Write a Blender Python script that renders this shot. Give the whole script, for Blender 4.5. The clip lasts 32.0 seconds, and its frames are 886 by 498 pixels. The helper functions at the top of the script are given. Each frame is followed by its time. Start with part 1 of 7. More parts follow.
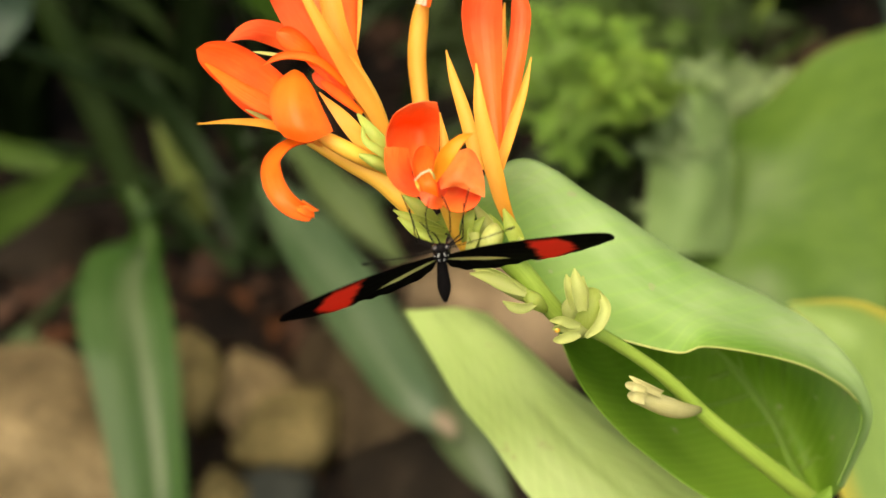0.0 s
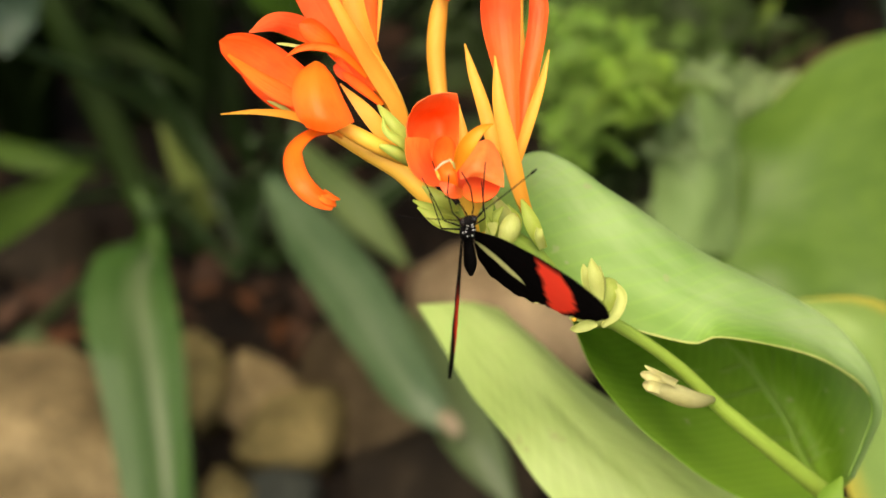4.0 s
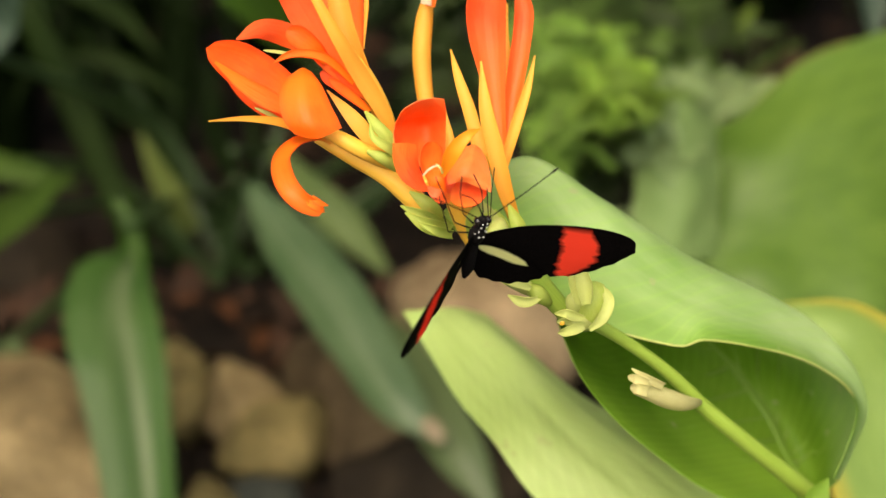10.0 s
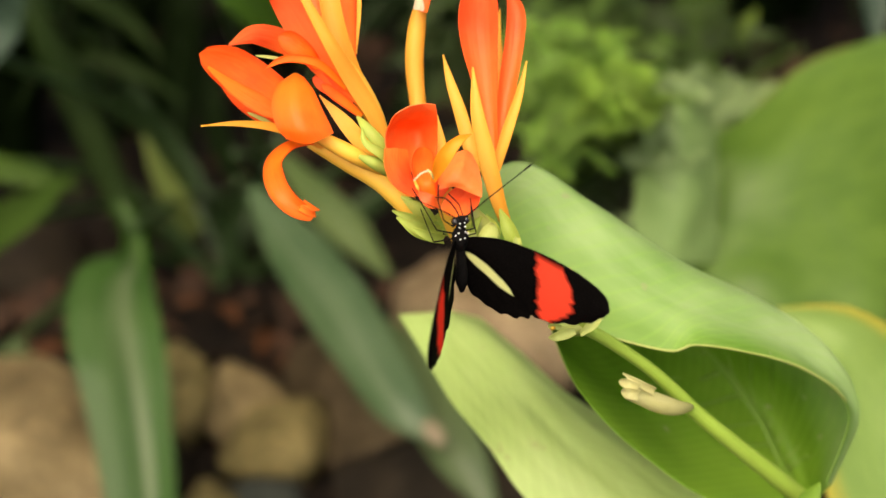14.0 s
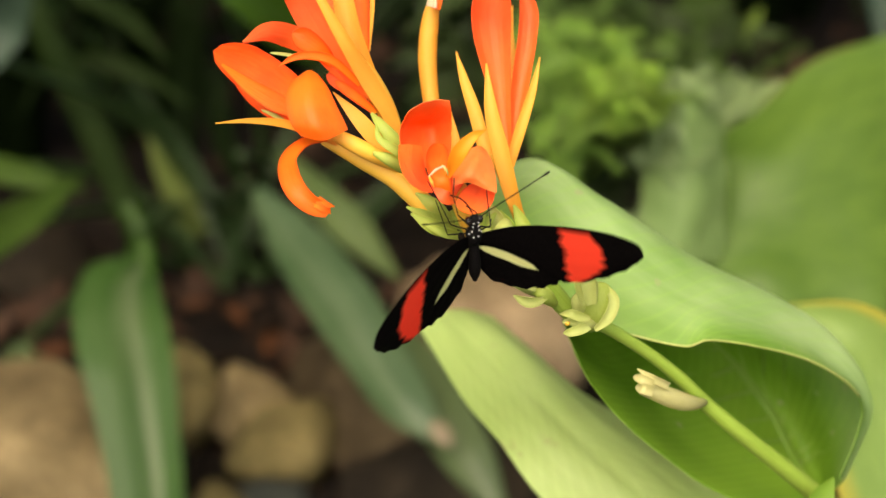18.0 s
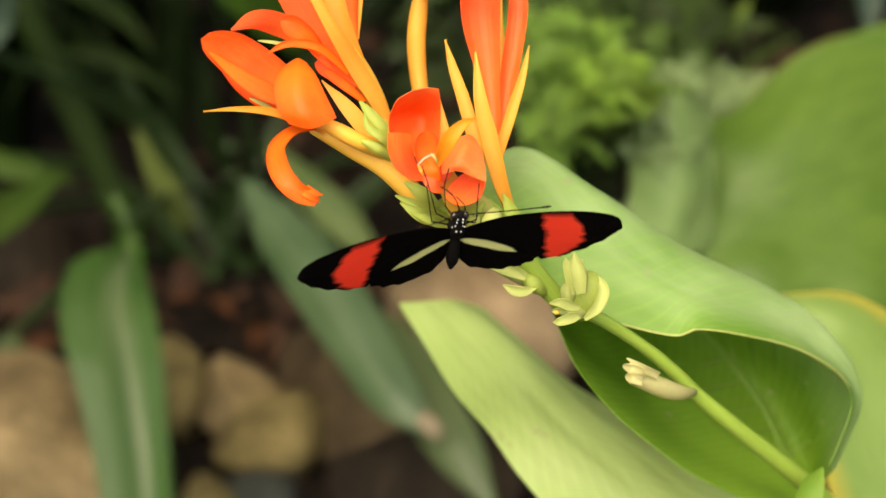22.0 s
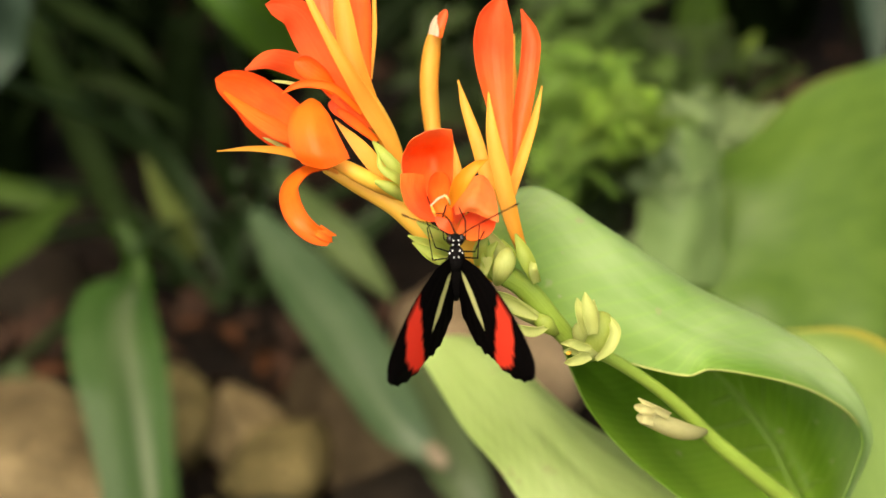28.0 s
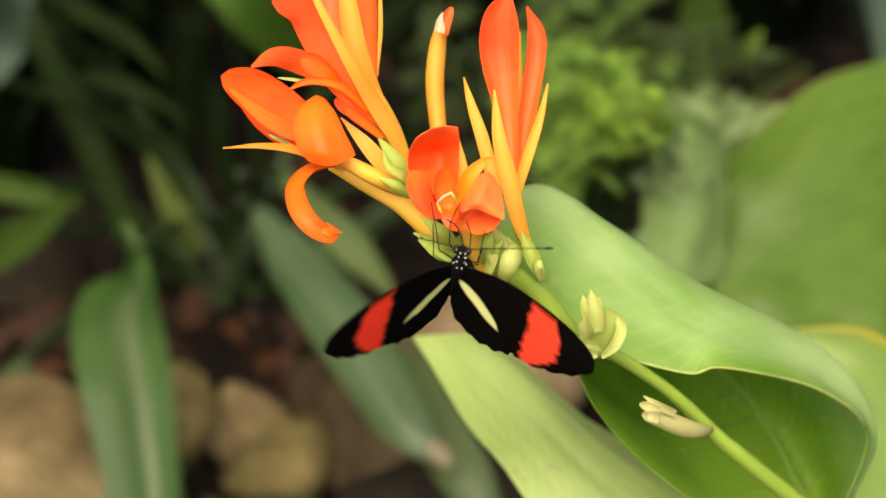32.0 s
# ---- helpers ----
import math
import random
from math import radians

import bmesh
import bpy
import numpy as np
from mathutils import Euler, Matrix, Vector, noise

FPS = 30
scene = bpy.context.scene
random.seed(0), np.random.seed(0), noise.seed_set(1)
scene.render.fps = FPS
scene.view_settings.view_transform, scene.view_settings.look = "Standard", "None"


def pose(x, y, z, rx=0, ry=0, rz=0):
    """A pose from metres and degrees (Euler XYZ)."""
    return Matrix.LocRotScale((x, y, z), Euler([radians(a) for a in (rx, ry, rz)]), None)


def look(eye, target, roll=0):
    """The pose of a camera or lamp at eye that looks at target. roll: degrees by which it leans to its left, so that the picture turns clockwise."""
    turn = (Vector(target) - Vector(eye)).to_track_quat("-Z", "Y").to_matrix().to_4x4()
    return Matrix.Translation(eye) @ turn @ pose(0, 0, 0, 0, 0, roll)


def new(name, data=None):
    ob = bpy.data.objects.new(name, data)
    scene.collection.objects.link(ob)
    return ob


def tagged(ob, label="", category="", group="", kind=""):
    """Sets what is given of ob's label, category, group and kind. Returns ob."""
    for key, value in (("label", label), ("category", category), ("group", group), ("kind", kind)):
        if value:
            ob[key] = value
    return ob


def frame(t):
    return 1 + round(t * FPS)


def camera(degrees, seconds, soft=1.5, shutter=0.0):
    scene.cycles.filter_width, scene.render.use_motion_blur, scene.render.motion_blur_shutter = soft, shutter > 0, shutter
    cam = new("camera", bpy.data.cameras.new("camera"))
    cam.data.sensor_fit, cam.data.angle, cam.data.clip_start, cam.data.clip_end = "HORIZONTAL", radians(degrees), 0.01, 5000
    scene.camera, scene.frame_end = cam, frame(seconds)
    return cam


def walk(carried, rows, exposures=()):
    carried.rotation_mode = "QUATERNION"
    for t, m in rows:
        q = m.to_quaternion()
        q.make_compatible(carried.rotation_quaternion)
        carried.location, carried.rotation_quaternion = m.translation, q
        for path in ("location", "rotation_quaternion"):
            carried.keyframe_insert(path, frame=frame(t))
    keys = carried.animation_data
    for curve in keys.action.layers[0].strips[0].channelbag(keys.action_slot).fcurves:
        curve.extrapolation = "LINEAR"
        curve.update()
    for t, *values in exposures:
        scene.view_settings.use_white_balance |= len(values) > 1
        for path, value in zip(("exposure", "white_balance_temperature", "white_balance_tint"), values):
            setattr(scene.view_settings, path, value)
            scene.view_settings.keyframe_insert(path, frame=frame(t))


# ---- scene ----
cam = camera(26, 32.0, shutter=0.7)
cam.data.dof.use_dof = True
cam.data.dof.focus_distance = 0.402
cam.data.dof.aperture_fstop = 12.0
PATH = [
    (0, (0.00491, -0.34191, 0.67951), (-0.00053, -0.00510, 0.46380), -0.385),
    (0.5, (0.00376, -0.34145, 0.67937), (-0.00134, -0.00466, 0.46363), -0.341),
    (1, (0.00318, -0.34197, 0.67987), (-0.00187, -0.00521, 0.46408), -0.223),
    (1.5, (0.00233, -0.34319, 0.67977), (-0.00248, -0.00628, 0.46421), -0.122),
    (2, (0.00200, -0.34415, 0.67971), (-0.00305, -0.00714, 0.46430), -0.074),
    (2.5, (0.00151, -0.34586, 0.67975), (-0.00338, -0.00866, 0.46464), -0.037),
    (3, (0.00080, -0.34656, 0.67916), (-0.00399, -0.00916, 0.46436), 0.019),
    (3.5, (0.00031, -0.34734, 0.67886), (-0.00445, -0.00976, 0.46434), -0.037),
    (5.5, (0.00002, -0.35191, 0.67933), (-0.00384, -0.01299, 0.46692), -0.268),
    (6, (0.00012, -0.35177, 0.67913), (-0.00377, -0.01263, 0.46707), -0.306),
    (6.5, (0.00068, -0.35067, 0.67896), (-0.00271, -0.01144, 0.46703), -0.256),
    (7, (0.00170, -0.34994, 0.67937), (-0.00122, -0.01089, 0.46714), -0.217),
    (7.5, (0.00166, -0.34981, 0.67888), (-0.00072, -0.01087, 0.46648), -0.281),
    (8, (0.00085, -0.34961, 0.67848), (-0.00111, -0.01089, 0.46572), -0.187),
    (8.5, (-0.00077, -0.35034, 0.67854), (-0.00209, -0.01164, 0.46574), -0.181),
    (9, (-0.00165, -0.35088, 0.67896), (-0.00245, -0.01220, 0.46613), -0.138),
    (9.5, (-0.00177, -0.35107, 0.67897), (-0.00196, -0.01231, 0.46628), -0.102),
    (10, (-0.00214, -0.35039, 0.67907), (-0.00187, -0.01152, 0.46655), -0.088),
    (10.5, (-0.00282, -0.35069, 0.67944), (-0.00226, -0.01160, 0.46727), -0.118),
    (11, (-0.00221, -0.35027, 0.67949), (-0.00168, -0.01107, 0.46749), -0.138),
    (11.5, (-0.00119, -0.34945, 0.67946), (-0.00067, -0.01008, 0.46772), 0.005),
    (12, (-0.00051, -0.34847, 0.67965), (0.00007, -0.00928, 0.46763), -0.031),
    (12.5, (0.00027, -0.34901, 0.68011), (0.00064, -0.00995, 0.46789), -0.133),
    (13, (0.00000, -0.35000, 0.68000), (0.00000, -0.01078, 0.46803), 0.000),
    (13.5, (0.00105, -0.35014, 0.67989), (0.00007, -0.01099, 0.46783), -0.075),
    (14, (0.00144, -0.35163, 0.68048), (-0.00002, -0.01252, 0.46834), -0.098),
    (14.5, (0.00191, -0.35230, 0.68012), (0.00007, -0.01300, 0.46828), -0.210),
    (16.5, (-0.00083, -0.35297, 0.67992), (-0.00321, -0.01324, 0.46879), -0.307),
    (17, (-0.00103, -0.35282, 0.67926), (-0.00348, -0.01303, 0.46823), -0.355),
    (17.5, (-0.00140, -0.35271, 0.67920), (-0.00343, -0.01305, 0.46795), -0.326),
    (18, (-0.00154, -0.35288, 0.67946), (-0.00309, -0.01340, 0.46792), -0.368),
    (18.5, (-0.00153, -0.35340, 0.67907), (-0.00296, -0.01382, 0.46769), -0.350),
    (19, (-0.00203, -0.35380, 0.67923), (-0.00283, -0.01424, 0.46781), -0.264),
    (19.5, (-0.00145, -0.35385, 0.67919), (-0.00166, -0.01426, 0.46783), -0.221),
    (20, (-0.00076, -0.35395, 0.67894), (-0.00036, -0.01420, 0.46783), -0.061),
    (20.5, (-0.00102, -0.35339, 0.67841), (-0.00042, -0.01366, 0.46728), 0.043),
    (21, (-0.00133, -0.35309, 0.67856), (-0.00063, -0.01372, 0.46683), -0.030),
    (21.5, (-0.00105, -0.35187, 0.67770), (-0.00039, -0.01280, 0.46549), -0.120),
    (22, (-0.00181, -0.35204, 0.67780), (-0.00083, -0.01328, 0.46509), -0.173),
    (22.5, (-0.00384, -0.35159, 0.67757), (-0.00225, -0.01317, 0.46434), -0.031),
    (23, (-0.00553, -0.35207, 0.67826), (-0.00370, -0.01362, 0.46508), -0.076),
    (23.5, (-0.00529, -0.35195, 0.67889), (-0.00359, -0.01276, 0.46688), -0.104),
    (24, (-0.00458, -0.35169, 0.67923), (-0.00245, -0.01200, 0.46802), -0.109),
    (24.5, (-0.00333, -0.35124, 0.67950), (-0.00051, -0.01142, 0.46850), 0.009),
    (25, (-0.00377, -0.35107, 0.68061), (-0.00059, -0.01126, 0.46963), 0.147),
    (25.5, (-0.00417, -0.35098, 0.68058), (-0.00181, -0.01074, 0.47026), 0.025),
    (27.5, (-0.00340, -0.35125, 0.68131), (-0.00297, -0.01008, 0.47250), 0.021),
    (28, (-0.00340, -0.35091, 0.68126), (-0.00339, -0.00960, 0.47268), 0.015),
    (28.5, (-0.00330, -0.35134, 0.68158), (-0.00361, -0.00999, 0.47305), 0.042),
    (29, (-0.00299, -0.35065, 0.68080), (-0.00370, -0.00923, 0.47239), 0.094),
    (29.5, (-0.00283, -0.35010, 0.68102), (-0.00375, -0.00875, 0.47250), 0.124),
    (30, (-0.00171, -0.34957, 0.68038), (-0.00296, -0.00817, 0.47195), 0.109),
    (30.5, (-0.00166, -0.34986, 0.68032), (-0.00287, -0.00868, 0.47152), 0.051),
    (31, (-0.00257, -0.35068, 0.68100), (-0.00352, -0.00970, 0.47187), 0.139),
    (31.5, (-0.00387, -0.35112, 0.68116), (-0.00437, -0.01020, 0.47193), 0.149),
    (32, (-0.00431, -0.35089, 0.68086), (-0.00460, -0.00969, 0.47209), 0.054),
]
walk(cam, [(t, look(eye, target, roll)) for t, eye, target, roll in PATH], [(0, 1.1, 7750, 8), (32, 1.1, 7750, 8)])

# ---- daylight: a bright veiled sky, soft high sun ----
SUN_HEIGHT, SUN_TURN = radians(58), radians(200)
world = bpy.data.worlds.new("sky")
scene.world = world
world.use_nodes = True
wn, wl = world.node_tree.nodes, world.node_tree.links
sky = wn.new("ShaderNodeTexSky")
sky.sky_type = "NISHITA"
sky.sun_disc = False
sky.sun_elevation, sky.sun_rotation = SUN_HEIGHT, SUN_TURN
sky.dust_density = 5.0
wl.new(sky.outputs[0], wn["Background"].inputs[0])
wn["Background"].inputs[1].default_value = 0.15
lamp = bpy.data.lights.new("sun", "SUN")
lamp.energy, lamp.angle, lamp.color = 1.7, radians(60), (1.0, 0.94, 0.84)
sun = new("sun", lamp)
# the sky's rotation turns clockwise from north, seen from above
sun_way = Vector((math.sin(SUN_TURN) * math.cos(SUN_HEIGHT), math.cos(SUN_TURN) * math.cos(SUN_HEIGHT), math.sin(SUN_HEIGHT)))
sun.matrix_world = look(sun_way * 5, (0, 0, 0))


# ---- materials ----
def material(name):
    m = bpy.data.materials.new(name)
    m.use_nodes = True
    nt = m.node_tree
    return m, nt.nodes, nt.links, nt.nodes["Principled BSDF"], nt.nodes["Material Output"]


def ramp(nodes, stops):
    r = nodes.new("ShaderNodeValToRGB")
    e = r.color_ramp.elements
    while len(e) < len(stops):
        e.new(0.5)
    for item, (at, col) in zip(e, stops):
        item.position, item.color = at, (*col, 1)
    return r


def noise_node(nodes, links, scale, detail=3.0, coord=None, stretch=None):
    n = nodes.new("ShaderNodeTexNoise")
    n.inputs["Scale"].default_value, n.inputs["Detail"].default_value = scale, detail
    if coord is not None:
        if stretch:
            mp = nodes.new("ShaderNodeMapping")
            mp.inputs["Scale"].default_value = stretch
            links.new(coord, mp.inputs[0])
            coord = mp.outputs[0]
        links.new(coord, n.inputs[0])
    return n


def mixed(nodes, links, kind, fac, a, b):
    m = nodes.new("ShaderNodeMix")
    m.data_type, m.blend_type = "RGBA", kind
    for sock, v in ((m.inputs[0], fac), (m.inputs[6], a), (m.inputs[7], b)):
        if hasattr(v, "links"):
            links.new(v, sock)
        elif isinstance(v, tuple):
            sock.default_value = (*v, 1)
        else:
            sock.default_value = v
    return m.outputs[2]


def plant_skin(name, low, high, tip=None, rough=0.45, thin=0.35, stretch=(1, 10, 1), veins=0.0, bump=0.15, spec=0.4, side=None, vein_count=26.0, blotch=25.0, mid=None, vary=0.0, under=None, specks=None, ripple=0.0, streaky=0.6, rib_at=0.5, slant=-0.75, foot=None):
    """Leaf or petal: colour along and across the blade (UV), streaks, veins, and light that shines through."""
    m, n, l, b, out = material(name)
    uv = n.new("ShaderNodeUVMap").outputs[0]
    obj = n.new("ShaderNodeTexCoord").outputs["Object"]
    streak = noise_node(n, l, 9.0, 4.0, uv, (stretch[1], stretch[0], 1))
    spots = noise_node(n, l, blotch, 3.0, obj)
    fac = n.new("ShaderNodeMath")
    fac.operation = "MULTIPLY_ADD"
    l.new(streak.outputs[0], fac.inputs[0])
    fac.inputs[1].default_value = streaky
    half = n.new("ShaderNodeMath")
    half.operation = "MULTIPLY"
    half.inputs[1].default_value = 1 - streaky
    l.new(spots.outputs[0], half.inputs[0])
    l.new(half.outputs[0], fac.inputs[2])
    r = ramp(n, [(0.32, low), (0.68, high)])
    l.new(fac.outputs[0], r.inputs[0])
    col = r.outputs[0]
    sep = n.new("ShaderNodeSeparateXYZ")
    l.new(uv, sep.inputs[0])
    if tip:
        tr = ramp(n, [(0.0, (1, 1, 1)), (0.55, (0, 0, 0))])
        l.new(sep.outputs[1], tr.inputs[0])
        col = mixed(n, l, "MIX", tr.outputs[0], col, tip)
    if side:
        sr = ramp(n, [(0.0, (1, 1, 1)), (0.16, (0, 0, 0)), (0.84, (0, 0, 0)), (1.0, (1, 1, 1))])
        l.new(sep.outputs[0], sr.inputs[0])
        col = mixed(n, l, "MIX", sr.outputs[0], col, side)
    if under:
        # the paler underside, turned outwards where the blade rolls over
        ur = ramp(n, [(0.46, (0, 0, 0)), (0.58, (1, 1, 1)), (0.8, (1, 1, 1)), (0.95, (0.25, 0.25, 0.25))])
        l.new(sep.outputs[0], ur.inputs[0])
        col = mixed(n, l, "MIX", ur.outputs[0], col, mixed(n, l, "MULTIPLY", 1.0, col, under))
    if foot:
        # light in the hollow as colour: paler towards the foot, round the midrib
        fr = ramp(n, [(0.3, (0, 0, 0)), (0.85, (0.85, 0.85, 0.85))])
        l.new(sep.outputs[1], fr.inputs[0])
        fa = ramp(n, [(0.0, (0.8, 0.8, 0.8)), (0.25, (1, 1, 1)), (0.4, (0.2, 0.2, 0.2)), (0.5, (0, 0, 0))])
        l.new(sep.outputs[0], fa.inputs[0])
        col = mixed(n, l, "MIX", mixed(n, l, "MULTIPLY", 1.0, fr.outputs[0], fa.outputs[0]), col, foot)
    if mid:
        br = ramp(n, [(0.38, (0, 0, 0)), (0.46, (0.3, 0.3, 0.3)), (0.52, (0.1, 0.1, 0.1)), (0.6, (0.95, 0.95, 0.95)), (0.68, (0.25, 0.25, 0.25)), (0.76, (0, 0, 0))])
        l.new(sep.outputs[0], br.inputs[0])
        col = mixed(n, l, "MIX", br.outputs[0], col, mid)
    if specks:
        # scattered small blemishes
        sp = noise_node(n, l, 170.0, 2.0, obj)
        sk = ramp(n, [(0.69, (0, 0, 0)), (0.74, (0.85, 0.85, 0.85))])
        l.new(sp.outputs[0], sk.inputs[0])
        col = mixed(n, l, "MIX", sk.outputs[0], col, specks)
    if vary:
        info = n.new("ShaderNodeObjectInfo")
        vr0 = ramp(n, [(0.0, (1 - vary,) * 3), (1.0, (1 + vary,) * 3)])
        l.new(info.outputs["Random"], vr0.inputs[0])
        col = mixed(n, l, "MULTIPLY", 1.0, col, vr0.outputs[0])
    height = streak.outputs[0]
    if veins:
        # side veins that leave the midrib at a slant
        away = n.new("ShaderNodeMath")
        away.operation = "SUBTRACT"
        l.new(sep.outputs[0], away.inputs[0])
        away.inputs[1].default_value = rib_at
        ab = n.new("ShaderNodeMath")
        ab.operation = "ABSOLUTE"
        l.new(away.outputs[0], ab.inputs[0])
        ph = n.new("ShaderNodeMath")
        ph.operation = "MULTIPLY_ADD"
        l.new(ab.outputs[0], ph.inputs[0])
        ph.inputs[1].default_value = slant
        l.new(sep.outputs[1], ph.inputs[2])
        wob = n.new("ShaderNodeMath")
        wob.operation = "MULTIPLY_ADD"
        l.new(spots.outputs[0], wob.inputs[0])
        wob.inputs[1].default_value = 0.03
        l.new(ph.outputs[0], wob.inputs[2])
        sn = n.new("ShaderNodeMath")
        sn.operation = "MULTIPLY"
        sn.inputs[1].default_value = vein_count * 6.283
        l.new(wob.outputs[0], sn.inputs[0])
        cs = n.new("ShaderNodeMath")
        cs.operation = "SINE"
        l.new(sn.outputs[0], cs.inputs[0])
        vr = ramp(n, [(0.0, (0, 0, 0)), (0.6, (0.15, 0.15, 0.15)), (1.0, (1, 1, 1))])
        l.new(cs.outputs[0], vr.inputs[0])
        vf = n.new("ShaderNodeMath")
        vf.operation = "MULTIPLY"
        vf.inputs[1].default_value = veins
        l.new(vr.outputs[0], vf.inputs[0])
        col = mixed(n, l, "MIX", vf.outputs[0], col, tuple(min(1, c * 1.5 + 0.02) for c in high))
        add = n.new("ShaderNodeMath")
        add.operation = "ADD"
        l.new(vr.outputs[0], add.inputs[0])
        l.new(streak.outputs[0], add.inputs[1])
        height = add.outputs[0]
    l.new(col, b.inputs["Base Color"])
    rr = n.new("ShaderNodeMapRange")
    rr.inputs[3].default_value, rr.inputs[4].default_value = rough - 0.1, rough + 0.12
    l.new(spots.outputs[0], rr.inputs[0])
    l.new(rr.outputs[0], b.inputs["Roughness"])
    b.inputs["Specular IOR Level"].default_value = spec
    bp = n.new("ShaderNodeBump")
    bp.inputs["Strength"].default_value, bp.inputs["Distance"].default_value = bump, 0.0006
    l.new(height, bp.inputs["Height"])
    if ripple:
        rn = noise_node(n, l, 2.0, 1.5, uv, (3, 1.5, 1))
        rb = n.new("ShaderNodeBump")
        rb.inputs["Strength"].default_value, rb.inputs["Distance"].default_value = 0.6, ripple
        l.new(rn.outputs[0], rb.inputs["Height"])
        l.new(rb.outputs[0], bp.inputs["Normal"])
    l.new(bp.outputs[0], b.inputs["Normal"])
    if thin:
        tl = n.new("ShaderNodeBsdfTranslucent")
        l.new(col, tl.inputs[0])
        mx = n.new("ShaderNodeMixShader")
        mx.inputs[0].default_value = thin
        l.new(b.outputs[0], mx.inputs[1])
        l.new(tl.outputs[0], mx.inputs[2])
        l.new(mx.outputs[0], out.inputs[0])
    return m


def rough_matter(name, cols, scale=30.0, rough=0.85, bump=0.5, dist=0.003, fine=220.0):
    m, n, l, b, out = material(name)
    obj = n.new("ShaderNodeTexCoord").outputs["Object"]
    big = noise_node(n, l, scale, 6.0, obj)
    small = noise_node(n, l, fine, 4.0, obj)
    r = ramp(n, [(0.25 + 0.5 * k / (len(cols) - 1), c) for k, c in enumerate(cols)])
    l.new(big.outputs[0], r.inputs[0])
    g = ramp(n, [(0.3, (0.55, 0.55, 0.55)), (0.7, (1.25, 1.25, 1.25))])
    l.new(small.outputs[0], g.inputs[0])
    l.new(mixed(n, l, "MULTIPLY", 1.0, r.outputs[0], g.outputs[0]), b.inputs["Base Color"])
    b.inputs["Roughness"].default_value, b.inputs["Specular IOR Level"].default_value = rough, 0.12
    ad = n.new("ShaderNodeMath")
    ad.operation = "MULTIPLY_ADD"
    l.new(small.outputs[0], ad.inputs[0])
    ad.inputs[1].default_value = 0.3
    l.new(big.outputs[0], ad.inputs[2])
    bp = n.new("ShaderNodeBump")
    bp.inputs["Strength"].default_value, bp.inputs["Distance"].default_value = bump, dist
    l.new(ad.outputs[0], bp.inputs["Height"])
    l.new(bp.outputs[0], b.inputs["Normal"])
    return m


ORANGE = plant_skin("orange_petal", (0.93, 0.125, 0.018), (0.95, 0.205, 0.03), tip=(0.94, 0.32, 0.028), side=(0.93, 0.115, 0.02), thin=0.5, rough=0.46, bump=0.02, spec=0.34, ripple=0.0004, blotch=110.0, stretch=(1, 3, 1), streaky=0.22)
AMBER = plant_skin("amber_petal", (0.92, 0.162, 0.015), (0.94, 0.24, 0.03), tip=(0.93, 0.31, 0.03), side=(0.92, 0.155, 0.02), thin=0.5, rough=0.46, bump=0.02, spec=0.34, ripple=0.0004, blotch=110.0, stretch=(1, 3, 1), streaky=0.22)
PEACH = plant_skin("peach_petal", (0.92, 0.18, 0.03), (0.94, 0.29, 0.075), thin=0.35, rough=0.46, bump=0.02, spec=0.34, ripple=0.0005, blotch=90.0, streaky=0.22, stretch=(1, 3, 1))
SAFFRON = plant_skin("saffron_petal", (0.86, 0.29, 0.015), (0.9, 0.38, 0.028), thin=0.45, rough=0.46, bump=0.02, streaky=0.3)
RED_PETAL = plant_skin("red_petal", (0.93, 0.108, 0.028), (0.95, 0.175, 0.052), tip=(0.94, 0.23, 0.036), thin=0.42, rough=0.46, bump=0.02, stretch=(1, 3, 1), spec=0.34, ripple=0.0005, blotch=90.0, streaky=0.22)
HOOD = plant_skin("hood_petal", (0.94, 0.135, 0.025), (0.96, 0.21, 0.045), side=(0.94, 0.24, 0.07), thin=0.45, rough=0.46, bump=0.02, stretch=(3, 1, 1), spec=0.34, ripple=0.0004, blotch=90.0, streaky=0.22)
YELLOW = plant_skin("yellow_sepal", (0.79, 0.38, 0.04), (0.84, 0.475, 0.08), thin=0.45, rough=0.5, bump=0.05, streaky=0.22, stretch=(1, 3, 1))
GOLD = plant_skin("gold_tube", (0.77, 0.41, 0.035), (0.81, 0.5, 0.08), thin=0.2, rough=0.5, bump=0.06, streaky=0.22, stretch=(1, 3, 1))
BRACT = plant_skin("bract_skin", (0.39, 0.51, 0.085), (0.52, 0.61, 0.155), thin=0.5, rough=0.5, bump=0.04)
STEM = plant_skin("stem_skin", (0.2, 0.32, 0.035), (0.3, 0.42, 0.075), thin=0.15, rough=0.48, streaky=0.8, spec=0.3)
PALE_BUD = plant_skin("pale_bud", (0.48, 0.55, 0.15), (0.62, 0.67, 0.26), thin=0.5, rough=0.5, bump=0.05, stretch=(1, 5, 1), streaky=0.4)
FADED = plant_skin("faded_bud_skin", (0.54, 0.53, 0.22), (0.68, 0.65, 0.33), thin=0.5, rough=0.55, bump=0.06, stretch=(1, 6, 1))
# foot: stronger light on the upturned hollow floor, put into the colour
LEAF_FRESH = plant_skin("fresh_leaf", (0.118, 0.275, 0.018), (0.22, 0.405, 0.043), thin=0.45, rough=0.42, veins=0.12, bump=0.1, spec=0.28, stretch=(1, 2, 1), vein_count=30.0, rib_at=0.27, slant=0.6, under=(2.0, 1.48, 6.3), specks=(0.36, 0.42, 0.2), ripple=0.002, streaky=0.35, foot=(0.27, 0.46, 0.055))
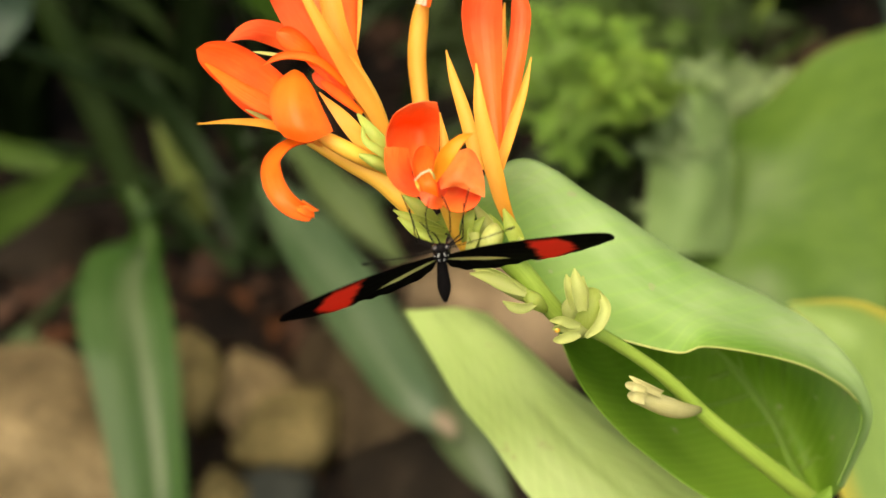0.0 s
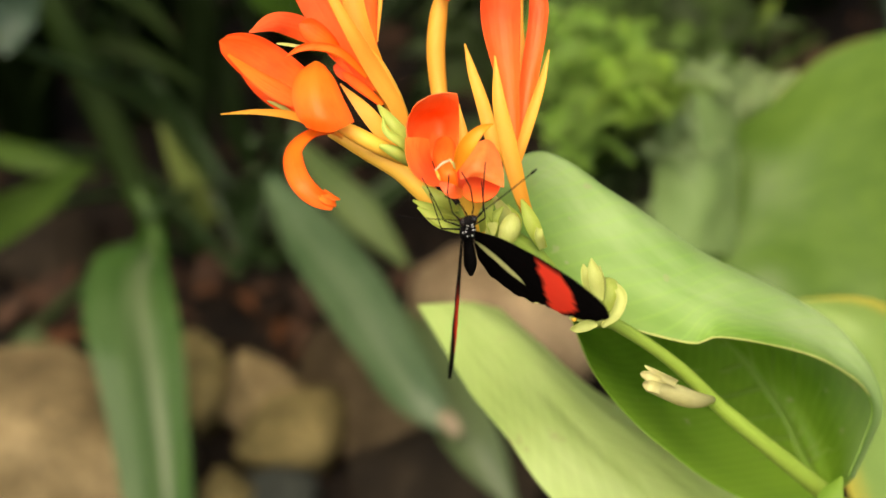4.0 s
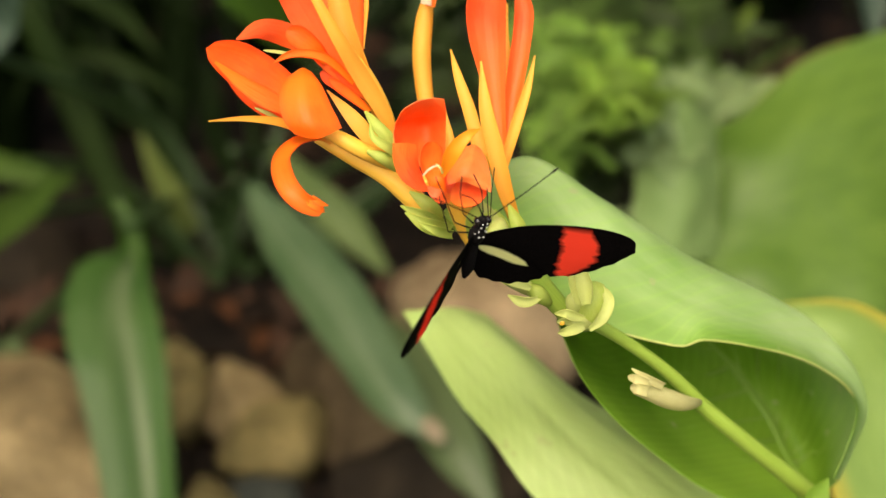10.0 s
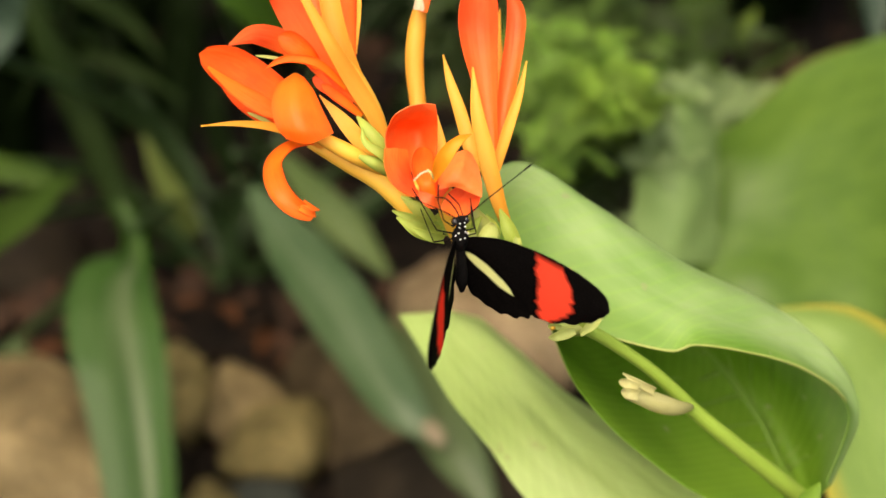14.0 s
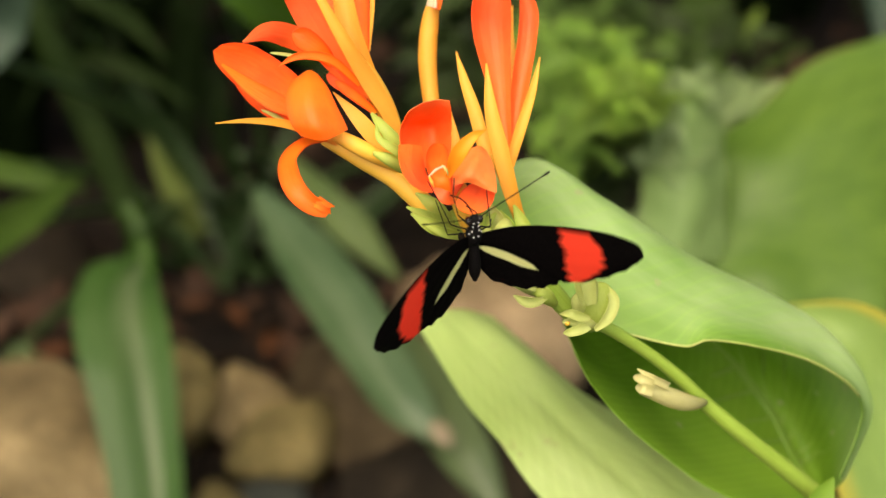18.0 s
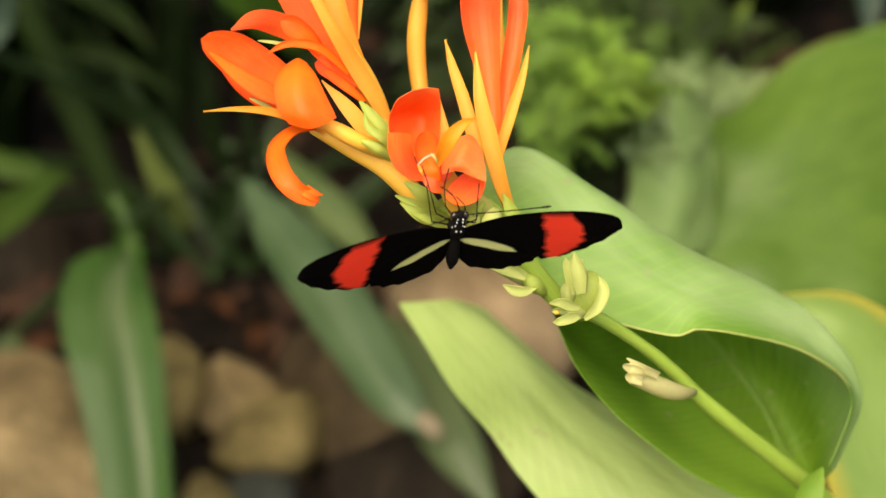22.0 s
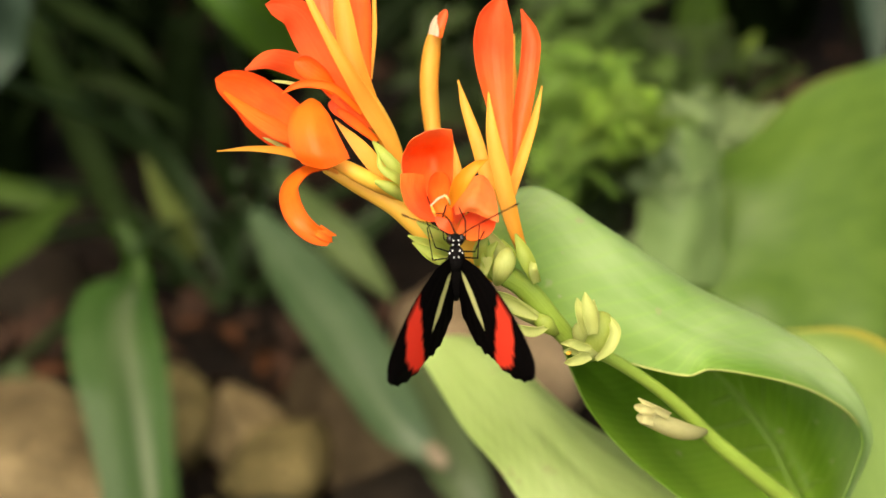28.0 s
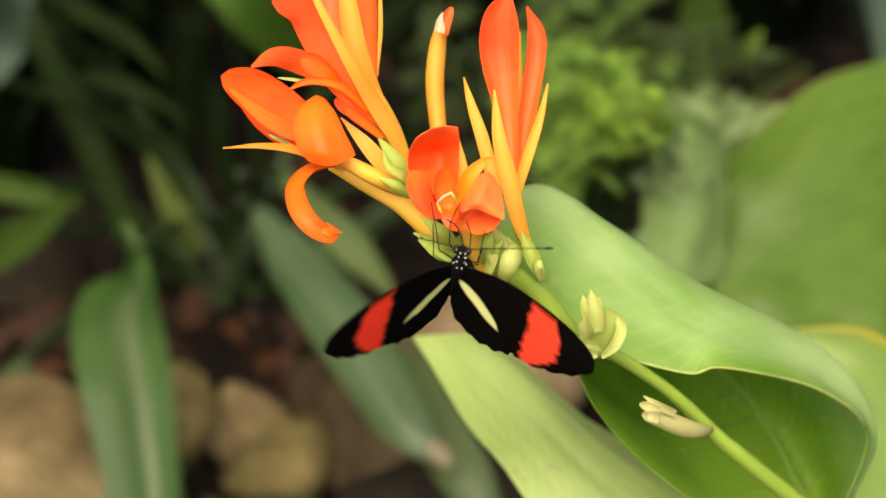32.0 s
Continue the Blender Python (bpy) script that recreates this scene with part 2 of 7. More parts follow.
LEAF_LIME = plant_skin("lime_leaf", (0.345, 0.475, 0.135), (0.42, 0.55, 0.19), streaky=0.35, ripple=0.003, specks=(0.34, 0.36, 0.14), thin=0.4, rough=0.45, veins=0.1, bump=0.05, stretch=(1, 2.5, 1), vein_count=19.0)
LEAF_FURLED = plant_skin("furled_leaf", (0.14, 0.27, 0.02), (0.2, 0.34, 0.04), thin=0.45, rough=0.45, bump=0.05)
LEAF_VEIN = plant_skin("vein_skin", (0.2, 0.37, 0.05), (0.25, 0.42, 0.07), thin=0.45, rough=0.4)
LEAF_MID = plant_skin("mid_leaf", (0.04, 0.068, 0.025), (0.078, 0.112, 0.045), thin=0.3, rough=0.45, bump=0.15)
SHOOT = plant_skin("shoot_skin", (0.09, 0.13, 0.03), (0.16, 0.2, 0.06), thin=0.3, rough=0.5)
# lance leaf darkened: the shade it hangs in is put into the colour
LEAF_IN_SHADE = plant_skin("shade_toned_leaf", (0.005, 0.012, 0.002), (0.012, 0.023, 0.005), thin=0.2, rough=0.55, bump=0.2, spec=0.08, stretch=(1, 18, 1))
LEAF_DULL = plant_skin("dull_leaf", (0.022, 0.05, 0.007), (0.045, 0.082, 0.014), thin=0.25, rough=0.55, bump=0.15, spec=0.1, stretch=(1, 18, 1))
# green leaves made near-black: deep shade put into the colour
LEAF_DEEP_SHADE = plant_skin("deep_shade_leaf", (0.0015, 0.0038, 0.0008), (0.0042, 0.0085, 0.002), thin=0.1, rough=0.6, bump=0.2, spec=0.03, stretch=(1, 18, 1))
# the pale streak tone puts the blade's bright sheen into the colour
LEAF_STRAP = plant_skin("strap_leaf", (0.014, 0.044, 0.012), (0.075, 0.115, 0.056), thin=0.2, rough=0.38, bump=0.3, spec=0.4, stretch=(0.35, 3.0, 1), mid=(0.07, 0.105, 0.055), streaky=0.75)
# greener at the top, paler below: sky sheen put into the colour
LEAF_HANG = plant_skin("hanging_leaf", (0.008, 0.046, 0.002), (0.058, 0.1, 0.034), tip=(0.017, 0.055, 0.002), thin=0.2, rough=0.4, bump=0.3, spec=0.24, stretch=(0.35, 2.2, 1), mid=(0.095, 0.125, 0.065), streaky=0.8)
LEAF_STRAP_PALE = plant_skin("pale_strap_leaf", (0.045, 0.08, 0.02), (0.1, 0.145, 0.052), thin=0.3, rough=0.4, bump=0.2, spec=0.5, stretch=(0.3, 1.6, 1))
LEAF_GREEN = plant_skin("plain_green_leaf", (0.026, 0.068, 0.007), (0.048, 0.1, 0.014), thin=0.3, rough=0.5, bump=0.15, spec=0.12)
LEAF_GREY = plant_skin("bluish_leaf", (0.022, 0.045, 0.03), (0.045, 0.075, 0.05), thin=0.3, rough=0.45, bump=0.15, spec=0.25)
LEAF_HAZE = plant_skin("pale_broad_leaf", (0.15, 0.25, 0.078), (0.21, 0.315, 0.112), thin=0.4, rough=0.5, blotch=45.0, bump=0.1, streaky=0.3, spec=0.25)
LEAF_LIGHT = plant_skin("light_leaf", (0.16, 0.26, 0.045), (0.25, 0.36, 0.08), thin=0.4, rough=0.5)
# next two: the fern leaf darkened, shade and deep shade put into colour
LEAF_FERN_SHADE = plant_skin("fern_leaf_shade_toned", (0.035, 0.078, 0.013), (0.095, 0.165, 0.032), thin=0.45, rough=0.5, blotch=40.0, vary=0.6)
LEAF_FERN_DEEP_SHADE = plant_skin("fern_leaf_deep_shade", (0.014, 0.032, 0.006), (0.042, 0.075, 0.015), thin=0.4, rough=0.5, blotch=40.0, vary=0.4)
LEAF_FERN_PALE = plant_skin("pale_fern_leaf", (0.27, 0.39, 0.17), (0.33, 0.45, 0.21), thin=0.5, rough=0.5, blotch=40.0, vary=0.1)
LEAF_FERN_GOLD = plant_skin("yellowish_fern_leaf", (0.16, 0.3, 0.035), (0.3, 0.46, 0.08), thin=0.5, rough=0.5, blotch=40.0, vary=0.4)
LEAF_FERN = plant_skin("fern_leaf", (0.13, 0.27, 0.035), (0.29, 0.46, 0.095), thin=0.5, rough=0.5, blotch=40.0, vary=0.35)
RIB_PALE = plant_skin("pale_rib", (0.2, 0.3, 0.1), (0.3, 0.4, 0.16), thin=0.1, rough=0.45)
RIB_DARK = plant_skin("dark_rib", (0.015, 0.035, 0.01), (0.03, 0.06, 0.015), thin=0.1, rough=0.45)
# near-black: the shade between stones and plants is put into the soil colour
SOIL = rough_matter("soil", [(0.003, 0.002, 0.0015), (0.007, 0.005, 0.0035), (0.016, 0.01, 0.007)], 40.0, 0.95, 0.9, 0.006)
LEAF_BROAD = plant_skin("broad_leaf_skin", (0.05, 0.11, 0.013), (0.095, 0.17, 0.026), blotch=9.0, thin=0.3, rough=0.45, veins=0.06, vein_count=16.0, bump=0.1, stretch=(1, 3, 1), spec=0.3)
RIM_RUSTY = plant_skin("rusty_rim", (0.085, 0.085, 0.018), (0.15, 0.125, 0.03), thin=0.1, rough=0.6)
LEAF_AGED = plant_skin("aging_leaf", (0.14, 0.24, 0.05), (0.2, 0.31, 0.07), thin=0.3, rough=0.5, veins=0.1, bump=0.1, stretch=(1, 5, 1), side=(0.42, 0.36, 0.05))
STONE = rough_matter("stone", [(0.056, 0.041, 0.02), (0.147, 0.112, 0.056), (0.243, 0.187, 0.1)], 30.0, 0.85, 0.8, 0.006)
STONE_TAN = rough_matter("pale_tan_stone", [(0.1, 0.072, 0.04), (0.25, 0.185, 0.11), (0.36, 0.27, 0.165)], 30.0, 0.85, 0.8, 0.006)
STONE_DULL = rough_matter("dull_stone", [(0.02, 0.0145, 0.008), (0.05, 0.037, 0.02), (0.083, 0.062, 0.035)], 30.0, 0.85, 0.8, 0.006)
# stone darkened in its colour for places where shade falls
STONE_SHADED = rough_matter("shade_toned_stone", [(0.006, 0.0045, 0.003), (0.014, 0.0105, 0.0065), (0.026, 0.019, 0.012)], 30.0, 0.85, 0.8, 0.006)
STONE_SLATE = rough_matter("slate_stone", [(0.012, 0.014, 0.012), (0.022, 0.026, 0.022), (0.04, 0.045, 0.038)], 30.0, 0.8, 0.5, 0.004)
MOSSY = rough_matter("mossy_stone", [(0.04, 0.033, 0.014), (0.105, 0.085, 0.034), (0.165, 0.133, 0.058)], 30.0, 0.9, 0.8, 0.006)
CREAM = plant_skin("withered_cream", (0.5, 0.36, 0.22), (0.66, 0.54, 0.38), thin=0.3, rough=0.6)
CREAM_DULL = plant_skin("dry_leaf_tip", (0.13, 0.105, 0.065), (0.19, 0.15, 0.095), thin=0.2, rough=0.6)
DRY_LEAF = plant_skin("dry_leaf", (0.05, 0.02, 0.009), (0.11, 0.045, 0.02), thin=0.2, rough=0.7, bump=0.3, spec=0.12)
LITTER = rough_matter("dry_litter", [(0.017, 0.011, 0.008), (0.042, 0.024, 0.016), (0.09, 0.046, 0.028)], 60.0, 0.9, 0.4, 0.002)


# ---- mesh builders ----
def spline(points, n):
    """n+1 places along a smooth curve through the points (tuples of any length)."""
    p = np.array(points, float)
    k = len(p) - 1
    if k == 1:
        return np.array([p[0] + (p[1] - p[0]) * i / n for i in range(n + 1)])
    ext = np.vstack([2 * p[0] - p[1], p, 2 * p[-1] - p[-2]])
    out = []
    for i in range(n + 1):
        s = min(i / n * k, k - 1e-9)
        j, u = int(s), s - int(s)
        a, b, c, d = ext[j], ext[j + 1], ext[j + 2], ext[j + 3]
        out.append(0.5 * (2 * b + (c - a) * u + (2 * a - 5 * b + 4 * c - d) * u * u + (3 * b - a - 3 * c + d) * u ** 3))
    return np.array(out)


def sheet(grid, thick=0.0003):
    """A thin closed shell over a grid of places, with UV across (x) and along (y)."""
    g = np.array(grid, float)
    nu, nv = g.shape[0], g.shape[1]
    du = np.gradient(g, axis=0)
    dv = np.gradient(g, axis=1)
    nor = np.cross(du, dv)
    ln = np.linalg.norm(nor, axis=2, keepdims=True)
    nor = nor / np.maximum(ln, 1e-9)
    bm = bmesh.new()
    uvl = bm.loops.layers.uv.new("UVMap")
    top = [[bm.verts.new(g[i, j] + nor[i, j] * thick / 2) for j in range(nv)] for i in range(nu)]
    low = [[bm.verts.new(g[i, j] - nor[i, j] * thick / 2) for j in range(nv)] for i in range(nu)]

    def face(vs, uvs):
        f = bm.faces.new(vs)
        f.smooth = True
        for lp, q in zip(f.loops, uvs):
            lp[uvl].uv = q

    def uv(i, j):
        return (j / (nv - 1), i / (nu - 1))

    for i in range(nu - 1):
        for j in range(nv - 1):
            c = [(i, j), (i, j + 1), (i + 1, j + 1), (i + 1, j)]
            face([top[a][b] for a, b in c][::-1], [uv(a, b) for a, b in c][::-1])
            face([low[a][b] for a, b in c], [uv(a, b) for a, b in c])
    rim = [(i, 0) for i in range(nu)] + [(nu - 1, j) for j in range(1, nv)] + [(i, nv - 1) for i in range(nu - 2, -1, -1)] + [(0, j) for j in range(nv - 2, 0, -1)]
    for a, b in zip(rim, rim[1:] + rim[:1]):
        face([top[a[0]][a[1]], top[b[0]][b[1]], low[b[0]][b[1]], low[a[0]][a[1]]], [uv(*a), uv(*b), uv(*b), uv(*a)])
        for side in (top, low):
            edge = bm.edges.get((side[a[0]][a[1]], side[b[0]][b[1]]))
            if edge:
                edge.smooth = False
    return bm


FRONT = Vector((0.0, -0.848, 0.53))


def blade(spine, widths, face=None, cup=0.25, fold=0.0, thick=0.0003, nu=18, nv=8, wave=0.0, seed=0, waves=3.0, blunt=0.0, blunt_base=0.0):
    """A leaf or petal along a spine: half-widths, hollow towards its face, folded at the midrib, with a wavy rim."""
    n0 = np.array(face if face is not None else FRONT, float)
    p = spline(spine, nu)
    w = np.maximum(spline([(x,) for x in widths], nu)[:, 0], 0.00015)
    if blunt:
        w = np.array([x * math.sqrt(max(0.0004, 1 - max(0.0, (i / nu - 1 + blunt) / blunt) ** 2)) for i, x in enumerate(w)])
    if blunt_base:
        w = np.array([x * math.sqrt(max(0.0004, 1 - max(0.0, 1 - i / nu / blunt_base) ** 2)) for i, x in enumerate(w)])
    tan = np.gradient(p, axis=0)
    tan /= np.linalg.norm(tan, axis=1, keepdims=True)
    rows = []
    r = random.Random(seed)
    ph = [r.uniform(0, 6.28) for _ in range(4)]
    side_before = None
    for i in range(nu + 1):
        nn = n0 - tan[i] * (n0 @ tan[i])
        if np.linalg.norm(nn) < 0.15 and side_before is not None:
            side = side_before - tan[i] * (side_before @ tan[i])
        else:
            side = np.cross(tan[i], nn)
        side /= np.linalg.norm(side)
        if side_before is not None and side @ side_before < 0:
            side = -side
        side_before = side
        nn = np.cross(side, tan[i])
        row = []
        for j in range(nv + 1):
            s = 2 * j / nv - 1
            lift = cup * (s * s) - fold * (1 - abs(s))
            ripple = wave * s * s * math.sin(waves * 6.28 * i / nu + ph[0] + (1.7 if s > 0 else 0)) + 0.4 * wave * abs(s) * math.sin(waves * 14 * i / nu + ph[1] + s)
            row.append(p[i] + side * w[i] * s * (1 - 0.12 * abs(cup) * s * s) + nn * (w[i] * (lift + ripple)))
        rows.append(row)
    return sheet(rows, thick)


def loft(rails, nu=24, nv=16, thick=0.0005, crease=0.0, scale=60.0):
    """A sheet through rails that run side by side, with soft uneven dents."""
    lines = np.array([spline(r, nu) for r in rails])
    rows = np.array([spline(lines[:, i], nv) for i in range(nu + 1)])
    if crease:
        nor = np.cross(np.gradient(rows, axis=0), np.gradient(rows, axis=1))
        nor /= np.maximum(np.linalg.norm(nor, axis=2, keepdims=True), 1e-9)
        dent = np.array([[noise.noise(Vector(p) * scale) + 0.5 * noise.noise(Vector(p) * scale * 2.3) for p in row] for row in rows])
        rows = rows + nor * (dent * crease)[:, :, None]
    return sheet(rows, thick)


def tube(spine, radii, n=14, around=10, flat=1.0):
    """A closed round stalk or bud along a spine."""
    p = spline(spine, n)
    r = np.maximum(spline([(x,) for x in radii], n)[:, 0], 0.00012)
    tan = np.gradient(p, axis=0)
    tan /= np.linalg.norm(tan, axis=1, keepdims=True)
    bm = bmesh.new()
    uvl = bm.loops.layers.uv.new("UVMap")
    ref = np.array((0.3, -0.8, 0.5)) if abs(tan[0] @ np.array((0.3, -0.8, 0.5))) < 0.85 else np.array((1.0, 0.2, 0.1))
    rings = []
    for i in range(n + 1):
        a = np.cross(tan[i], ref)
        a /= np.linalg.norm(a)
        b = np.cross(tan[i], a)
        rings.append([bm.verts.new(p[i] + r[i] * (a * math.cos(6.28318 * k / around) + flat * b * math.sin(6.28318 * k / around))) for k in range(around)])
    for i in range(n):
        for k in range(around):
            q = (k + 1) % around
            f = bm.faces.new((rings[i][k], rings[i][q], rings[i + 1][q], rings[i + 1][k]))
            f.smooth = True
            for lp, t in zip(f.loops, ((k, i), (k + 1, i), (k + 1, i + 1), (k, i + 1))):
                lp[uvl].uv = (t[0] / around, t[1] / n)
    for ring, at in ((rings[0], p[0] - tan[0] * r[0] * 0.4), (rings[-1], p[-1] + tan[-1] * r[-1] * 0.4)):
        c = bm.verts.new(at)
        for k in range(around):
            f = bm.faces.new((ring[k], ring[(k + 1) % around], c))
            f.smooth = True
    bmesh.ops.recalc_face_normals(bm, faces=bm.faces)
    return bm


def ball(at, size, turn=None, lumps=0.0, seed=0, sub=3):
    """A rounded lump: half-sizes, a turn, and uneven bumps."""
    bm = bmesh.new()
    bmesh.ops.create_icosphere(bm, subdivisions=sub, radius=1)
    m = (turn or Matrix.Identity(4)).to_3x3()
    off = Vector((seed * 3.7, seed * 1.3, seed * 2.1))
    for v in bm.verts:
        d = v.co.normalized()
        k = 1 + lumps * (noise.noise(d * 1.3 + off) + 0.45 * noise.noise(d * 3.1 + off))
        v.co = Vector(at) + m @ Vector((d.x * size[0] * k, d.y * size[1] * k, d.z * size[2] * k))
    for f in bm.faces:
        f.smooth = True
    return bm


def boulder(size, turn, seed):
    """A broken stone: a lump cut by flat faces, with worn edges."""
    r = random.Random(seed)
    cuts = [(Vector((r.gauss(0, 1), r.gauss(0, 1), r.gauss(0, 1))).normalized(), r.uniform(0.62, 0.88)) for _ in range(11)]
    bm = bmesh.new()
    bmesh.ops.create_icosphere(bm, subdivisions=4, radius=1)
    m = turn.to_3x3()
    for v in bm.verts:
        d = v.co.normalized()
        k = 1 + 0.12 * noise.noise(d * 1.6 + Vector((seed, 0, 0)))
        for n0, h in cuts:
            c = d.dot(n0)
            if c * k > h:
                k = h / c + 0.04 * (k - h / c)
        k += 0.025 * noise.noise(d * 6 + Vector((seed, 3, 0)))
        v.co = m @ Vector((d.x * size[0] * k, d.y * size[1] * k, d.z * size[2] * k)) * 1.2
    for f in bm.faces:
        f.smooth = True
    return bm


def finish(name, bm, mat):
    me = bpy.data.meshes.new(name)
    bm.to_mesh(me)
    bm.free()
    me.materials.append(mat)
    return new(name, me)


def part(name, bm, mat, parent, label=""):
    """One mesh object under a thing or under a part; its vertices are in the thing's space."""
    ob = finish(name, bm, mat)
    ob.parent = parent
    if label:
        ob["label"] = label
    return ob


def thing(name, label, category, at=(0, 0, 0), group="", kind=""):
    ob = new(name)
    ob.location = at
    ob.empty_display_size = 0.01
    return tagged(ob, label, category, group, kind)


# ---- ground ----
def build_ground():
    bm = bmesh.new()
    xs = [-400, -60, -12, -4, -2] + [-1.4 + 0.05 * k for k in range(57)] + [2, 4, 12, 60, 400]
    ys = [-400, -60, -12, -4, -2] + [-0.8 + 0.05 * k for k in range(65)] + [4, 8, 20, 80, 400]
    grid = []
    for x in xs:
        row = []
        for y in ys:
            near = max(0.0, 1 - max(abs(x), abs(y - 0.8)) / 2.4)
            z = near * (0.03 * noise.noise(Vector((x * 4, y * 4, 0))) + 0.012 * noise.noise(Vector((x * 15, y * 15, 2))))
            row.append(bm.verts.new((x, y, z)))
        grid.append(row)
    for i in range(len(xs) - 1):
        for j in range(len(ys) - 1):
            bm.faces.new((grid[i][j], grid[i + 1][j], grid[i + 1][j + 1], grid[i][j + 1])).smooth = True
    tagged(finish("ground", bm, SOIL), "garden soil under the plants, made near-black as in shade", "ground", kind="structure")


build_ground()

# ---- stones of the bed's edge, and dry litter ----
def stone(at, size, turn, seed, mat, label):
    """A worn stone that sits in the soil."""
    bm = boulder(size, pose(0, 0, 0, *turn), seed)
    ob = finish("stone", bm, mat)
    ob.location = at
    return tagged(ob, label, "stone", "stones in the bed")


TAN, MOSS = "rough tan fieldstone half sunk in dark soil", "yellowish mossy stone lying in dark soil"
stone((-0.2302, 0.4661, 0.0300), (0.062, 0.075, 0.05), (0, 10, 20), 3, STONE, "large rough grey-tan fieldstone in the soil")
stone((-0.1504, 0.5340, 0.0260), (0.024, 0.022, 0.032), (0, 0, 10), 5, MOSSY, MOSS)
stone((-0.1148, 0.5179, 0.0260), (0.023, 0.022, 0.03), (0, 5, -10), 8, STONE, TAN)
stone((-0.0963, 0.4988, 0.0220), (0.031, 0.023, 0.025), (0, 0, 30), 11, MOSSY, "brownish rounded stone in the soil")
stone((-0.1269, 0.4499, 0.0140), (0.013, 0.012, 0.015), (0, 0, 0), 14, MOSSY, "small yellowish pebble in the soil")
stone((-0.0433, 0.5302, 0.0200), (0.036, 0.06, 0.03), (0, 0, 32), 17, STONE_DULL, "long flat brown stone in the soil")
stone((0.0259, 0.6073, 0.0300), (0.055, 0.035, 0.045), (0, 0, -25), 21, STONE_TAN, "pale pinkish-tan stone behind the leaves")
stone((-0.2683, 0.6953, 0.0100), (0.035, 0.03, 0.025), (0, 0, 25), 23, STONE_SHADED, "brown stone, deep shade put into its colour")
stone((-0.0074, 0.4689, 0.0200), (0.05, 0.04, 0.03), (0, 0, 12), 29, STONE_SHADED, "dark brown stone under the leaves")
stone((-0.1878, 0.4764, 0.0100), (0.04, 0.03, 0.025), (0, 0, 40), 31, STONE_SHADED, TAN)
stone((-0.1028, 0.4572, 0.0000), (0.034, 0.022, 0.018), (0, 0, 15), 37, STONE_SLATE, "dark grey-green stone in the soil")


def litter():
    """Crumbs and dead leaf scraps over the soil."""
    r = random.Random(4)
    bm = bmesh.new()
    for _ in range(1500):
        x, y = r.uniform(-0.45, 0.5), r.uniform(0.1, 1.6)
        z = 0.03 * noise.noise(Vector((x * 4, y * 4, 0))) + 0.008
        s = r.uniform(0.003, 0.009) if r.random() < 0.8 else r.uniform(0.012, 0.024)
        m = Matrix.Translation((x, y, z)) @ Euler((r.uniform(-0.7, 0.7), r.uniform(-0.7, 0.7), r.uniform(0, 6.3))).to_matrix().to_4x4()
        vs = [bm.verts.new(m @ Vector(q)) for q in ((-s, 0, 0), (0, -s * 0.5, s * 0.3), (s * 1.2, 0, 0), (0, s * 0.5, s * 0.2))]
        bm.faces.new(vs)
        low = [bm.verts.new(v.co - Vector((0, 0, 0.001))) for v in vs]
        bm.faces.new(low[::-1])
        for a in range(4):
            b = (a + 1) % 4
            bm.faces.new((vs[a], low[a], low[b], vs[b]))
    tagged(finish("leaf_litter", bm, LITTER), "brown dead leaf scraps scattered over dark soil", "leaf litter", kind="stuff")


litter()


def dead_leaf(at, ahead, size, seed):
    """A curled dry leaf lying on the soil."""
    d = Vector((math.cos(ahead), math.sin(ahead), 0)) * size
    bm = blade([tuple(-d), (0, 0, size * 0.25), tuple(d + Vector((0, 0, size * 0.1)))], [size * 0.12, size * 0.5, size * 0.05], (0, 0, 1), 0.5, 0.1, 0.0004, 12, 6, 0.12, seed)
    ob = finish("dead_leaf", bm, DRY_LEAF)
    ob.location = at
    tagged(ob, "curled orange-brown dead leaf on dark soil", "dead leaf", "fallen leaves")


for spot, ahead, size, seed in (((-0.2400, 0.5939, 0.0120), 0.5, 0.016, 1), ((-0.1106, 0.6082, 0.0120), 1.3, 0.012, 2), ((-0.1367, 0.6401, 0.0120), 2.2, 0.012, 3), ((-0.1607, 0.6496, 0.0120), 0.2, 0.01, 4), ((-0.0958, 0.5829, 0.0120), 2.7, 0.009, 5)):
    dead_leaf(spot, ahead, size, seed)

# ---- plants behind: straps and lances, fern bush, broad leaves ----
def ribbed_leaf(parent, spine, widths, mat, rib=None, label="", cup=0.2, fold=0.15, wave=0.04, seed=0, face=None, nu=22, name="leaf", thick=0.0006, blunt_base=0.0):
    """A leaf blade with a raised midrib under a plant."""
    leaf = part(name, blade(spine, widths, face, cup, fold, thick, nu, 10, wave, seed, blunt_base=blunt_base), mat, parent, label)
    if rib is not None:
        n0 = Vector(face if face is not None else FRONT)
        mid = spline(spine, 10)[:-1]
        w = max(widths)
        pts = [Vector(p) + n0 * (0.0004 - fold * wi[0]) for p, wi in zip(mid, spline([(x,) for x in widths], 10))]
        part("midrib", tube([tuple(p) for p in pts], [w * 0.055 * (1 - 0.07 * k) for k in range(10)], 20, 6, 0.6), rib, leaf)
    return leaf


lance = thing("lance_leaf_plant", "glossy green plant with long drooping lance leaves over soil", "plant", (-0.1351, 0.7109, 0.0000))
LB = Vector(lance.location)


def rel(base, pts):
    return [tuple(Vector(p) - base) for p in pts]


def lance_leaf(spine, widths, mat=LEAF_STRAP, rib=None, label="", **k):
    return ribbed_leaf(lance, rel(LB, spine), widths, mat, rib, label, **k)


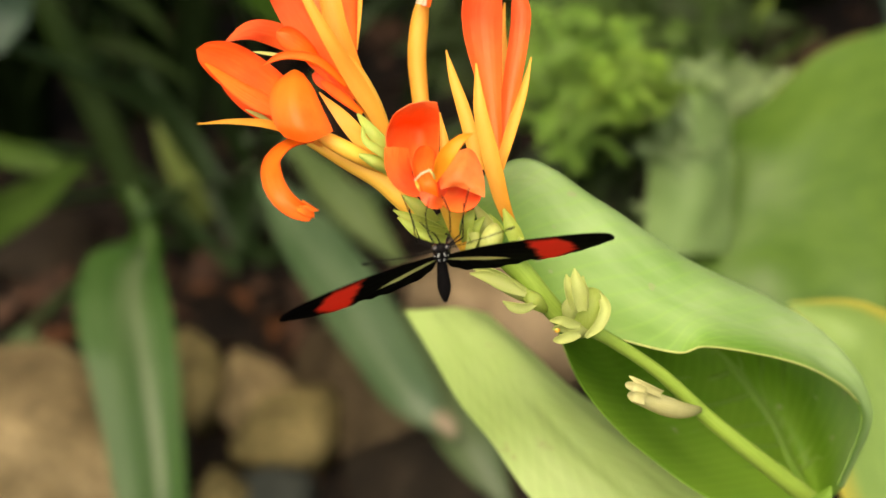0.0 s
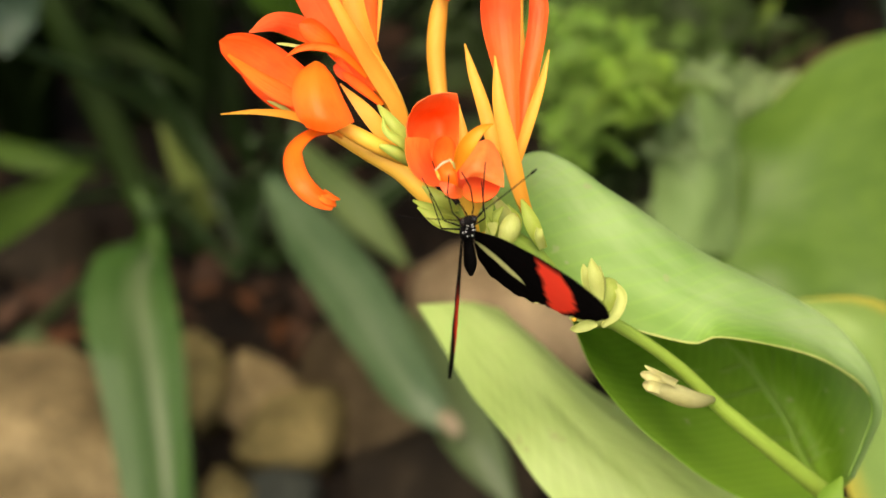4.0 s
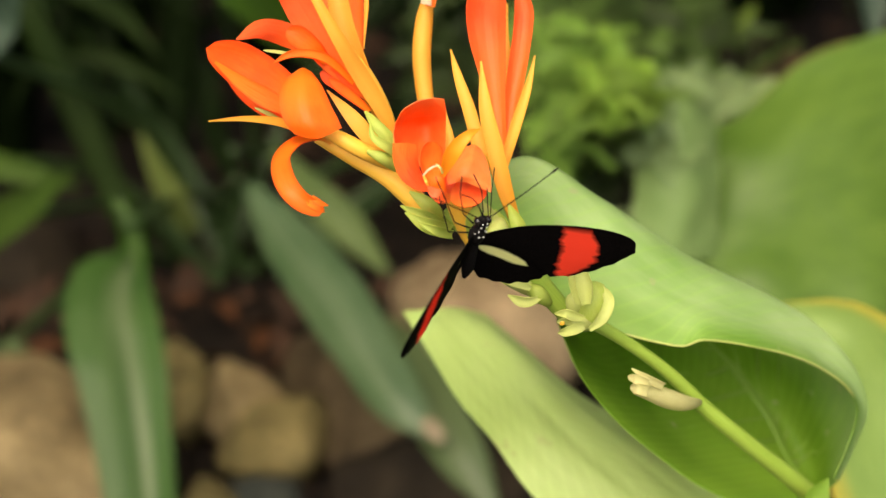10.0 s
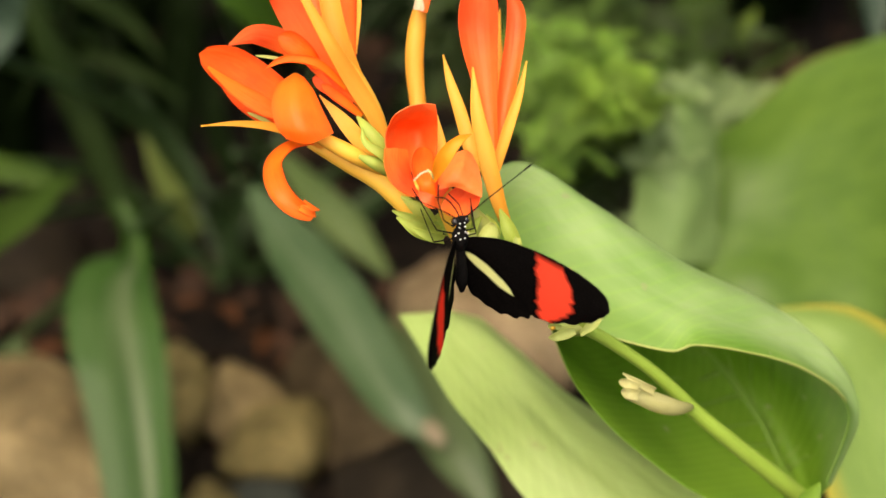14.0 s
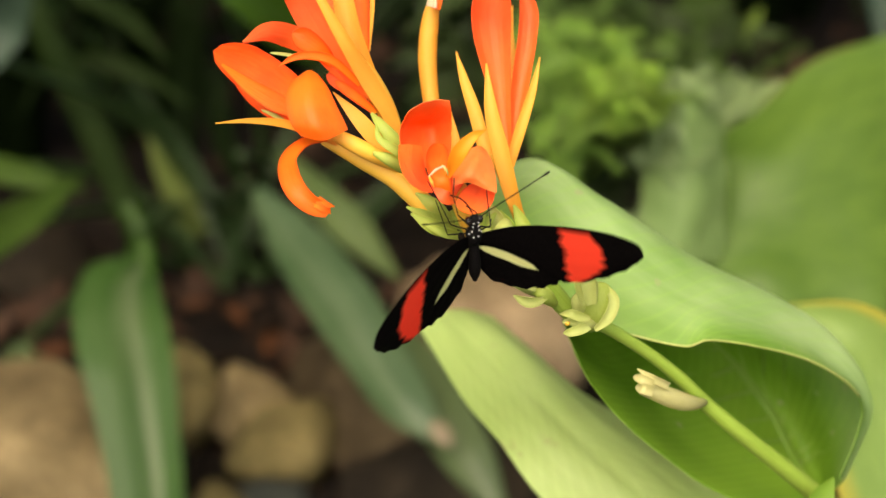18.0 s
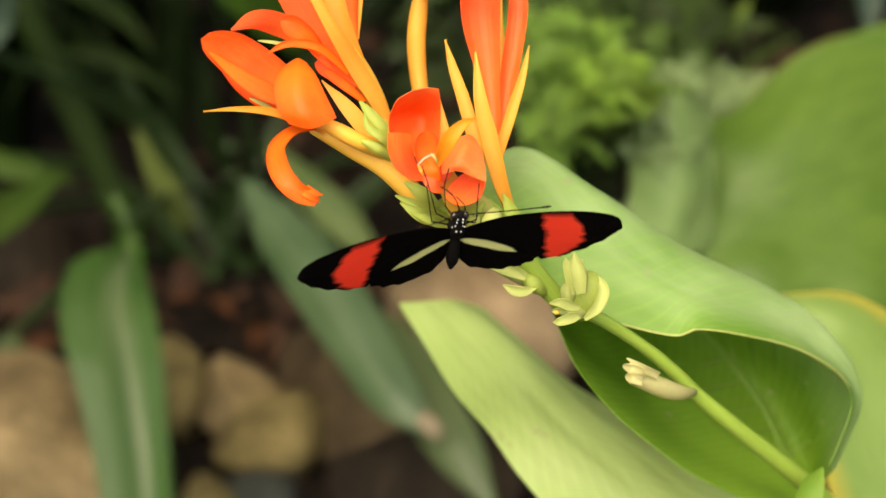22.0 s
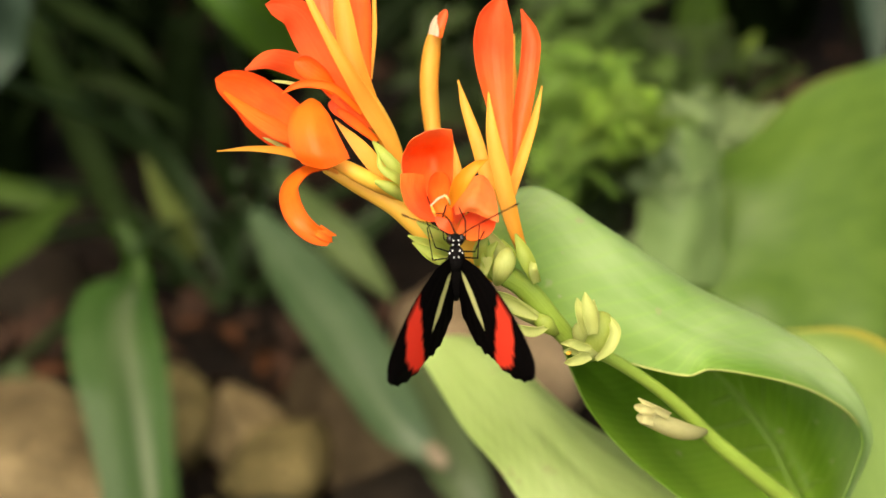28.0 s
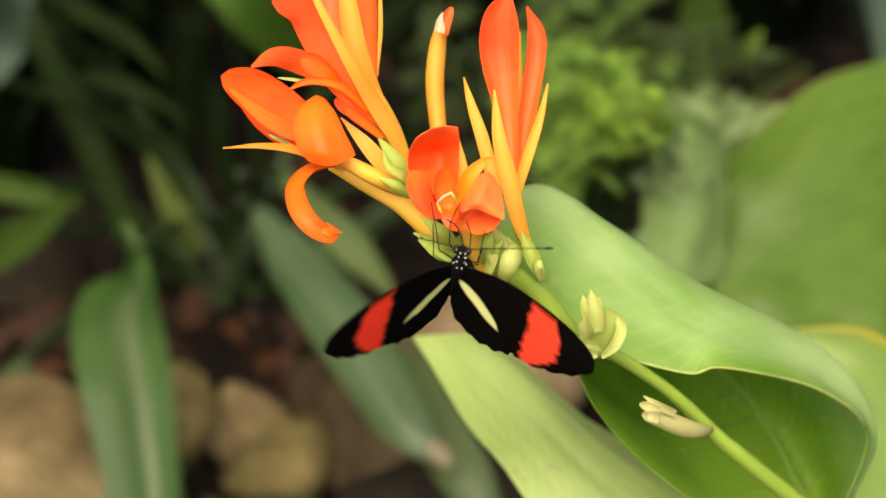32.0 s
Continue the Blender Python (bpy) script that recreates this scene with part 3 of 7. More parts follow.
part("leaf", loft([
    rel(LB, [(-0.1823, 0.5446, 0.1502), (-0.1750, 0.5332, 0.1410), (-0.1745, 0.5180, 0.1354), (-0.1850, 0.5031, 0.1398), (-0.1938, 0.4906, 0.1386), (-0.1951, 0.4643, 0.1339), (-0.1909, 0.4422, 0.1265), (-0.1821, 0.4192, 0.1137), (-0.1725, 0.3929, 0.0937), (-0.1646, 0.3687, 0.0730)]),
    rel(LB, [(-0.1801, 0.5472, 0.1487), (-0.1728, 0.5375, 0.1384), (-0.1705, 0.5221, 0.1325), (-0.1735, 0.5035, 0.1365), (-0.1796, 0.4892, 0.1361), (-0.1792, 0.4636, 0.1327), (-0.1746, 0.4426, 0.1250), (-0.1674, 0.4198, 0.1126), (-0.1596, 0.3944, 0.0922), (-0.1534, 0.3703, 0.0717)]),
    rel(LB, [(-0.1770, 0.5472, 0.1487), (-0.1694, 0.5375, 0.1385), (-0.1660, 0.5240, 0.1317), (-0.1658, 0.5091, 0.1304), (-0.1662, 0.4913, 0.1320), (-0.1628, 0.4661, 0.1290), (-0.1583, 0.4463, 0.1214), (-0.1528, 0.4233, 0.1087), (-0.1470, 0.3983, 0.0889), (-0.1426, 0.3742, 0.0685)]),
    rel(LB, [(-0.1735, 0.5446, 0.1502), (-0.1656, 0.5332, 0.1411), (-0.1611, 0.5210, 0.1344), (-0.1583, 0.5069, 0.1305), (-0.1537, 0.4865, 0.1317), (-0.1469, 0.4603, 0.1310), (-0.1419, 0.4402, 0.1248), (-0.1379, 0.4171, 0.1120), (-0.1340, 0.3928, 0.0933), (-0.1306, 0.3688, 0.0731)]),
], 44, 16, 0.0006, 0.0008, 40.0), LEAF_HANG, lance, "hanging glossy leaf with a pale stripe and painted sheen")
lance_leaf([(-0.2725, 0.7564, 0.1907), (-0.2484, 0.7109, 0.1735), (-0.2232, 0.6574, 0.1625), (-0.2010, 0.6122, 0.1459), (-0.1764, 0.5561, 0.1307), (-0.1607, 0.5247, 0.1176)], [0.00660, 0.00857, 0.00923, 0.00890, 0.00726, 0.00132], LEAF_IN_SHADE, RIB_DARK, "", seed=2)
lance_leaf([(-0.1077, 0.5572, 0.1513), (-0.0905, 0.5293, 0.1438), (-0.0740, 0.4980, 0.1404), (-0.0560, 0.4654, 0.1349), (-0.0395, 0.4366, 0.1260), (-0.0226, 0.4073, 0.1164), (-0.0037, 0.3887, 0.1049)], [0.00400, 0.01143, 0.01600, 0.01714, 0.01600, 0.01314, 0.00143], LEAF_STRAP, None, "drooping glossy leaf with a dry brown tip", seed=3, fold=0.14, nu=30)
part("dry_tip", blade(rel(LB, [(-0.0109, 0.3936, 0.1145), (-0.0073, 0.3885, 0.1139), (-0.0043, 0.3849, 0.1119), (-0.0021, 0.3823, 0.1097)]), [0.0024, 0.0042, 0.0036, 0.0012], None, 0.2, 0.1, 0.0005, 12, 6, 0.05, 3), CREAM_DULL, lance, "dry pinkish-brown leaf tip")
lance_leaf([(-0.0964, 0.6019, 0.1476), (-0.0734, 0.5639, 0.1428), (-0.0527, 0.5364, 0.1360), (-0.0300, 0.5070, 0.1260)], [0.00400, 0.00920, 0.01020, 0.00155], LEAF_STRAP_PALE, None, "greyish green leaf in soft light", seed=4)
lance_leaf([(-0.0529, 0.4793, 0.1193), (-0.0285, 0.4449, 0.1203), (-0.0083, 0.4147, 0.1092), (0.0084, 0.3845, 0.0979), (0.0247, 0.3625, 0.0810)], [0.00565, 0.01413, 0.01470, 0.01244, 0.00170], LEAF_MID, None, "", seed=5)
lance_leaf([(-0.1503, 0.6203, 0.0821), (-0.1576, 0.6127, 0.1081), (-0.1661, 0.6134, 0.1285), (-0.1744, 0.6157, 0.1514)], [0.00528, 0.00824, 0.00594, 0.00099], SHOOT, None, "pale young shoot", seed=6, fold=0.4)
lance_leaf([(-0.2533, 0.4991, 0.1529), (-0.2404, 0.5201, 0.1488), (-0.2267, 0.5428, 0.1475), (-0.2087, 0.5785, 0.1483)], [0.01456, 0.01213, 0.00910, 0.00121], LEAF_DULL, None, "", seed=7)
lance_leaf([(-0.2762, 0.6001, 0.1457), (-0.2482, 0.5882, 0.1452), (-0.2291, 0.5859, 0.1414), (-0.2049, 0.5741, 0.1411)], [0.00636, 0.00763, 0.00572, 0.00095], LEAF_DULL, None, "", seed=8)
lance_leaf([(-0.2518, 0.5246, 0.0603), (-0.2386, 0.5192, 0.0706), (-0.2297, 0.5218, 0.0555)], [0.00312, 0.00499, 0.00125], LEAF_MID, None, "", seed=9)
lance_leaf([(-0.1204, 0.5308, 0.3000), (-0.1042, 0.5236, 0.2881), (-0.0877, 0.5324, 0.2640), (-0.0711, 0.5483, 0.2323)], [0.00961, 0.01244, 0.01187, 0.00170], LEAF_GREEN, RIB_DARK, "plain mid-green leaf behind the petals", seed=10)
lance_leaf([(-0.0591, 0.7844, 0.1392), (-0.0445, 0.7940, 0.1550), (-0.0223, 0.7964, 0.1779), (-0.0005, 0.7893, 0.2044)], [0.01104, 0.01620, 0.01693, 0.00368], LEAF_DEEP_SHADE, RIB_DARK, "", seed=11)
lance_leaf([(-0.2482, 0.5654, 0.2231), (-0.2378, 0.5764, 0.2411), (-0.2274, 0.5706, 0.2698), (-0.2245, 0.5798, 0.2849)], [0.00721, 0.01261, 0.01021, 0.00601], LEAF_GREY, None, "dull bluish-green leaf", seed=12)
lance_leaf([(-0.1814, 0.7462, 0.0199), (-0.1809, 0.7484, 0.0619), (-0.1760, 0.7627, 0.1045), (-0.1705, 0.7714, 0.1570)], [0.00663, 0.01178, 0.01325, 0.01178], LEAF_DEEP_SHADE, RIB_DARK, "", seed=13)
lance_leaf([(0.1528, 0.6840, 0.1655), (0.1494, 0.6847, 0.1857), (0.1473, 0.6851, 0.2057), (0.1479, 0.6880, 0.2296)], [0.00470, 0.01276, 0.01477, 0.01007], LEAF_DULL, RIB_DARK, "hazy green leaf high in the shade", seed=14)
lance_leaf([(-0.2452, 0.7124, 0.1568), (-0.2173, 0.7021, 0.1589), (-0.1881, 0.6888, 0.1561), (-0.1546, 0.6610, 0.1489)], [0.00273, 0.00512, 0.00512, 0.00068], LEAF_IN_SHADE, None, "", seed=15)
lance_leaf([(-0.2663, 0.7768, 0.1856), (-0.2336, 0.7511, 0.1817), (-0.1984, 0.7238, 0.1752), (-0.1710, 0.6915, 0.1605)], [0.00420, 0.00631, 0.00561, 0.00070], LEAF_IN_SHADE, None, "", seed=16)
lance_leaf([(-0.1199, 0.6024, 0.1294), (-0.1320, 0.6300, 0.1363), (-0.1395, 0.6615, 0.1495), (-0.1374, 0.6845, 0.1679)], [0.00462, 0.00660, 0.00726, 0.00132], LEAF_DEEP_SHADE, None, "", seed=17)
lance_leaf([(-0.0212, 0.6950, 0.0885), (-0.0266, 0.7079, 0.1096), (-0.0196, 0.7208, 0.1308), (-0.0003, 0.7175, 0.1637)], [0.00495, 0.00919, 0.00919, 0.00141], LEAF_DEEP_SHADE, None, "", seed=18)
lance_leaf([(0.1515, 0.5732, 0.2295), (0.1559, 0.5692, 0.2420), (0.1614, 0.5650, 0.2543)], [0.00238, 0.00446, 0.00119], LEAF_LIGHT, None, "small light green leaf", seed=19)
# stalks of the clump, from the soil to the leaf bases
for k, tip in enumerate(((-0.1699, 0.5289, 0.1437), (-0.1172, 0.5759, 0.1628), (-0.0948, 0.6039, 0.1509), (-0.0529, 0.4793, 0.1193), (-0.1204, 0.5308, 0.3000), (-0.0591, 0.7844, 0.1392), (-0.2725, 0.7564, 0.1907), (-0.1814, 0.7462, 0.0199), (-0.2533, 0.4991, 0.1529), (-0.2762, 0.6001, 0.1457), (-0.2498, 0.5693, 0.2295), (-0.2518, 0.5246, 0.0603), (0.1528, 0.6840, 0.1655), (-0.2452, 0.7124, 0.1568), (-0.1199, 0.6024, 0.1294), (-0.0212, 0.6950, 0.0885), (0.1515, 0.5732, 0.2335))):
    t = Vector(tip) - LB
    foot = Vector((0.02 * math.sin(k * 2.1), 0.02 * math.cos(k * 1.7), -0.02))
    part("stalk", tube([tuple(foot), tuple(foot.lerp(t, 0.5) + Vector((0, 0.05, 0.01))), tuple(t)], [0.004, 0.0035, 0.003], 10, 7), RIB_DARK, lance)


def dark_clump(name, at, count, high, seed, label):
    """A dense tuft of straps behind, near-black: the shade is put into their colour."""
    r = random.Random(seed)
    base = thing(name, label, "plant", at, "shaded tufts")
    for k in range(count):
        a = r.uniform(0, 6.283)
        out = Vector((math.cos(a), math.sin(a), 0))
        h, far = high * r.uniform(0.6, 1.1), high * r.uniform(0.4, 0.9)
        pts = [out * 0.01 - Vector((0, 0, 0.01)), out * far * 0.25 + Vector((0, 0, h * 0.6)), out * far * 0.65 + Vector((0, 0, h * 0.85)), out * far + Vector((0, 0, h * r.uniform(0.4, 0.8)))]
        w = r.uniform(0.008, 0.016)
        part("leaf", blade([tuple(p) for p in pts], [w * 0.5, w, w * 0.9, w * 0.1], (-out.x * 0.5, -out.y * 0.5, 1), 0.2, 0.2, 0.0006, 14, 4, 0.03, k), LEAF_DEEP_SHADE, base)


dark_clump("strap_tuft", (-0.2342, 0.8879, 0.0000), 22, 0.22, 1, "strap-leaved tuft, deep shade put into its leaf colour")
dark_clump("strap_tuft", (-0.3092, 0.8459, 0.0000), 18, 0.2, 2, "strap-leaved tuft, deep shade put into its leaf colour")
dark_clump("strap_tuft", (-0.1346, 0.9981, 0.0000), 20, 0.24, 3, "strap-leaved tuft, deep shade put into its leaf colour")
dark_clump("strap_tuft", (-0.0107, 1.0079, 0.0000), 18, 0.22, 4, "strap-leaved tuft, deep shade put into its leaf colour")
dark_clump("strap_tuft", (0.2904, 1.1127, 0.0000), 20, 0.2, 5, "strap-leaved tuft, deep shade put into its leaf colour")
# these two tufts are added to fill a gap that shade darkens
dark_clump("strap_tuft", (0.2137, 1.1017, -0.0000), 26, 0.2, 7, "strap-leaved tuft, deep shade put into its leaf colour")
dark_clump("strap_tuft", (0.2515, 1.0694, 0.0000), 26, 0.17, 8, "strap-leaved tuft, deep shade put into its leaf colour")
dark_clump("strap_tuft", (0.1055, 1.1818, 0.0000), 22, 0.24, 6, "strap-leaved tuft, deep shade put into its leaf colour")


def frond(root, base, tip, droop, size, seed):
    """One ferny frond: a long thin rib from the stem, with paired narrow leaflets along its outer part."""
    r = random.Random(seed)
    b, t = Vector(base), Vector(tip)
    p = spline([tuple(b), tuple(b.lerp(t, 0.5) + Vector((0, 0, droop))), tuple(t)], 24)
    bm = tube([tuple(root), tuple(Vector(root).lerp(b, 0.6) + Vector((0, 0, 0.01)))] + [tuple(x) for x in p[::8]], [0.0012, 0.001, 0.0008, 0.0007, 0.0006, 0.0004], 14, 5)
    uvl = bm.loops.layers.uv.verify()
    tan = (t - b).normalized()
    side = tan.cross(Vector((0, -0.5, 0.85))).normalized()
    up = side.cross(tan)
    for i in range(3, 25):
        for s in (-1, 1):
            ln = size * (1.15 - 0.036 * i) * r.uniform(0.75, 1.15)
            d = (side * s + tan * r.uniform(0.3, 0.7) + up * r.uniform(-0.35, 0.35)).normalized()
            q = d.cross(up).normalized()
            o = Vector(p[i])
            w = ln * r.uniform(0.09, 0.15)
            prof = ((0, 0.15), (0.3, 1.0), (0.55, 0.75), (0.75, 0.8), (1.0, 0.05))
            left = [bm.verts.new(o + d * ln * a + q * w * c + up * ln * 0.08 * math.sin(a * 5)) for a, c in prof]
            mid = [bm.verts.new(o + d * ln * a - up * 0.0012 * c) for a, c in prof]
            right = [bm.verts.new(o + d * ln * a - q * w * c + up * ln * 0.08 * math.sin(a * 4 + 1)) for a, c in prof]
            for m in range(4):
                for u, v in ((left, mid), (mid, right)):
                    f = bm.faces.new((u[m], v[m], v[m + 1], u[m + 1]))
                    f.smooth = True
                    for lp in f.loops:
                        lp[uvl].uv = (r.random(), m / 4)
    return bm


def fern_bush(at, centre, spread, count, size, seed, label, mat=LEAF_FERN, lean=(0.0, -0.15, 0.2), wild=1.0):
    """Arching fronds round a centre; lean: the way that most tips point."""
    r = random.Random(seed)
    base = thing("fern_bush", label, "fern", at, "ferns")
    c = Vector(centre) - Vector(at)
    for k in range(count):
        way = (Vector(lean) + wild * Vector((r.uniform(-1, 1), r.uniform(-0.4, 0.4), r.uniform(-0.8, 0.8)))).normalized()
        half = way * r.uniform(1.8, 3.2) * size
        mid = c + Vector((r.uniform(-1, 1) * spread[0], r.uniform(-1, 1) * spread[1], r.uniform(-1, 1) * spread[2]))
        part("frond", frond(c * r.uniform(0.35, 0.7), mid - half, mid + half, r.uniform(0.0, 0.8) * size, size * r.uniform(0.7, 1.2), seed * 100 + k), mat, base)
    part("stem", tube([(0, 0, -0.02), tuple(c * 0.4 + Vector((0.01, 0.01, 0))), tuple(c * 0.72)], [0.005, 0.004, 0.002], 8, 7), RIB_DARK, base)


FERN = "bright green feathery fern bush in soft light"
PALE = "pale green feathery fern beside the broad leaf"
SHADED = "green feathery fern behind the bloom, shade put into its colour"
fern_bush((0.1048, 0.7461, 0.0000), (0.0464, 0.3655, 0.3161), (0.0188, 0.020, 0.0144), 34, 0.0078, 1, FERN, LEAF_FERN)
fern_bush((0.1390, 0.7461, 0.0000), (0.0694, 0.3424, 0.3164), (0.0110, 0.012, 0.0097), 20, 0.0070, 2, FERN, LEAF_FERN_GOLD)
fern_bush((0.0685, 0.7830, 0.0000), (0.0646, 0.5182, 0.1823), (0.0280, 0.040, 0.0191), 22, 0.0115, 3, SHADED, LEAF_FERN_DEEP_SHADE)
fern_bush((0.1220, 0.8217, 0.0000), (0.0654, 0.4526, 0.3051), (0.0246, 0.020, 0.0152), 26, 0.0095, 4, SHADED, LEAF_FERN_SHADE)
fern_bush((0.1551, 0.7178, 0.0000), (0.0934, 0.3715, 0.2681), (0.0080, 0.012, 0.0374), 60, 0.0058, 5, PALE, LEAF_FERN_PALE, (0.0, 0.1, 0.6), 1.0)
fern_bush((0.2177, 0.8217, 0.0000), (0.1267, 0.4456, 0.2548), (0.0190, 0.012, 0.0075), 44, 0.0066, 7, PALE, LEAF_FERN_PALE, (0.5, 0.1, 0.1), 1.0)
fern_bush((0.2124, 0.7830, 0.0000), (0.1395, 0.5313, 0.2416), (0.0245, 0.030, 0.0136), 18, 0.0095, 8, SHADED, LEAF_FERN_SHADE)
fern_bush((0.0300, 0.8600, 0.0000), (0.0054, 0.5502, 0.2350), (0.0177, 0.030, 0.0208), 12, 0.0095, 9, SHADED, LEAF_FERN_DEEP_SHADE)

fern_bush((0.0900, 0.7700, 0.0000), (0.0509, 0.3513, 0.2934), (0.0110, 0.012, 0.0090), 9, 0.0058, 11, FERN, LEAF_FERN)

# broad leaves of a neighbouring plant
broad = thing("broad_leaf_plant", "tall plant with broad fresh green leaves beside the bed", "plant", (0.3234, 0.6085, 0.0000))
BB = Vector(broad.location)


def broad_leaf(spine, widths, mat, rib, label, **k):
    return ribbed_leaf(broad, rel(BB, spine), widths, mat, rib, label, **k)


BROAD_RAILS = [
    rel(BB, [(0.1040, 0.3811, 0.2262), (0.1064, 0.3956, 0.2499), (0.1122, 0.4036, 0.2629), (0.1353, 0.4191, 0.2690), (0.1627, 0.4402, 0.2843), (0.1986, 0.4559, 0.2905), (0.2594, 0.4907, 0.2895)]),
    rel(BB, [(0.1018, 0.3687, 0.2250), (0.1097, 0.3805, 0.2443), (0.1289, 0.3828, 0.2575), (0.1497, 0.3937, 0.2657), (0.1742, 0.4092, 0.2717), (0.2094, 0.4337, 0.2733), (0.2621, 0.4634, 0.2640)]),
    rel(BB, [(0.1001, 0.3577, 0.2262), (0.1132, 0.3587, 0.2373), (0.1324, 0.3619, 0.2426), (0.1554, 0.3695, 0.2453), (0.1823, 0.3821, 0.2465), (0.2174, 0.4035, 0.2429), (0.2646, 0.4338, 0.2347)]),
    rel(BB, [(0.0999, 0.3442, 0.2232), (0.1139, 0.3401, 0.2260), (0.1325, 0.3360, 0.2288), (0.1576, 0.3403, 0.2261), (0.1855, 0.3458, 0.2255), (0.2200, 0.3653, 0.2188), (0.2641, 0.3948, 0.2092)]),
    rel(BB, [(0.1012, 0.3283, 0.2164), (0.1167, 0.3126, 0.2098), (0.1358, 0.3077, 0.2017), (0.1596, 0.3066, 0.1997), (0.1882, 0.3161, 0.1959), (0.2225, 0.3350, 0.1884), (0.2638, 0.3650, 0.1796)]),
]
part("leaf", loft(BROAD_RAILS, 36, 24, 0.0006, 0.0016, 30.0), LEAF_BROAD, broad, "broad matt green leaf with faint side veins")
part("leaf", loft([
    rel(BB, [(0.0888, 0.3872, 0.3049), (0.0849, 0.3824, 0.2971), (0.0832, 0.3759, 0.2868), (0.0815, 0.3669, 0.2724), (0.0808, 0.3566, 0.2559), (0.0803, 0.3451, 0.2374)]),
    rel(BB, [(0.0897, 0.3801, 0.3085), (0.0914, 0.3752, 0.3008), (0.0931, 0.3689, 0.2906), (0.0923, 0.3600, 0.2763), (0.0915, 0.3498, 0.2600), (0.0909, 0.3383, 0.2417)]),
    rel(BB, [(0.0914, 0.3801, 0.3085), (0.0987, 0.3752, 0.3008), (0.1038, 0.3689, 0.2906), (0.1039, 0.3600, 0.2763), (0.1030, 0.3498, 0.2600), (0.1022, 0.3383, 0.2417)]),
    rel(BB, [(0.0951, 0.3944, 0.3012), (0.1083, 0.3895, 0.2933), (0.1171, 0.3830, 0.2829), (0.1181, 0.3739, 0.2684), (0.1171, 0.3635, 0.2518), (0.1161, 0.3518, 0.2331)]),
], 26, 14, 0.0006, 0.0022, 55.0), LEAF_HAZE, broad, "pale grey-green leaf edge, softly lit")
part("leaf_margin", tube([tuple(p) for p in spline(BROAD_RAILS[0], 60)[32:48]], [0.0005] * 16, 30, 6), RIM_RUSTY, broad, "rusty brown rim of the leaf")
broad_leaf([(0.2563, 0.5062, 0.2575), (0.2259, 0.4928, 0.2549), (0.1927, 0.4869, 0.2455), (0.1695, 0.4854, 0.2243)], [0.01679, 0.01958, 0.01679, 0.00168], LEAF_BROAD, None, "broad green leaf with a reddish edge", seed=22)
broad_leaf([(0.1512, 0.1065, 0.2783), (0.1424, 0.1205, 0.3008), (0.1336, 0.1346, 0.3232), (0.1230, 0.1439, 0.3382), (0.1053, 0.1567, 0.3398)], [0.02120, 0.02474, 0.02120, 0.01060, 0.00071], LEAF_AGED, None, "green leaf with a yellowing edge", seed=24)
broad_leaf([(0.2346, 0.5994, 0.2184), (0.2351, 0.6091, 0.2342), (0.2332, 0.6204, 0.2527), (0.2313, 0.6284, 0.2658)], [0.00247, 0.00742, 0.00928, 0.00618], LEAF_GREY, None, "pale green leaf", seed=25)
part("stem", tube([(0, 0, -0.03), tuple(Vector((0.2730, 0.4469, 0.1626)) - BB), tuple(Vector((0.2481, 0.4471, 0.2572)) - BB)], [0.009, 0.008, 0.006], 10, 9), RIB_PALE, broad)
for tip in ((0.2567, 0.4620, 0.2617), (0.2563, 0.5062, 0.2575), (0.1512, 0.1065, 0.2783), (0.2346, 0.5994, 0.2184)):
    t = Vector(tip) - BB
    part("leaf_stalk", tube([(0, 0, 0.02), tuple(t * 0.5 + Vector((0.01, 0.03, -0.02))), tuple(t)], [0.005, 0.004, 0.003], 8, 7), RIB_PALE, broad)


def unseen_bank():
    """An unseen dense bank of dark shrubs, added behind and beside the bed to block skylight."""
    r = random.Random(9)
    bm = bmesh.new()
    uvl = bm.loops.layers.uv.new("UVMap")
    for _ in range(9000):
        u = r.uniform(-1, 1)
        a = u * 1.75
        d = r.uniform(2.0, 2.9)
        z = r.uniform(0.0, 1.9) * (1 - 0.25 * r.random())
        o = Vector((math.sin(a) * d, 0.25 + math.cos(a) * d, z))
        ln = r.uniform(0.07, 0.16)
        m = Matrix.Translation(o) @ Euler((r.uniform(-0.9, 0.9), r.uniform(-0.9, 0.9), r.uniform(0, 6.3))).to_matrix().to_4x4()
        ring = [(0, 0), (0.25, 0.16), (0.6, 0.17), (1.0, 0.0), (0.6, -0.17), (0.25, -0.16)]
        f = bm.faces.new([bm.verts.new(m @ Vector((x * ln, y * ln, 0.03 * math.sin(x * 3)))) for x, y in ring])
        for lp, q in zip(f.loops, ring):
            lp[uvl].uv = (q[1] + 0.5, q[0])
    tagged(finish("unseen_shrub_bank", bm, LEAF_DEEP_SHADE), "unseen dark shrubs added round the bed to block skylight", "shrubs", kind="stuff")


unseen_bank()


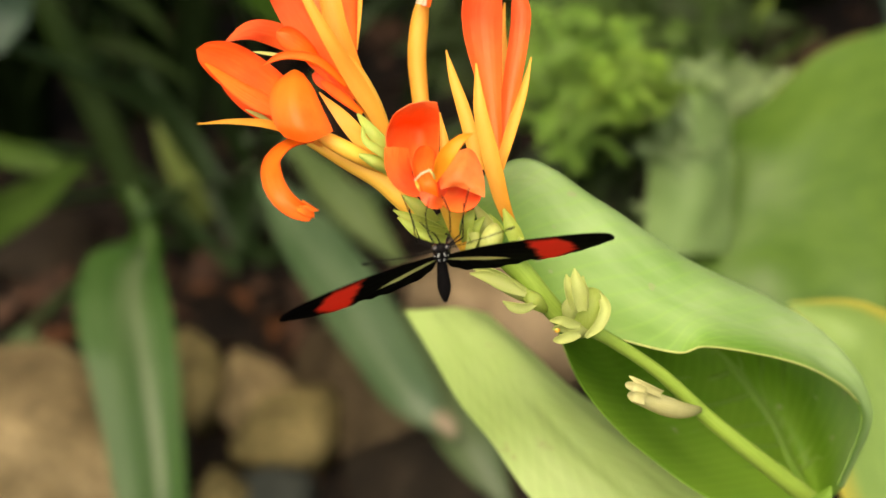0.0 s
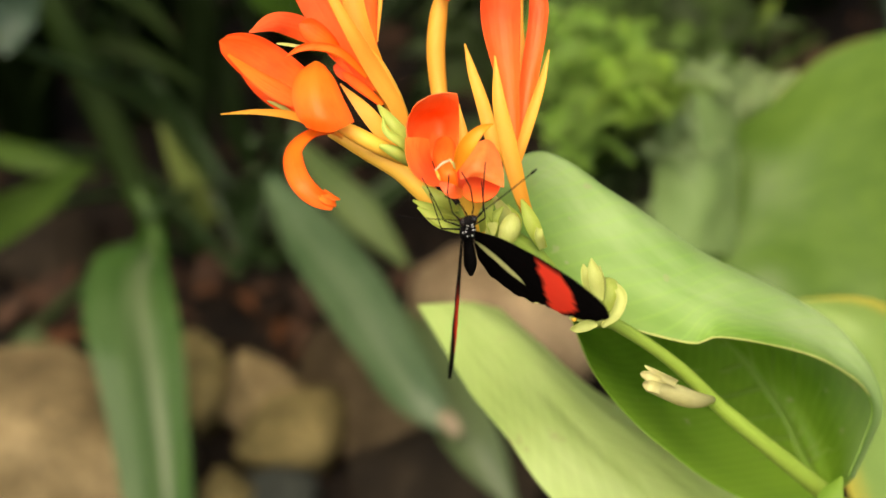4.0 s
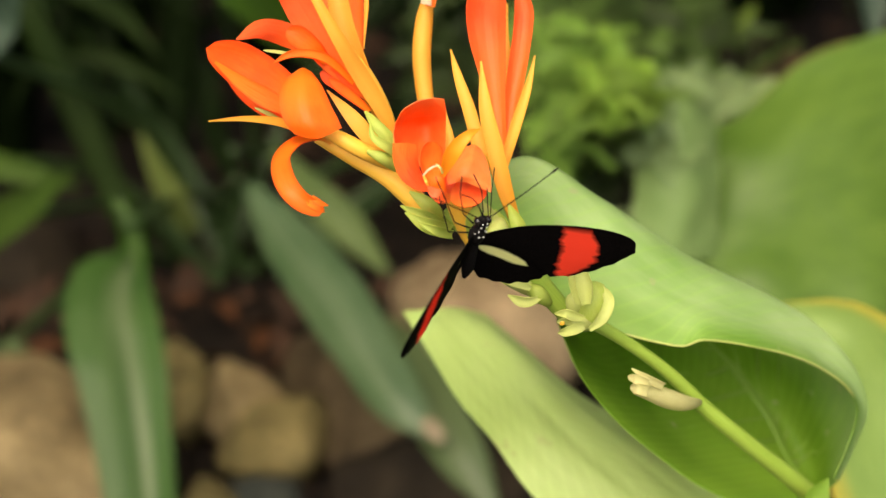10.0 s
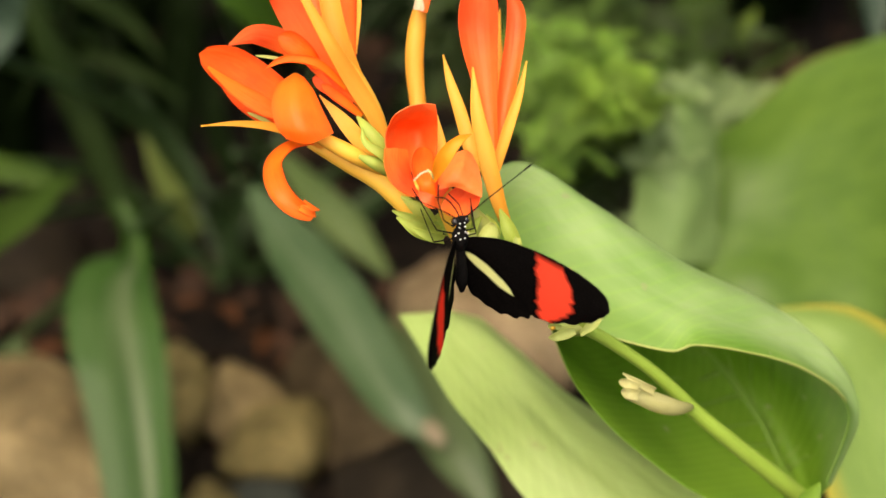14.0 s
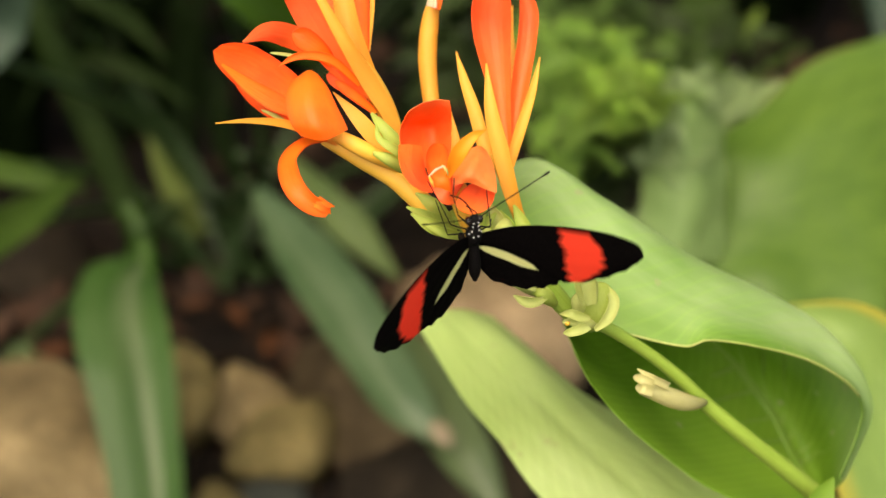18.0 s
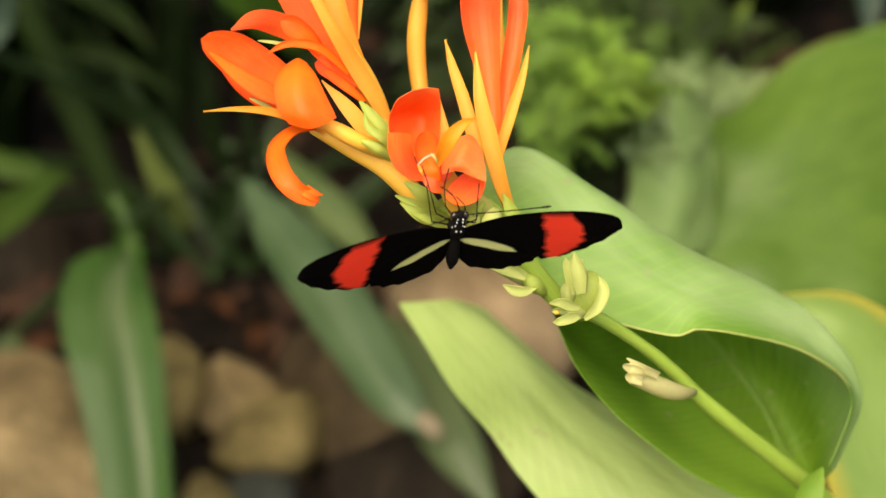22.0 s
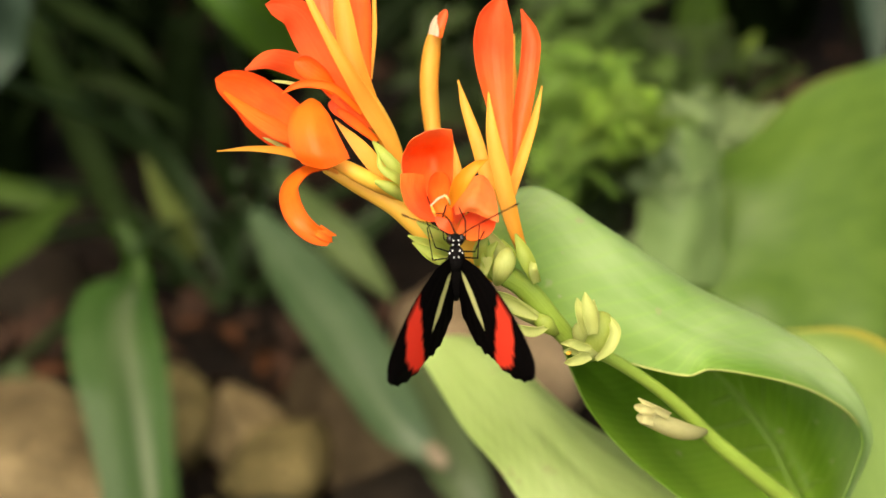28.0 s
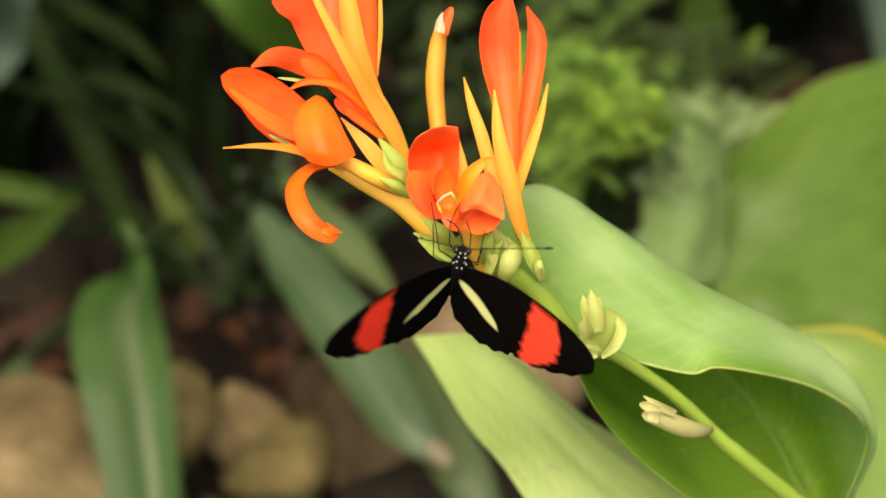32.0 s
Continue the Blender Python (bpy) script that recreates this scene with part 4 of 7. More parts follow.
def unseen_canopy():
    """An unseen roof of broad dark leaves, added above the back of the bed to shade it."""
    r = random.Random(12)
    bm = bmesh.new()
    uvl = bm.loops.layers.uv.new("UVMap")
    for _ in range(5200):
        x, y = r.uniform(-2.6, 2.6), 0.42 + 2.6 * r.random()
        o = Vector((x, y, 1.75 + r.uniform(-0.18, 0.25) + 0.1 * math.sin(x * 2 + y)))
        ln = r.uniform(0.12, 0.26)
        m = Matrix.Translation(o) @ Euler((r.uniform(-0.5, 0.5), r.uniform(-0.5, 0.5), r.uniform(0, 6.3))).to_matrix().to_4x4()
        ring = [(0, 0), (0.25, 0.17), (0.6, 0.18), (1.0, 0.0), (0.6, -0.18), (0.25, -0.17)]
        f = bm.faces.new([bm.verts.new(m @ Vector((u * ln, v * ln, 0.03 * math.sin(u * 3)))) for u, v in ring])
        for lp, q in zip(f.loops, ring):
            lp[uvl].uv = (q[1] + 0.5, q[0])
    tagged(finish("unseen_shade_canopy", bm, LEAF_DEEP_SHADE), "unseen leaf roof added to shade the back of the bed", "foliage", kind="stuff")


unseen_canopy()

# ---- the flowering canna ----
canna = thing("canna_plant", "flowering canna with orange-red blooms and light green leaves", "plant", (0.2551, 0.4345, 0.0000))
CB = Vector(canna.location)


def rc(pts):
    return [tuple(Vector(p) - CB) for p in pts]


def petal(parent, spine, widths, mat=ORANGE, label="", name="petal", **k):
    o = dict(cup=0.35, fold=0.0, thick=0.00016, nu=20, nv=8, wave=0.03, seed=len(bpy.data.objects))
    o.update(k)
    if "blunt" not in o and widths[-1] > 0.18 * max(widths):
        o["blunt"] = 0.2
    return part(name, blade(rc(spine), widths, **o), mat, parent, label)


def stalk(parent, spine, radii, mat, name="tube", label="", **k):
    return part(name, tube(rc(spine), radii, **k), mat, parent, label)


stem = stalk(canna, [(-0.0015, 0.0010, 0.4678), (0.0058, -0.0015, 0.4636), (0.0138, -0.0021, 0.4588), (0.0213, -0.0031, 0.4493), (0.0275, -0.0029, 0.4420), (0.0324, -0.0016, 0.4403), (0.0434, 0.0017, 0.4302), (0.0510, 0.0028, 0.4224), (0.0581, 0.0035, 0.4140), (0.0681, 0.0044, 0.4038), (0.0930, 0.0127, 0.3750), (0.1277, 0.0386, 0.3214)],
             [0.00163, 0.00225, 0.00250, 0.00238, 0.00188, 0.00150, 0.00145, 0.00165, 0.00185, 0.00200, 0.00250, 0.00300], STEM, "stem", n=40, around=12)
part("lower_stem", tube(rc([(0.1277, 0.0386, 0.3214)]) + [(0.0, -0.03, 0.08), (0, 0, -0.02)], [0.0032, 0.006, 0.009], 12, 10), STEM, canna)

# bloom on the outer side, half open, petals spread and curled
bloom = stalk(canna, [(-0.0033, 0.0004, 0.4660), (-0.0081, 0.0029, 0.4702), (-0.0136, 0.0056, 0.4746), (-0.0209, 0.0077, 0.4779), (-0.0288, 0.0097, 0.4813)], [0.00158, 0.00243, 0.00255, 0.00206, 0.00109], GOLD, "bloom", "half-open bloom with curled orange petals")
petal(bloom, [(-0.0256, 0.0077, 0.4818), (-0.0349, 0.0052, 0.4873), (-0.0427, 0.0013, 0.4905), (-0.0500, -0.0025, 0.4920)], [0.00095, 0.00095, 0.00060, 0.00007], YELLOW, name="sepal", cup=0.2)
petal(bloom, [(-0.0274, 0.0083, 0.4828), (-0.0320, 0.0016, 0.4852), (-0.0348, -0.0053, 0.4855), (-0.0346, -0.0106, 0.4845), (-0.0327, -0.0151, 0.4829), (-0.0297, -0.0165, 0.4805), (-0.0260, -0.0155, 0.4784)], [0.00090, 0.00108, 0.00162, 0.00222, 0.00228, 0.00200, 0.00150], AMBER, "strongly recurved orange petal", cup=0.35, nu=26, blunt=0.06)
for tip in ([(-0.0286, -0.0159, 0.4815), (-0.0269, -0.0160, 0.4804), (-0.0252, -0.0154, 0.4795)], [(-0.0290, -0.0164, 0.4807), (-0.0274, -0.0165, 0.4796), (-0.0260, -0.0161, 0.4783)], [(-0.0299, -0.0164, 0.4807), (-0.0286, -0.0167, 0.4792), (-0.0275, -0.0164, 0.4778)]):
    petal(bloom, tip, [0.00080, 0.00069, 0.00011], AMBER, "torn tip of the petal", name="petal_tip", cup=0.2)
petal(bloom, [(-0.0263, 0.0089, 0.4819), (-0.0324, 0.0130, 0.4866), (-0.0390, 0.0150, 0.4918), (-0.0454, 0.0155, 0.4964), (-0.0516, 0.0143, 0.5003)], [0.00145, 0.00386, 0.00471, 0.00465, 0.00390], ORANGE, "broad orange petal", blunt=0.3, cup=0.12, fold=0.14, nu=26, nv=12)
# added amber sheet: light on the broad petal's lower half, as colour
petal(bloom, [(-0.0496, 0.0116, 0.4985), (-0.0444, 0.0115, 0.4937), (-0.0394, 0.0112, 0.4902), (-0.0338, 0.0105, 0.4872)], [0.00036, 0.00156, 0.00204, 0.00157], AMBER, "amber overlay that paints the broad petal's lit lower half", cup=0.15)
petal(bloom, [(-0.0283, 0.0123, 0.4816), (-0.0353, 0.0177, 0.4828), (-0.0435, 0.0220, 0.4861), (-0.0503, 0.0248, 0.4906)], [0.00173, 0.00322, 0.00297, 0.00037], ORANGE)
part("petal", loft([
    rc([(-0.0329, 0.0117, 0.4961), (-0.0351, 0.0080, 0.4957), (-0.0358, 0.0032, 0.4937), (-0.0346, -0.0007, 0.4910), (-0.0325, -0.0021, 0.4887)]),
    rc([(-0.0312, 0.0113, 0.4972), (-0.0310, 0.0056, 0.4967), (-0.0304, 0.0002, 0.4948), (-0.0291, -0.0032, 0.4917), (-0.0277, -0.0035, 0.4884)]),
    rc([(-0.0294, 0.0108, 0.4965), (-0.0271, 0.0066, 0.4954), (-0.0251, 0.0027, 0.4929), (-0.0235, 0.0003, 0.4907), (-0.0228, -0.0006, 0.4893)]),
], 28, 14, 0.00016), AMBER, bloom, "orange petal folded over")
petal(bloom, [(-0.0286, 0.0116, 0.4882), (-0.0321, 0.0086, 0.4871), (-0.0356, 0.0084, 0.4888)], [0.00145, 0.00121, 0.00024], YELLOW, name="stamen")
petal(bloom, [(-0.0355, 0.0120, 0.4831), (-0.0384, 0.0114, 0.4859), (-0.0419, 0.0105, 0.4883)], [0.00036, 0.00048, 0.00024], PALE_BUD, name="style", cup=0.1)
sepal_tube = stalk(canna, [(-0.0121, 0.0058, 0.4769), (-0.0182, 0.0029, 0.4817), (-0.0241, 0.0037, 0.4848), (-0.0279, 0.0072, 0.4848)], [0.00157, 0.00181, 0.00157, 0.00060], GOLD, "tube", "yellow flower tube")
petal(sepal_tube, [(-0.0143, 0.0038, 0.4801), (-0.0202, 0.0063, 0.4872), (-0.0263, 0.0110, 0.4921)], [0.00155, 0.00167, 0.00012], YELLOW, name="sepal", cup=0.15)
stalk(sepal_tube, [(-0.0116, 0.0006, 0.4797), (-0.0145, -0.0012, 0.4826), (-0.0176, -0.0005, 0.4837)], [0.00143, 0.00131, 0.00048], BRACT, "ovary", "light green seed head at the tube's base")

# tall bloom above it
tall = stalk(canna, [(-0.0082, 0.0086, 0.4718), (-0.0122, 0.0127, 0.4786), (-0.0157, 0.0161, 0.4860), (-0.0203, 0.0191, 0.4927), (-0.0240, 0.0215, 0.4967)], [0.00122, 0.00159, 0.00232, 0.00269, 0.00171], GOLD, "bloom", "tall bloom with orange-red petals")
petal(tall, [(-0.0121, 0.0094, 0.4808), (-0.0147, 0.0101, 0.4876), (-0.0188, 0.0102, 0.4954), (-0.0230, 0.0095, 0.5039), (-0.0273, 0.0117, 0.5113), (-0.0314, 0.0159, 0.5183), (-0.0333, 0.0212, 0.5230)], [0.00095, 0.00165, 0.00195, 0.00155, 0.00105, 0.00070, 0.00020], YELLOW, name="sepal", cup=0.4, nu=28)
petal(tall, [(-0.0178, 0.0139, 0.4890), (-0.0255, 0.0146, 0.4988), (-0.0301, 0.0162, 0.5072), (-0.0343, 0.0159, 0.5145), (-0.0400, 0.0133, 0.5178)], [0.00095, 0.00358, 0.00405, 0.00346, 0.00215], RED_PETAL, "orange-red petal", blunt=0.15, cup=0.25)
petal(tall, [(-0.0269, 0.0190, 0.4965), (-0.0341, 0.0193, 0.5007), (-0.0399, 0.0155, 0.5042), (-0.0446, 0.0099, 0.5045)], [0.00193, 0.00266, 0.00205, 0.00024], RED_PETAL, cup=-0.3)
petal(tall, [(-0.0264, 0.0122, 0.4983), (-0.0289, 0.0105, 0.5023), (-0.0319, 0.0103, 0.5049), (-0.0344, 0.0106, 0.5062)], [0.00107, 0.00201, 0.00247, 0.00176], ORANGE, "rounded orange inner petal", cup=0.45, blunt=0.3)
petal(tall, [(-0.0206, 0.0105, 0.4941), (-0.0257, 0.0086, 0.5005), (-0.0303, 0.0074, 0.5025), (-0.0338, 0.0064, 0.5026), (-0.0370, 0.0045, 0.5015)], [0.00065, 0.00098, 0.00090, 0.00070, 0.00018], AMBER, "small curled yellow-orange petal", cup=0.4)
petal(tall, [(-0.0190, 0.0127, 0.4900), (-0.0225, 0.0129, 0.4924), (-0.0255, 0.0130, 0.4942), (-0.0278, 0.0132, 0.4951)], [0.00072, 0.00190, 0.00200, 0.00097], RED_PETAL)
petal(tall, [(-0.0174, 0.0101, 0.4876), (-0.0212, 0.0094, 0.4916), (-0.0240, 0.0093, 0.4941), (-0.0258, 0.0096, 0.4956)], [0.00060, 0.00109, 0.00109, 0.00048], ORANGE)
petal(tall, [(-0.0149, 0.0155, 0.4840), (-0.0191, 0.0183, 0.4915), (-0.0227, 0.0216, 0.5007), (-0.0249, 0.0273, 0.5100), (-0.0260, 0.0330, 0.5193)], [0.00073, 0.00218, 0.00243, 0.00206, 0.00024], YELLOW, name="sepal", cup=0.4)
petal(tall, [(-0.0197, 0.0244, 0.4939), (-0.0212, 0.0307, 0.5003), (-0.0222, 0.0359, 0.5088), (-0.0227, 0.0411, 0.5172)], [0.00074, 0.00223, 0.00297, 0.00099], ORANGE)
petal(tall, [(-0.0188, 0.0215, 0.4967), (-0.0182, 0.0266, 0.5050), (-0.0183, 0.0317, 0.5133)], [0.00008, 0.00050, 0.00037], YELLOW, name="sepal")
petal(tall, [(-0.0262, 0.0288, 0.4972), (-0.0294, 0.0348, 0.5032), (-0.0306, 0.0400, 0.5097), (-0.0314, 0.0448, 0.5157)], [0.00124, 0.00247, 0.00297, 0.00099], RED_PETAL)
petal(tall, [(-0.0333, 0.0083, 0.5019), (-0.0362, 0.0076, 0.5028), (-0.0390, 0.0069, 0.5035)], [0.00035, 0.00035, 0.00018], PALE_BUD, name="style", cup=0.1)
petal(tall, [(-0.0081, 0.0047, 0.4768), (-0.0120, 0.0019, 0.4839), (-0.0157, 0.0032, 0.4879), (-0.0182, 0.0074, 0.4890)], [0.00143, 0.00143, 0.00119, 0.00024], BRACT, name="bract", cup=0.4)
petal(tall, [(-0.0093, 0.0032, 0.4784), (-0.0124, -0.0013, 0.4844), (-0.0162, -0.0008, 0.4871), (-0.0171, 0.0027, 0.4889)], [0.00095, 0.00107, 0.00071, 0.00012], BRACT, name="bract", cup=0.4)

# closed yellow bud
bud = stalk(canna, [(-0.0033, 0.0101, 0.4666), (-0.0045, 0.0201, 0.4752), (-0.0059, 0.0274, 0.4833), (-0.0065, 0.0316, 0.4903), (-0.0059, 0.0355, 0.4967), (-0.0050, 0.0373, 0.5014)], [0.00100, 0.00150, 0.00194, 0.00213, 0.00200, 0.00125], YELLOW, "bud", "closed yellow flower bud", n=20, around=12)
petal(bud, [(-0.0046, 0.0331, 0.5011), (-0.0040, 0.0346, 0.5036), (-0.0027, 0.0371, 0.5059)], [0.00111, 0.00124, 0.00074], RED_PETAL, "red petal tip", cup=0.6, blunt=0.25)
petal(bud, [(-0.0057, 0.0324, 0.5020), (-0.0054, 0.0336, 0.5039), (-0.0048, 0.0356, 0.5053)], [0.00099, 0.00074, 0.00012], CREAM, "withered cream tip", name="sepal_tip", cup=0.4)
petal(bud, [(-0.0048, 0.0318, 0.5020), (-0.0047, 0.0326, 0.5032), (-0.0049, 0.0339, 0.5045)], [0.00049, 0.00037, 0.00007], CREAM, name="sepal_tip", cup=0.4)

# front red bloom on which the butterfly feeds
red = stalk(canna, [(0.0060, -0.0014, 0.4596), (0.0038, -0.0013, 0.4645), (0.0021, -0.0012, 0.4693), (0.0004, -0.0011, 0.4741), (-0.0008, -0.0001, 0.4767)], [0.00178, 0.00238, 0.00262, 0.00238, 0.00167], GOLD, "bloom", "open red-orange bloom seen into its throat")
part("petal", loft([
    rc([(-0.0117, -0.0053, 0.4863), (-0.0096, -0.0036, 0.4834), (-0.0070, -0.0025, 0.4814), (-0.0042, -0.0023, 0.4816), (-0.0015, -0.0036, 0.4834)]),
    rc([(-0.0121, -0.0030, 0.4881), (-0.0099, 0.0009, 0.4850), (-0.0071, 0.0033, 0.4831), (-0.0042, 0.0034, 0.4833), (-0.0014, 0.0001, 0.4856)]),
    rc([(-0.0118, -0.0015, 0.4905), (-0.0096, 0.0028, 0.4880), (-0.0069, 0.0056, 0.4868), (-0.0042, 0.0057, 0.4870), (-0.0013, 0.0014, 0.4896)]),
    rc([(-0.0105, -0.0020, 0.4935), (-0.0086, 0.0006, 0.4920), (-0.0065, 0.0025, 0.4913), (-0.0040, 0.0027, 0.4916), (-0.0013, 0.0001, 0.4932)]),
    rc([(-0.0090, -0.0017, 0.4949), (-0.0073, -0.0008, 0.4955), (-0.0055, -0.0001, 0.4957), (-0.0036, 0.0000, 0.4959), (-0.0016, -0.0005, 0.4959)]),
], 30, 24, 0.00016, 0.0003, 220.0), HOOD, red, "hooded red petal")
part("petal", loft([
    rc([(-0.0120, -0.0079, 0.4897), (-0.0119, -0.0114, 0.4878), (-0.0109, -0.0138, 0.4858), (-0.0090, -0.0150, 0.4840), (-0.0064, -0.0148, 0.4825), (-0.0036, -0.0138, 0.4822)]),
    rc([(-0.0098, -0.0061, 0.4888), (-0.0096, -0.0085, 0.4868), (-0.0089, -0.0106, 0.4853), (-0.0075, -0.0118, 0.4835), (-0.0058, -0.0125, 0.4823), (-0.0038, -0.0128, 0.4820)]),
    rc([(-0.0074, -0.0037, 0.4871), (-0.0072, -0.0049, 0.4851), (-0.0068, -0.0059, 0.4834), (-0.0062, -0.0077, 0.4825), (-0.0052, -0.0094, 0.4816), (-0.0037, -0.0108, 0.4813)]),
], 28, 14, 0.00016, 0.0002, 220.0), RED_PETAL, red, "side petal curved round the throat")
petal(red, [(-0.0022, -0.0115, 0.4792), (-0.0034, -0.0113, 0.4833), (-0.0041, -0.0060, 0.4843), (-0.0040, 0.0005, 0.4854)], [0.00116, 0.00209, 0.00256, 0.00163], ORANGE, "orange inner petal", cup=0.5)
petal(red, [(-0.0004, -0.0135, 0.4798), (-0.0026, -0.0157, 0.4818), (-0.0051, -0.0139, 0.4830)], [0.00080, 0.00138, 0.00046], RED_PETAL, "deep red throat lip", cup=0.15)
part("petal", loft([
    rc([(0.0023, 0.0020, 0.4831), (0.0007, -0.0014, 0.4832), (-0.0004, -0.0052, 0.4828), (-0.0010, -0.0077, 0.4817), (-0.0009, -0.0094, 0.4808)]),
    rc([(0.0046, 0.0024, 0.4837), (0.0040, -0.0035, 0.4846), (0.0032, -0.0074, 0.4840), (0.0027, -0.0089, 0.4826), (0.0025, -0.0087, 0.4810)]),
    rc([(0.0061, 0.0023, 0.4826), (0.0072, -0.0019, 0.4824), (0.0078, -0.0051, 0.4811), (0.0080, -0.0081, 0.4801), (0.0080, -0.0094, 0.4789)]),
], 40, 20, 0.00016, 0.00025, 260.0), PEACH, red, "petal rolled over into a scroll")
scroll_lip = part("petal_lip", loft([
    rc([(-0.0004, -0.0095, 0.4749), (0.0008, -0.0077, 0.4768), (0.0026, -0.0060, 0.4777), (0.0048, -0.0045, 0.4782)]),
    rc([(0.0009, -0.0106, 0.4740), (0.0028, -0.0079, 0.4747), (0.0048, -0.0055, 0.4757), (0.0066, -0.0042, 0.4769)]),
    rc([(0.0027, -0.0114, 0.4737), (0.0053, -0.0107, 0.4739), (0.0073, -0.0094, 0.4752), (0.0082, -0.0073, 0.4776)]),
], 24, 14, 0.00016, 0.0002, 260.0), RED_PETAL, red, "red inner face of the rolled petal")
petal(red, [(-0.0022, -0.0026, 0.4727), (-0.0015, -0.0046, 0.4771), (0.0001, -0.0036, 0.4804)], [0.00094, 0.00164, 0.00234], RED_PETAL, "base of the rolled petal", cup=0.3)
petal(red, [(-0.0020, -0.0118, 0.4843), (0.0001, -0.0138, 0.4907), (0.0030, -0.0129, 0.4941), (0.0057, -0.0104, 0.4944)], [0.00057, 0.00160, 0.00103, 0.00007], SAFFRON, "orange-yellow pointed sepal", name="sepal", cup=0.3)
petal(red, [(-0.0007, 0.0040, 0.4758), (-0.0002, 0.0089, 0.4800), (-0.0013, 0.0137, 0.4859)], [0.00145, 0.00109, 0.00007], YELLOW, name="sepal")
petal(red, [(-0.0059, -0.0153, 0.4864), (-0.0044, -0.0154, 0.4881), (-0.0025, -0.0137, 0.4880)], [0.00014, 0.00023, 0.00014], CREAM, "cream stamen", name="stamen", cup=0.1)
petal(red, [(-0.0058, -0.0135, 0.4854), (-0.0053, -0.0154, 0.4852), (-0.0048, -0.0156, 0.4840)], [0.00023, 0.00030, 0.00011], YELLOW, "yellow stamen", name="stamen", cup=0.1)
petal(red, [(-0.0032, -0.0137, 0.4881), (-0.0024, -0.0145, 0.4876), (-0.0019, -0.0143, 0.4861)], [0.00017, 0.00023, 0.00011], PALE_BUD, name="stamen", cup=0.1)

petal(red, [(0.0089, -0.0043, 0.4643), (0.0085, -0.0037, 0.4689), (0.0059, -0.0006, 0.4721)], [0.00107, 0.00154, 0.00024], PALE_BUD, name="bract", cup=0.4)
petal(red, [(0.0104, -0.0037, 0.4633), (0.0109, -0.0022, 0.4666), (0.0092, 0.0001, 0.4692)], [0.00107, 0.00131, 0.00012], BRACT, name="bract", cup=0.4)
petal(red, [(0.0050, -0.0071, 0.4647), (0.0059, -0.0064, 0.4684), (0.0049, -0.0041, 0.4703)], [0.00094, 0.00118, 0.00012], PALE_BUD, name="bract", cup=0.4)

# upright bud about to open, three sepals round it
tallbud = stalk(canna, [(0.0151, 0.0022, 0.4613), (0.0127, 0.0054, 0.4665), (0.0106, 0.0089, 0.4723), (0.0090, 0.0118, 0.4770)], [0.00123, 0.00147, 0.00184, 0.00208], GOLD, "bloom", "upright red bloom with yellow sepals")
petal(tallbud, [(0.0109, 0.0122, 0.4739), (0.0095, 0.0217, 0.4856), (0.0077, 0.0288, 0.4972), (0.0079, 0.0315, 0.5054), (0.0098, 0.0332, 0.5120)], [0.00124, 0.00247, 0.00440, 0.00420, 0.00099], RED_PETAL, "furled red petal", cup=0.6, nu=26)
petal(tallbud, [(0.0116, 0.0140, 0.4736), (0.0138, 0.0247, 0.4854), (0.0157, 0.0320, 0.4954), (0.0158, 0.0352, 0.5007), (0.0138, 0.0373, 0.5060)], [0.00075, 0.00200, 0.00225, 0.00200, 0.00012], RED_PETAL, "furled red petal", cup=0.6, nu=26)
petal(tallbud, [(0.0115, 0.0216, 0.4700), (0.0120, 0.0337, 0.4822), (0.0121, 0.0415, 0.4911), (0.0127, 0.0448, 0.4965)], [0.00101, 0.00180, 0.00090, 0.00012], YELLOW, cup=0.4)
petal(tallbud, [(0.0147, 0.0017, 0.4634), (0.0119, 0.0021, 0.4707), (0.0094, 0.0054, 0.4799), (0.0072, 0.0095, 0.4886), (0.0063, 0.0164, 0.4961)], [0.00048, 0.00157, 0.00193, 0.00145, 0.00010], YELLOW, name="sepal", cup=0.4)
petal(tallbud, [(0.0071, 0.0099, 0.4739), (0.0041, 0.0177, 0.4828), (0.0015, 0.0228, 0.4892), (-0.0001, 0.0268, 0.4938)], [0.00148, 0.00148, 0.00098, 0.00007], YELLOW, name="sepal", cup=0.4)
petal(tallbud, [(0.0112, 0.0076, 0.4759), (0.0138, 0.0111, 0.4836), (0.0163, 0.0153, 0.4903), (0.0179, 0.0198, 0.4958)], [0.00109, 0.00122, 0.00085, 0.00007], YELLOW, name="sepal", cup=0.4)
petal(tallbud, [(0.0167, -0.0048, 0.4614), (0.0141, -0.0036, 0.4671), (0.0121, 0.0006, 0.4702)], [0.00097, 0.00169, 0.00024], BRACT, name="bract", cup=0.5)
petal(tallbud, [(0.0164, -0.0056, 0.4619), (0.0157, -0.0059, 0.4653), (0.0159, -0.0030, 0.4662)], [0.00072, 0.00097, 0.00024], PALE_BUD, name="bract", cup=0.5)

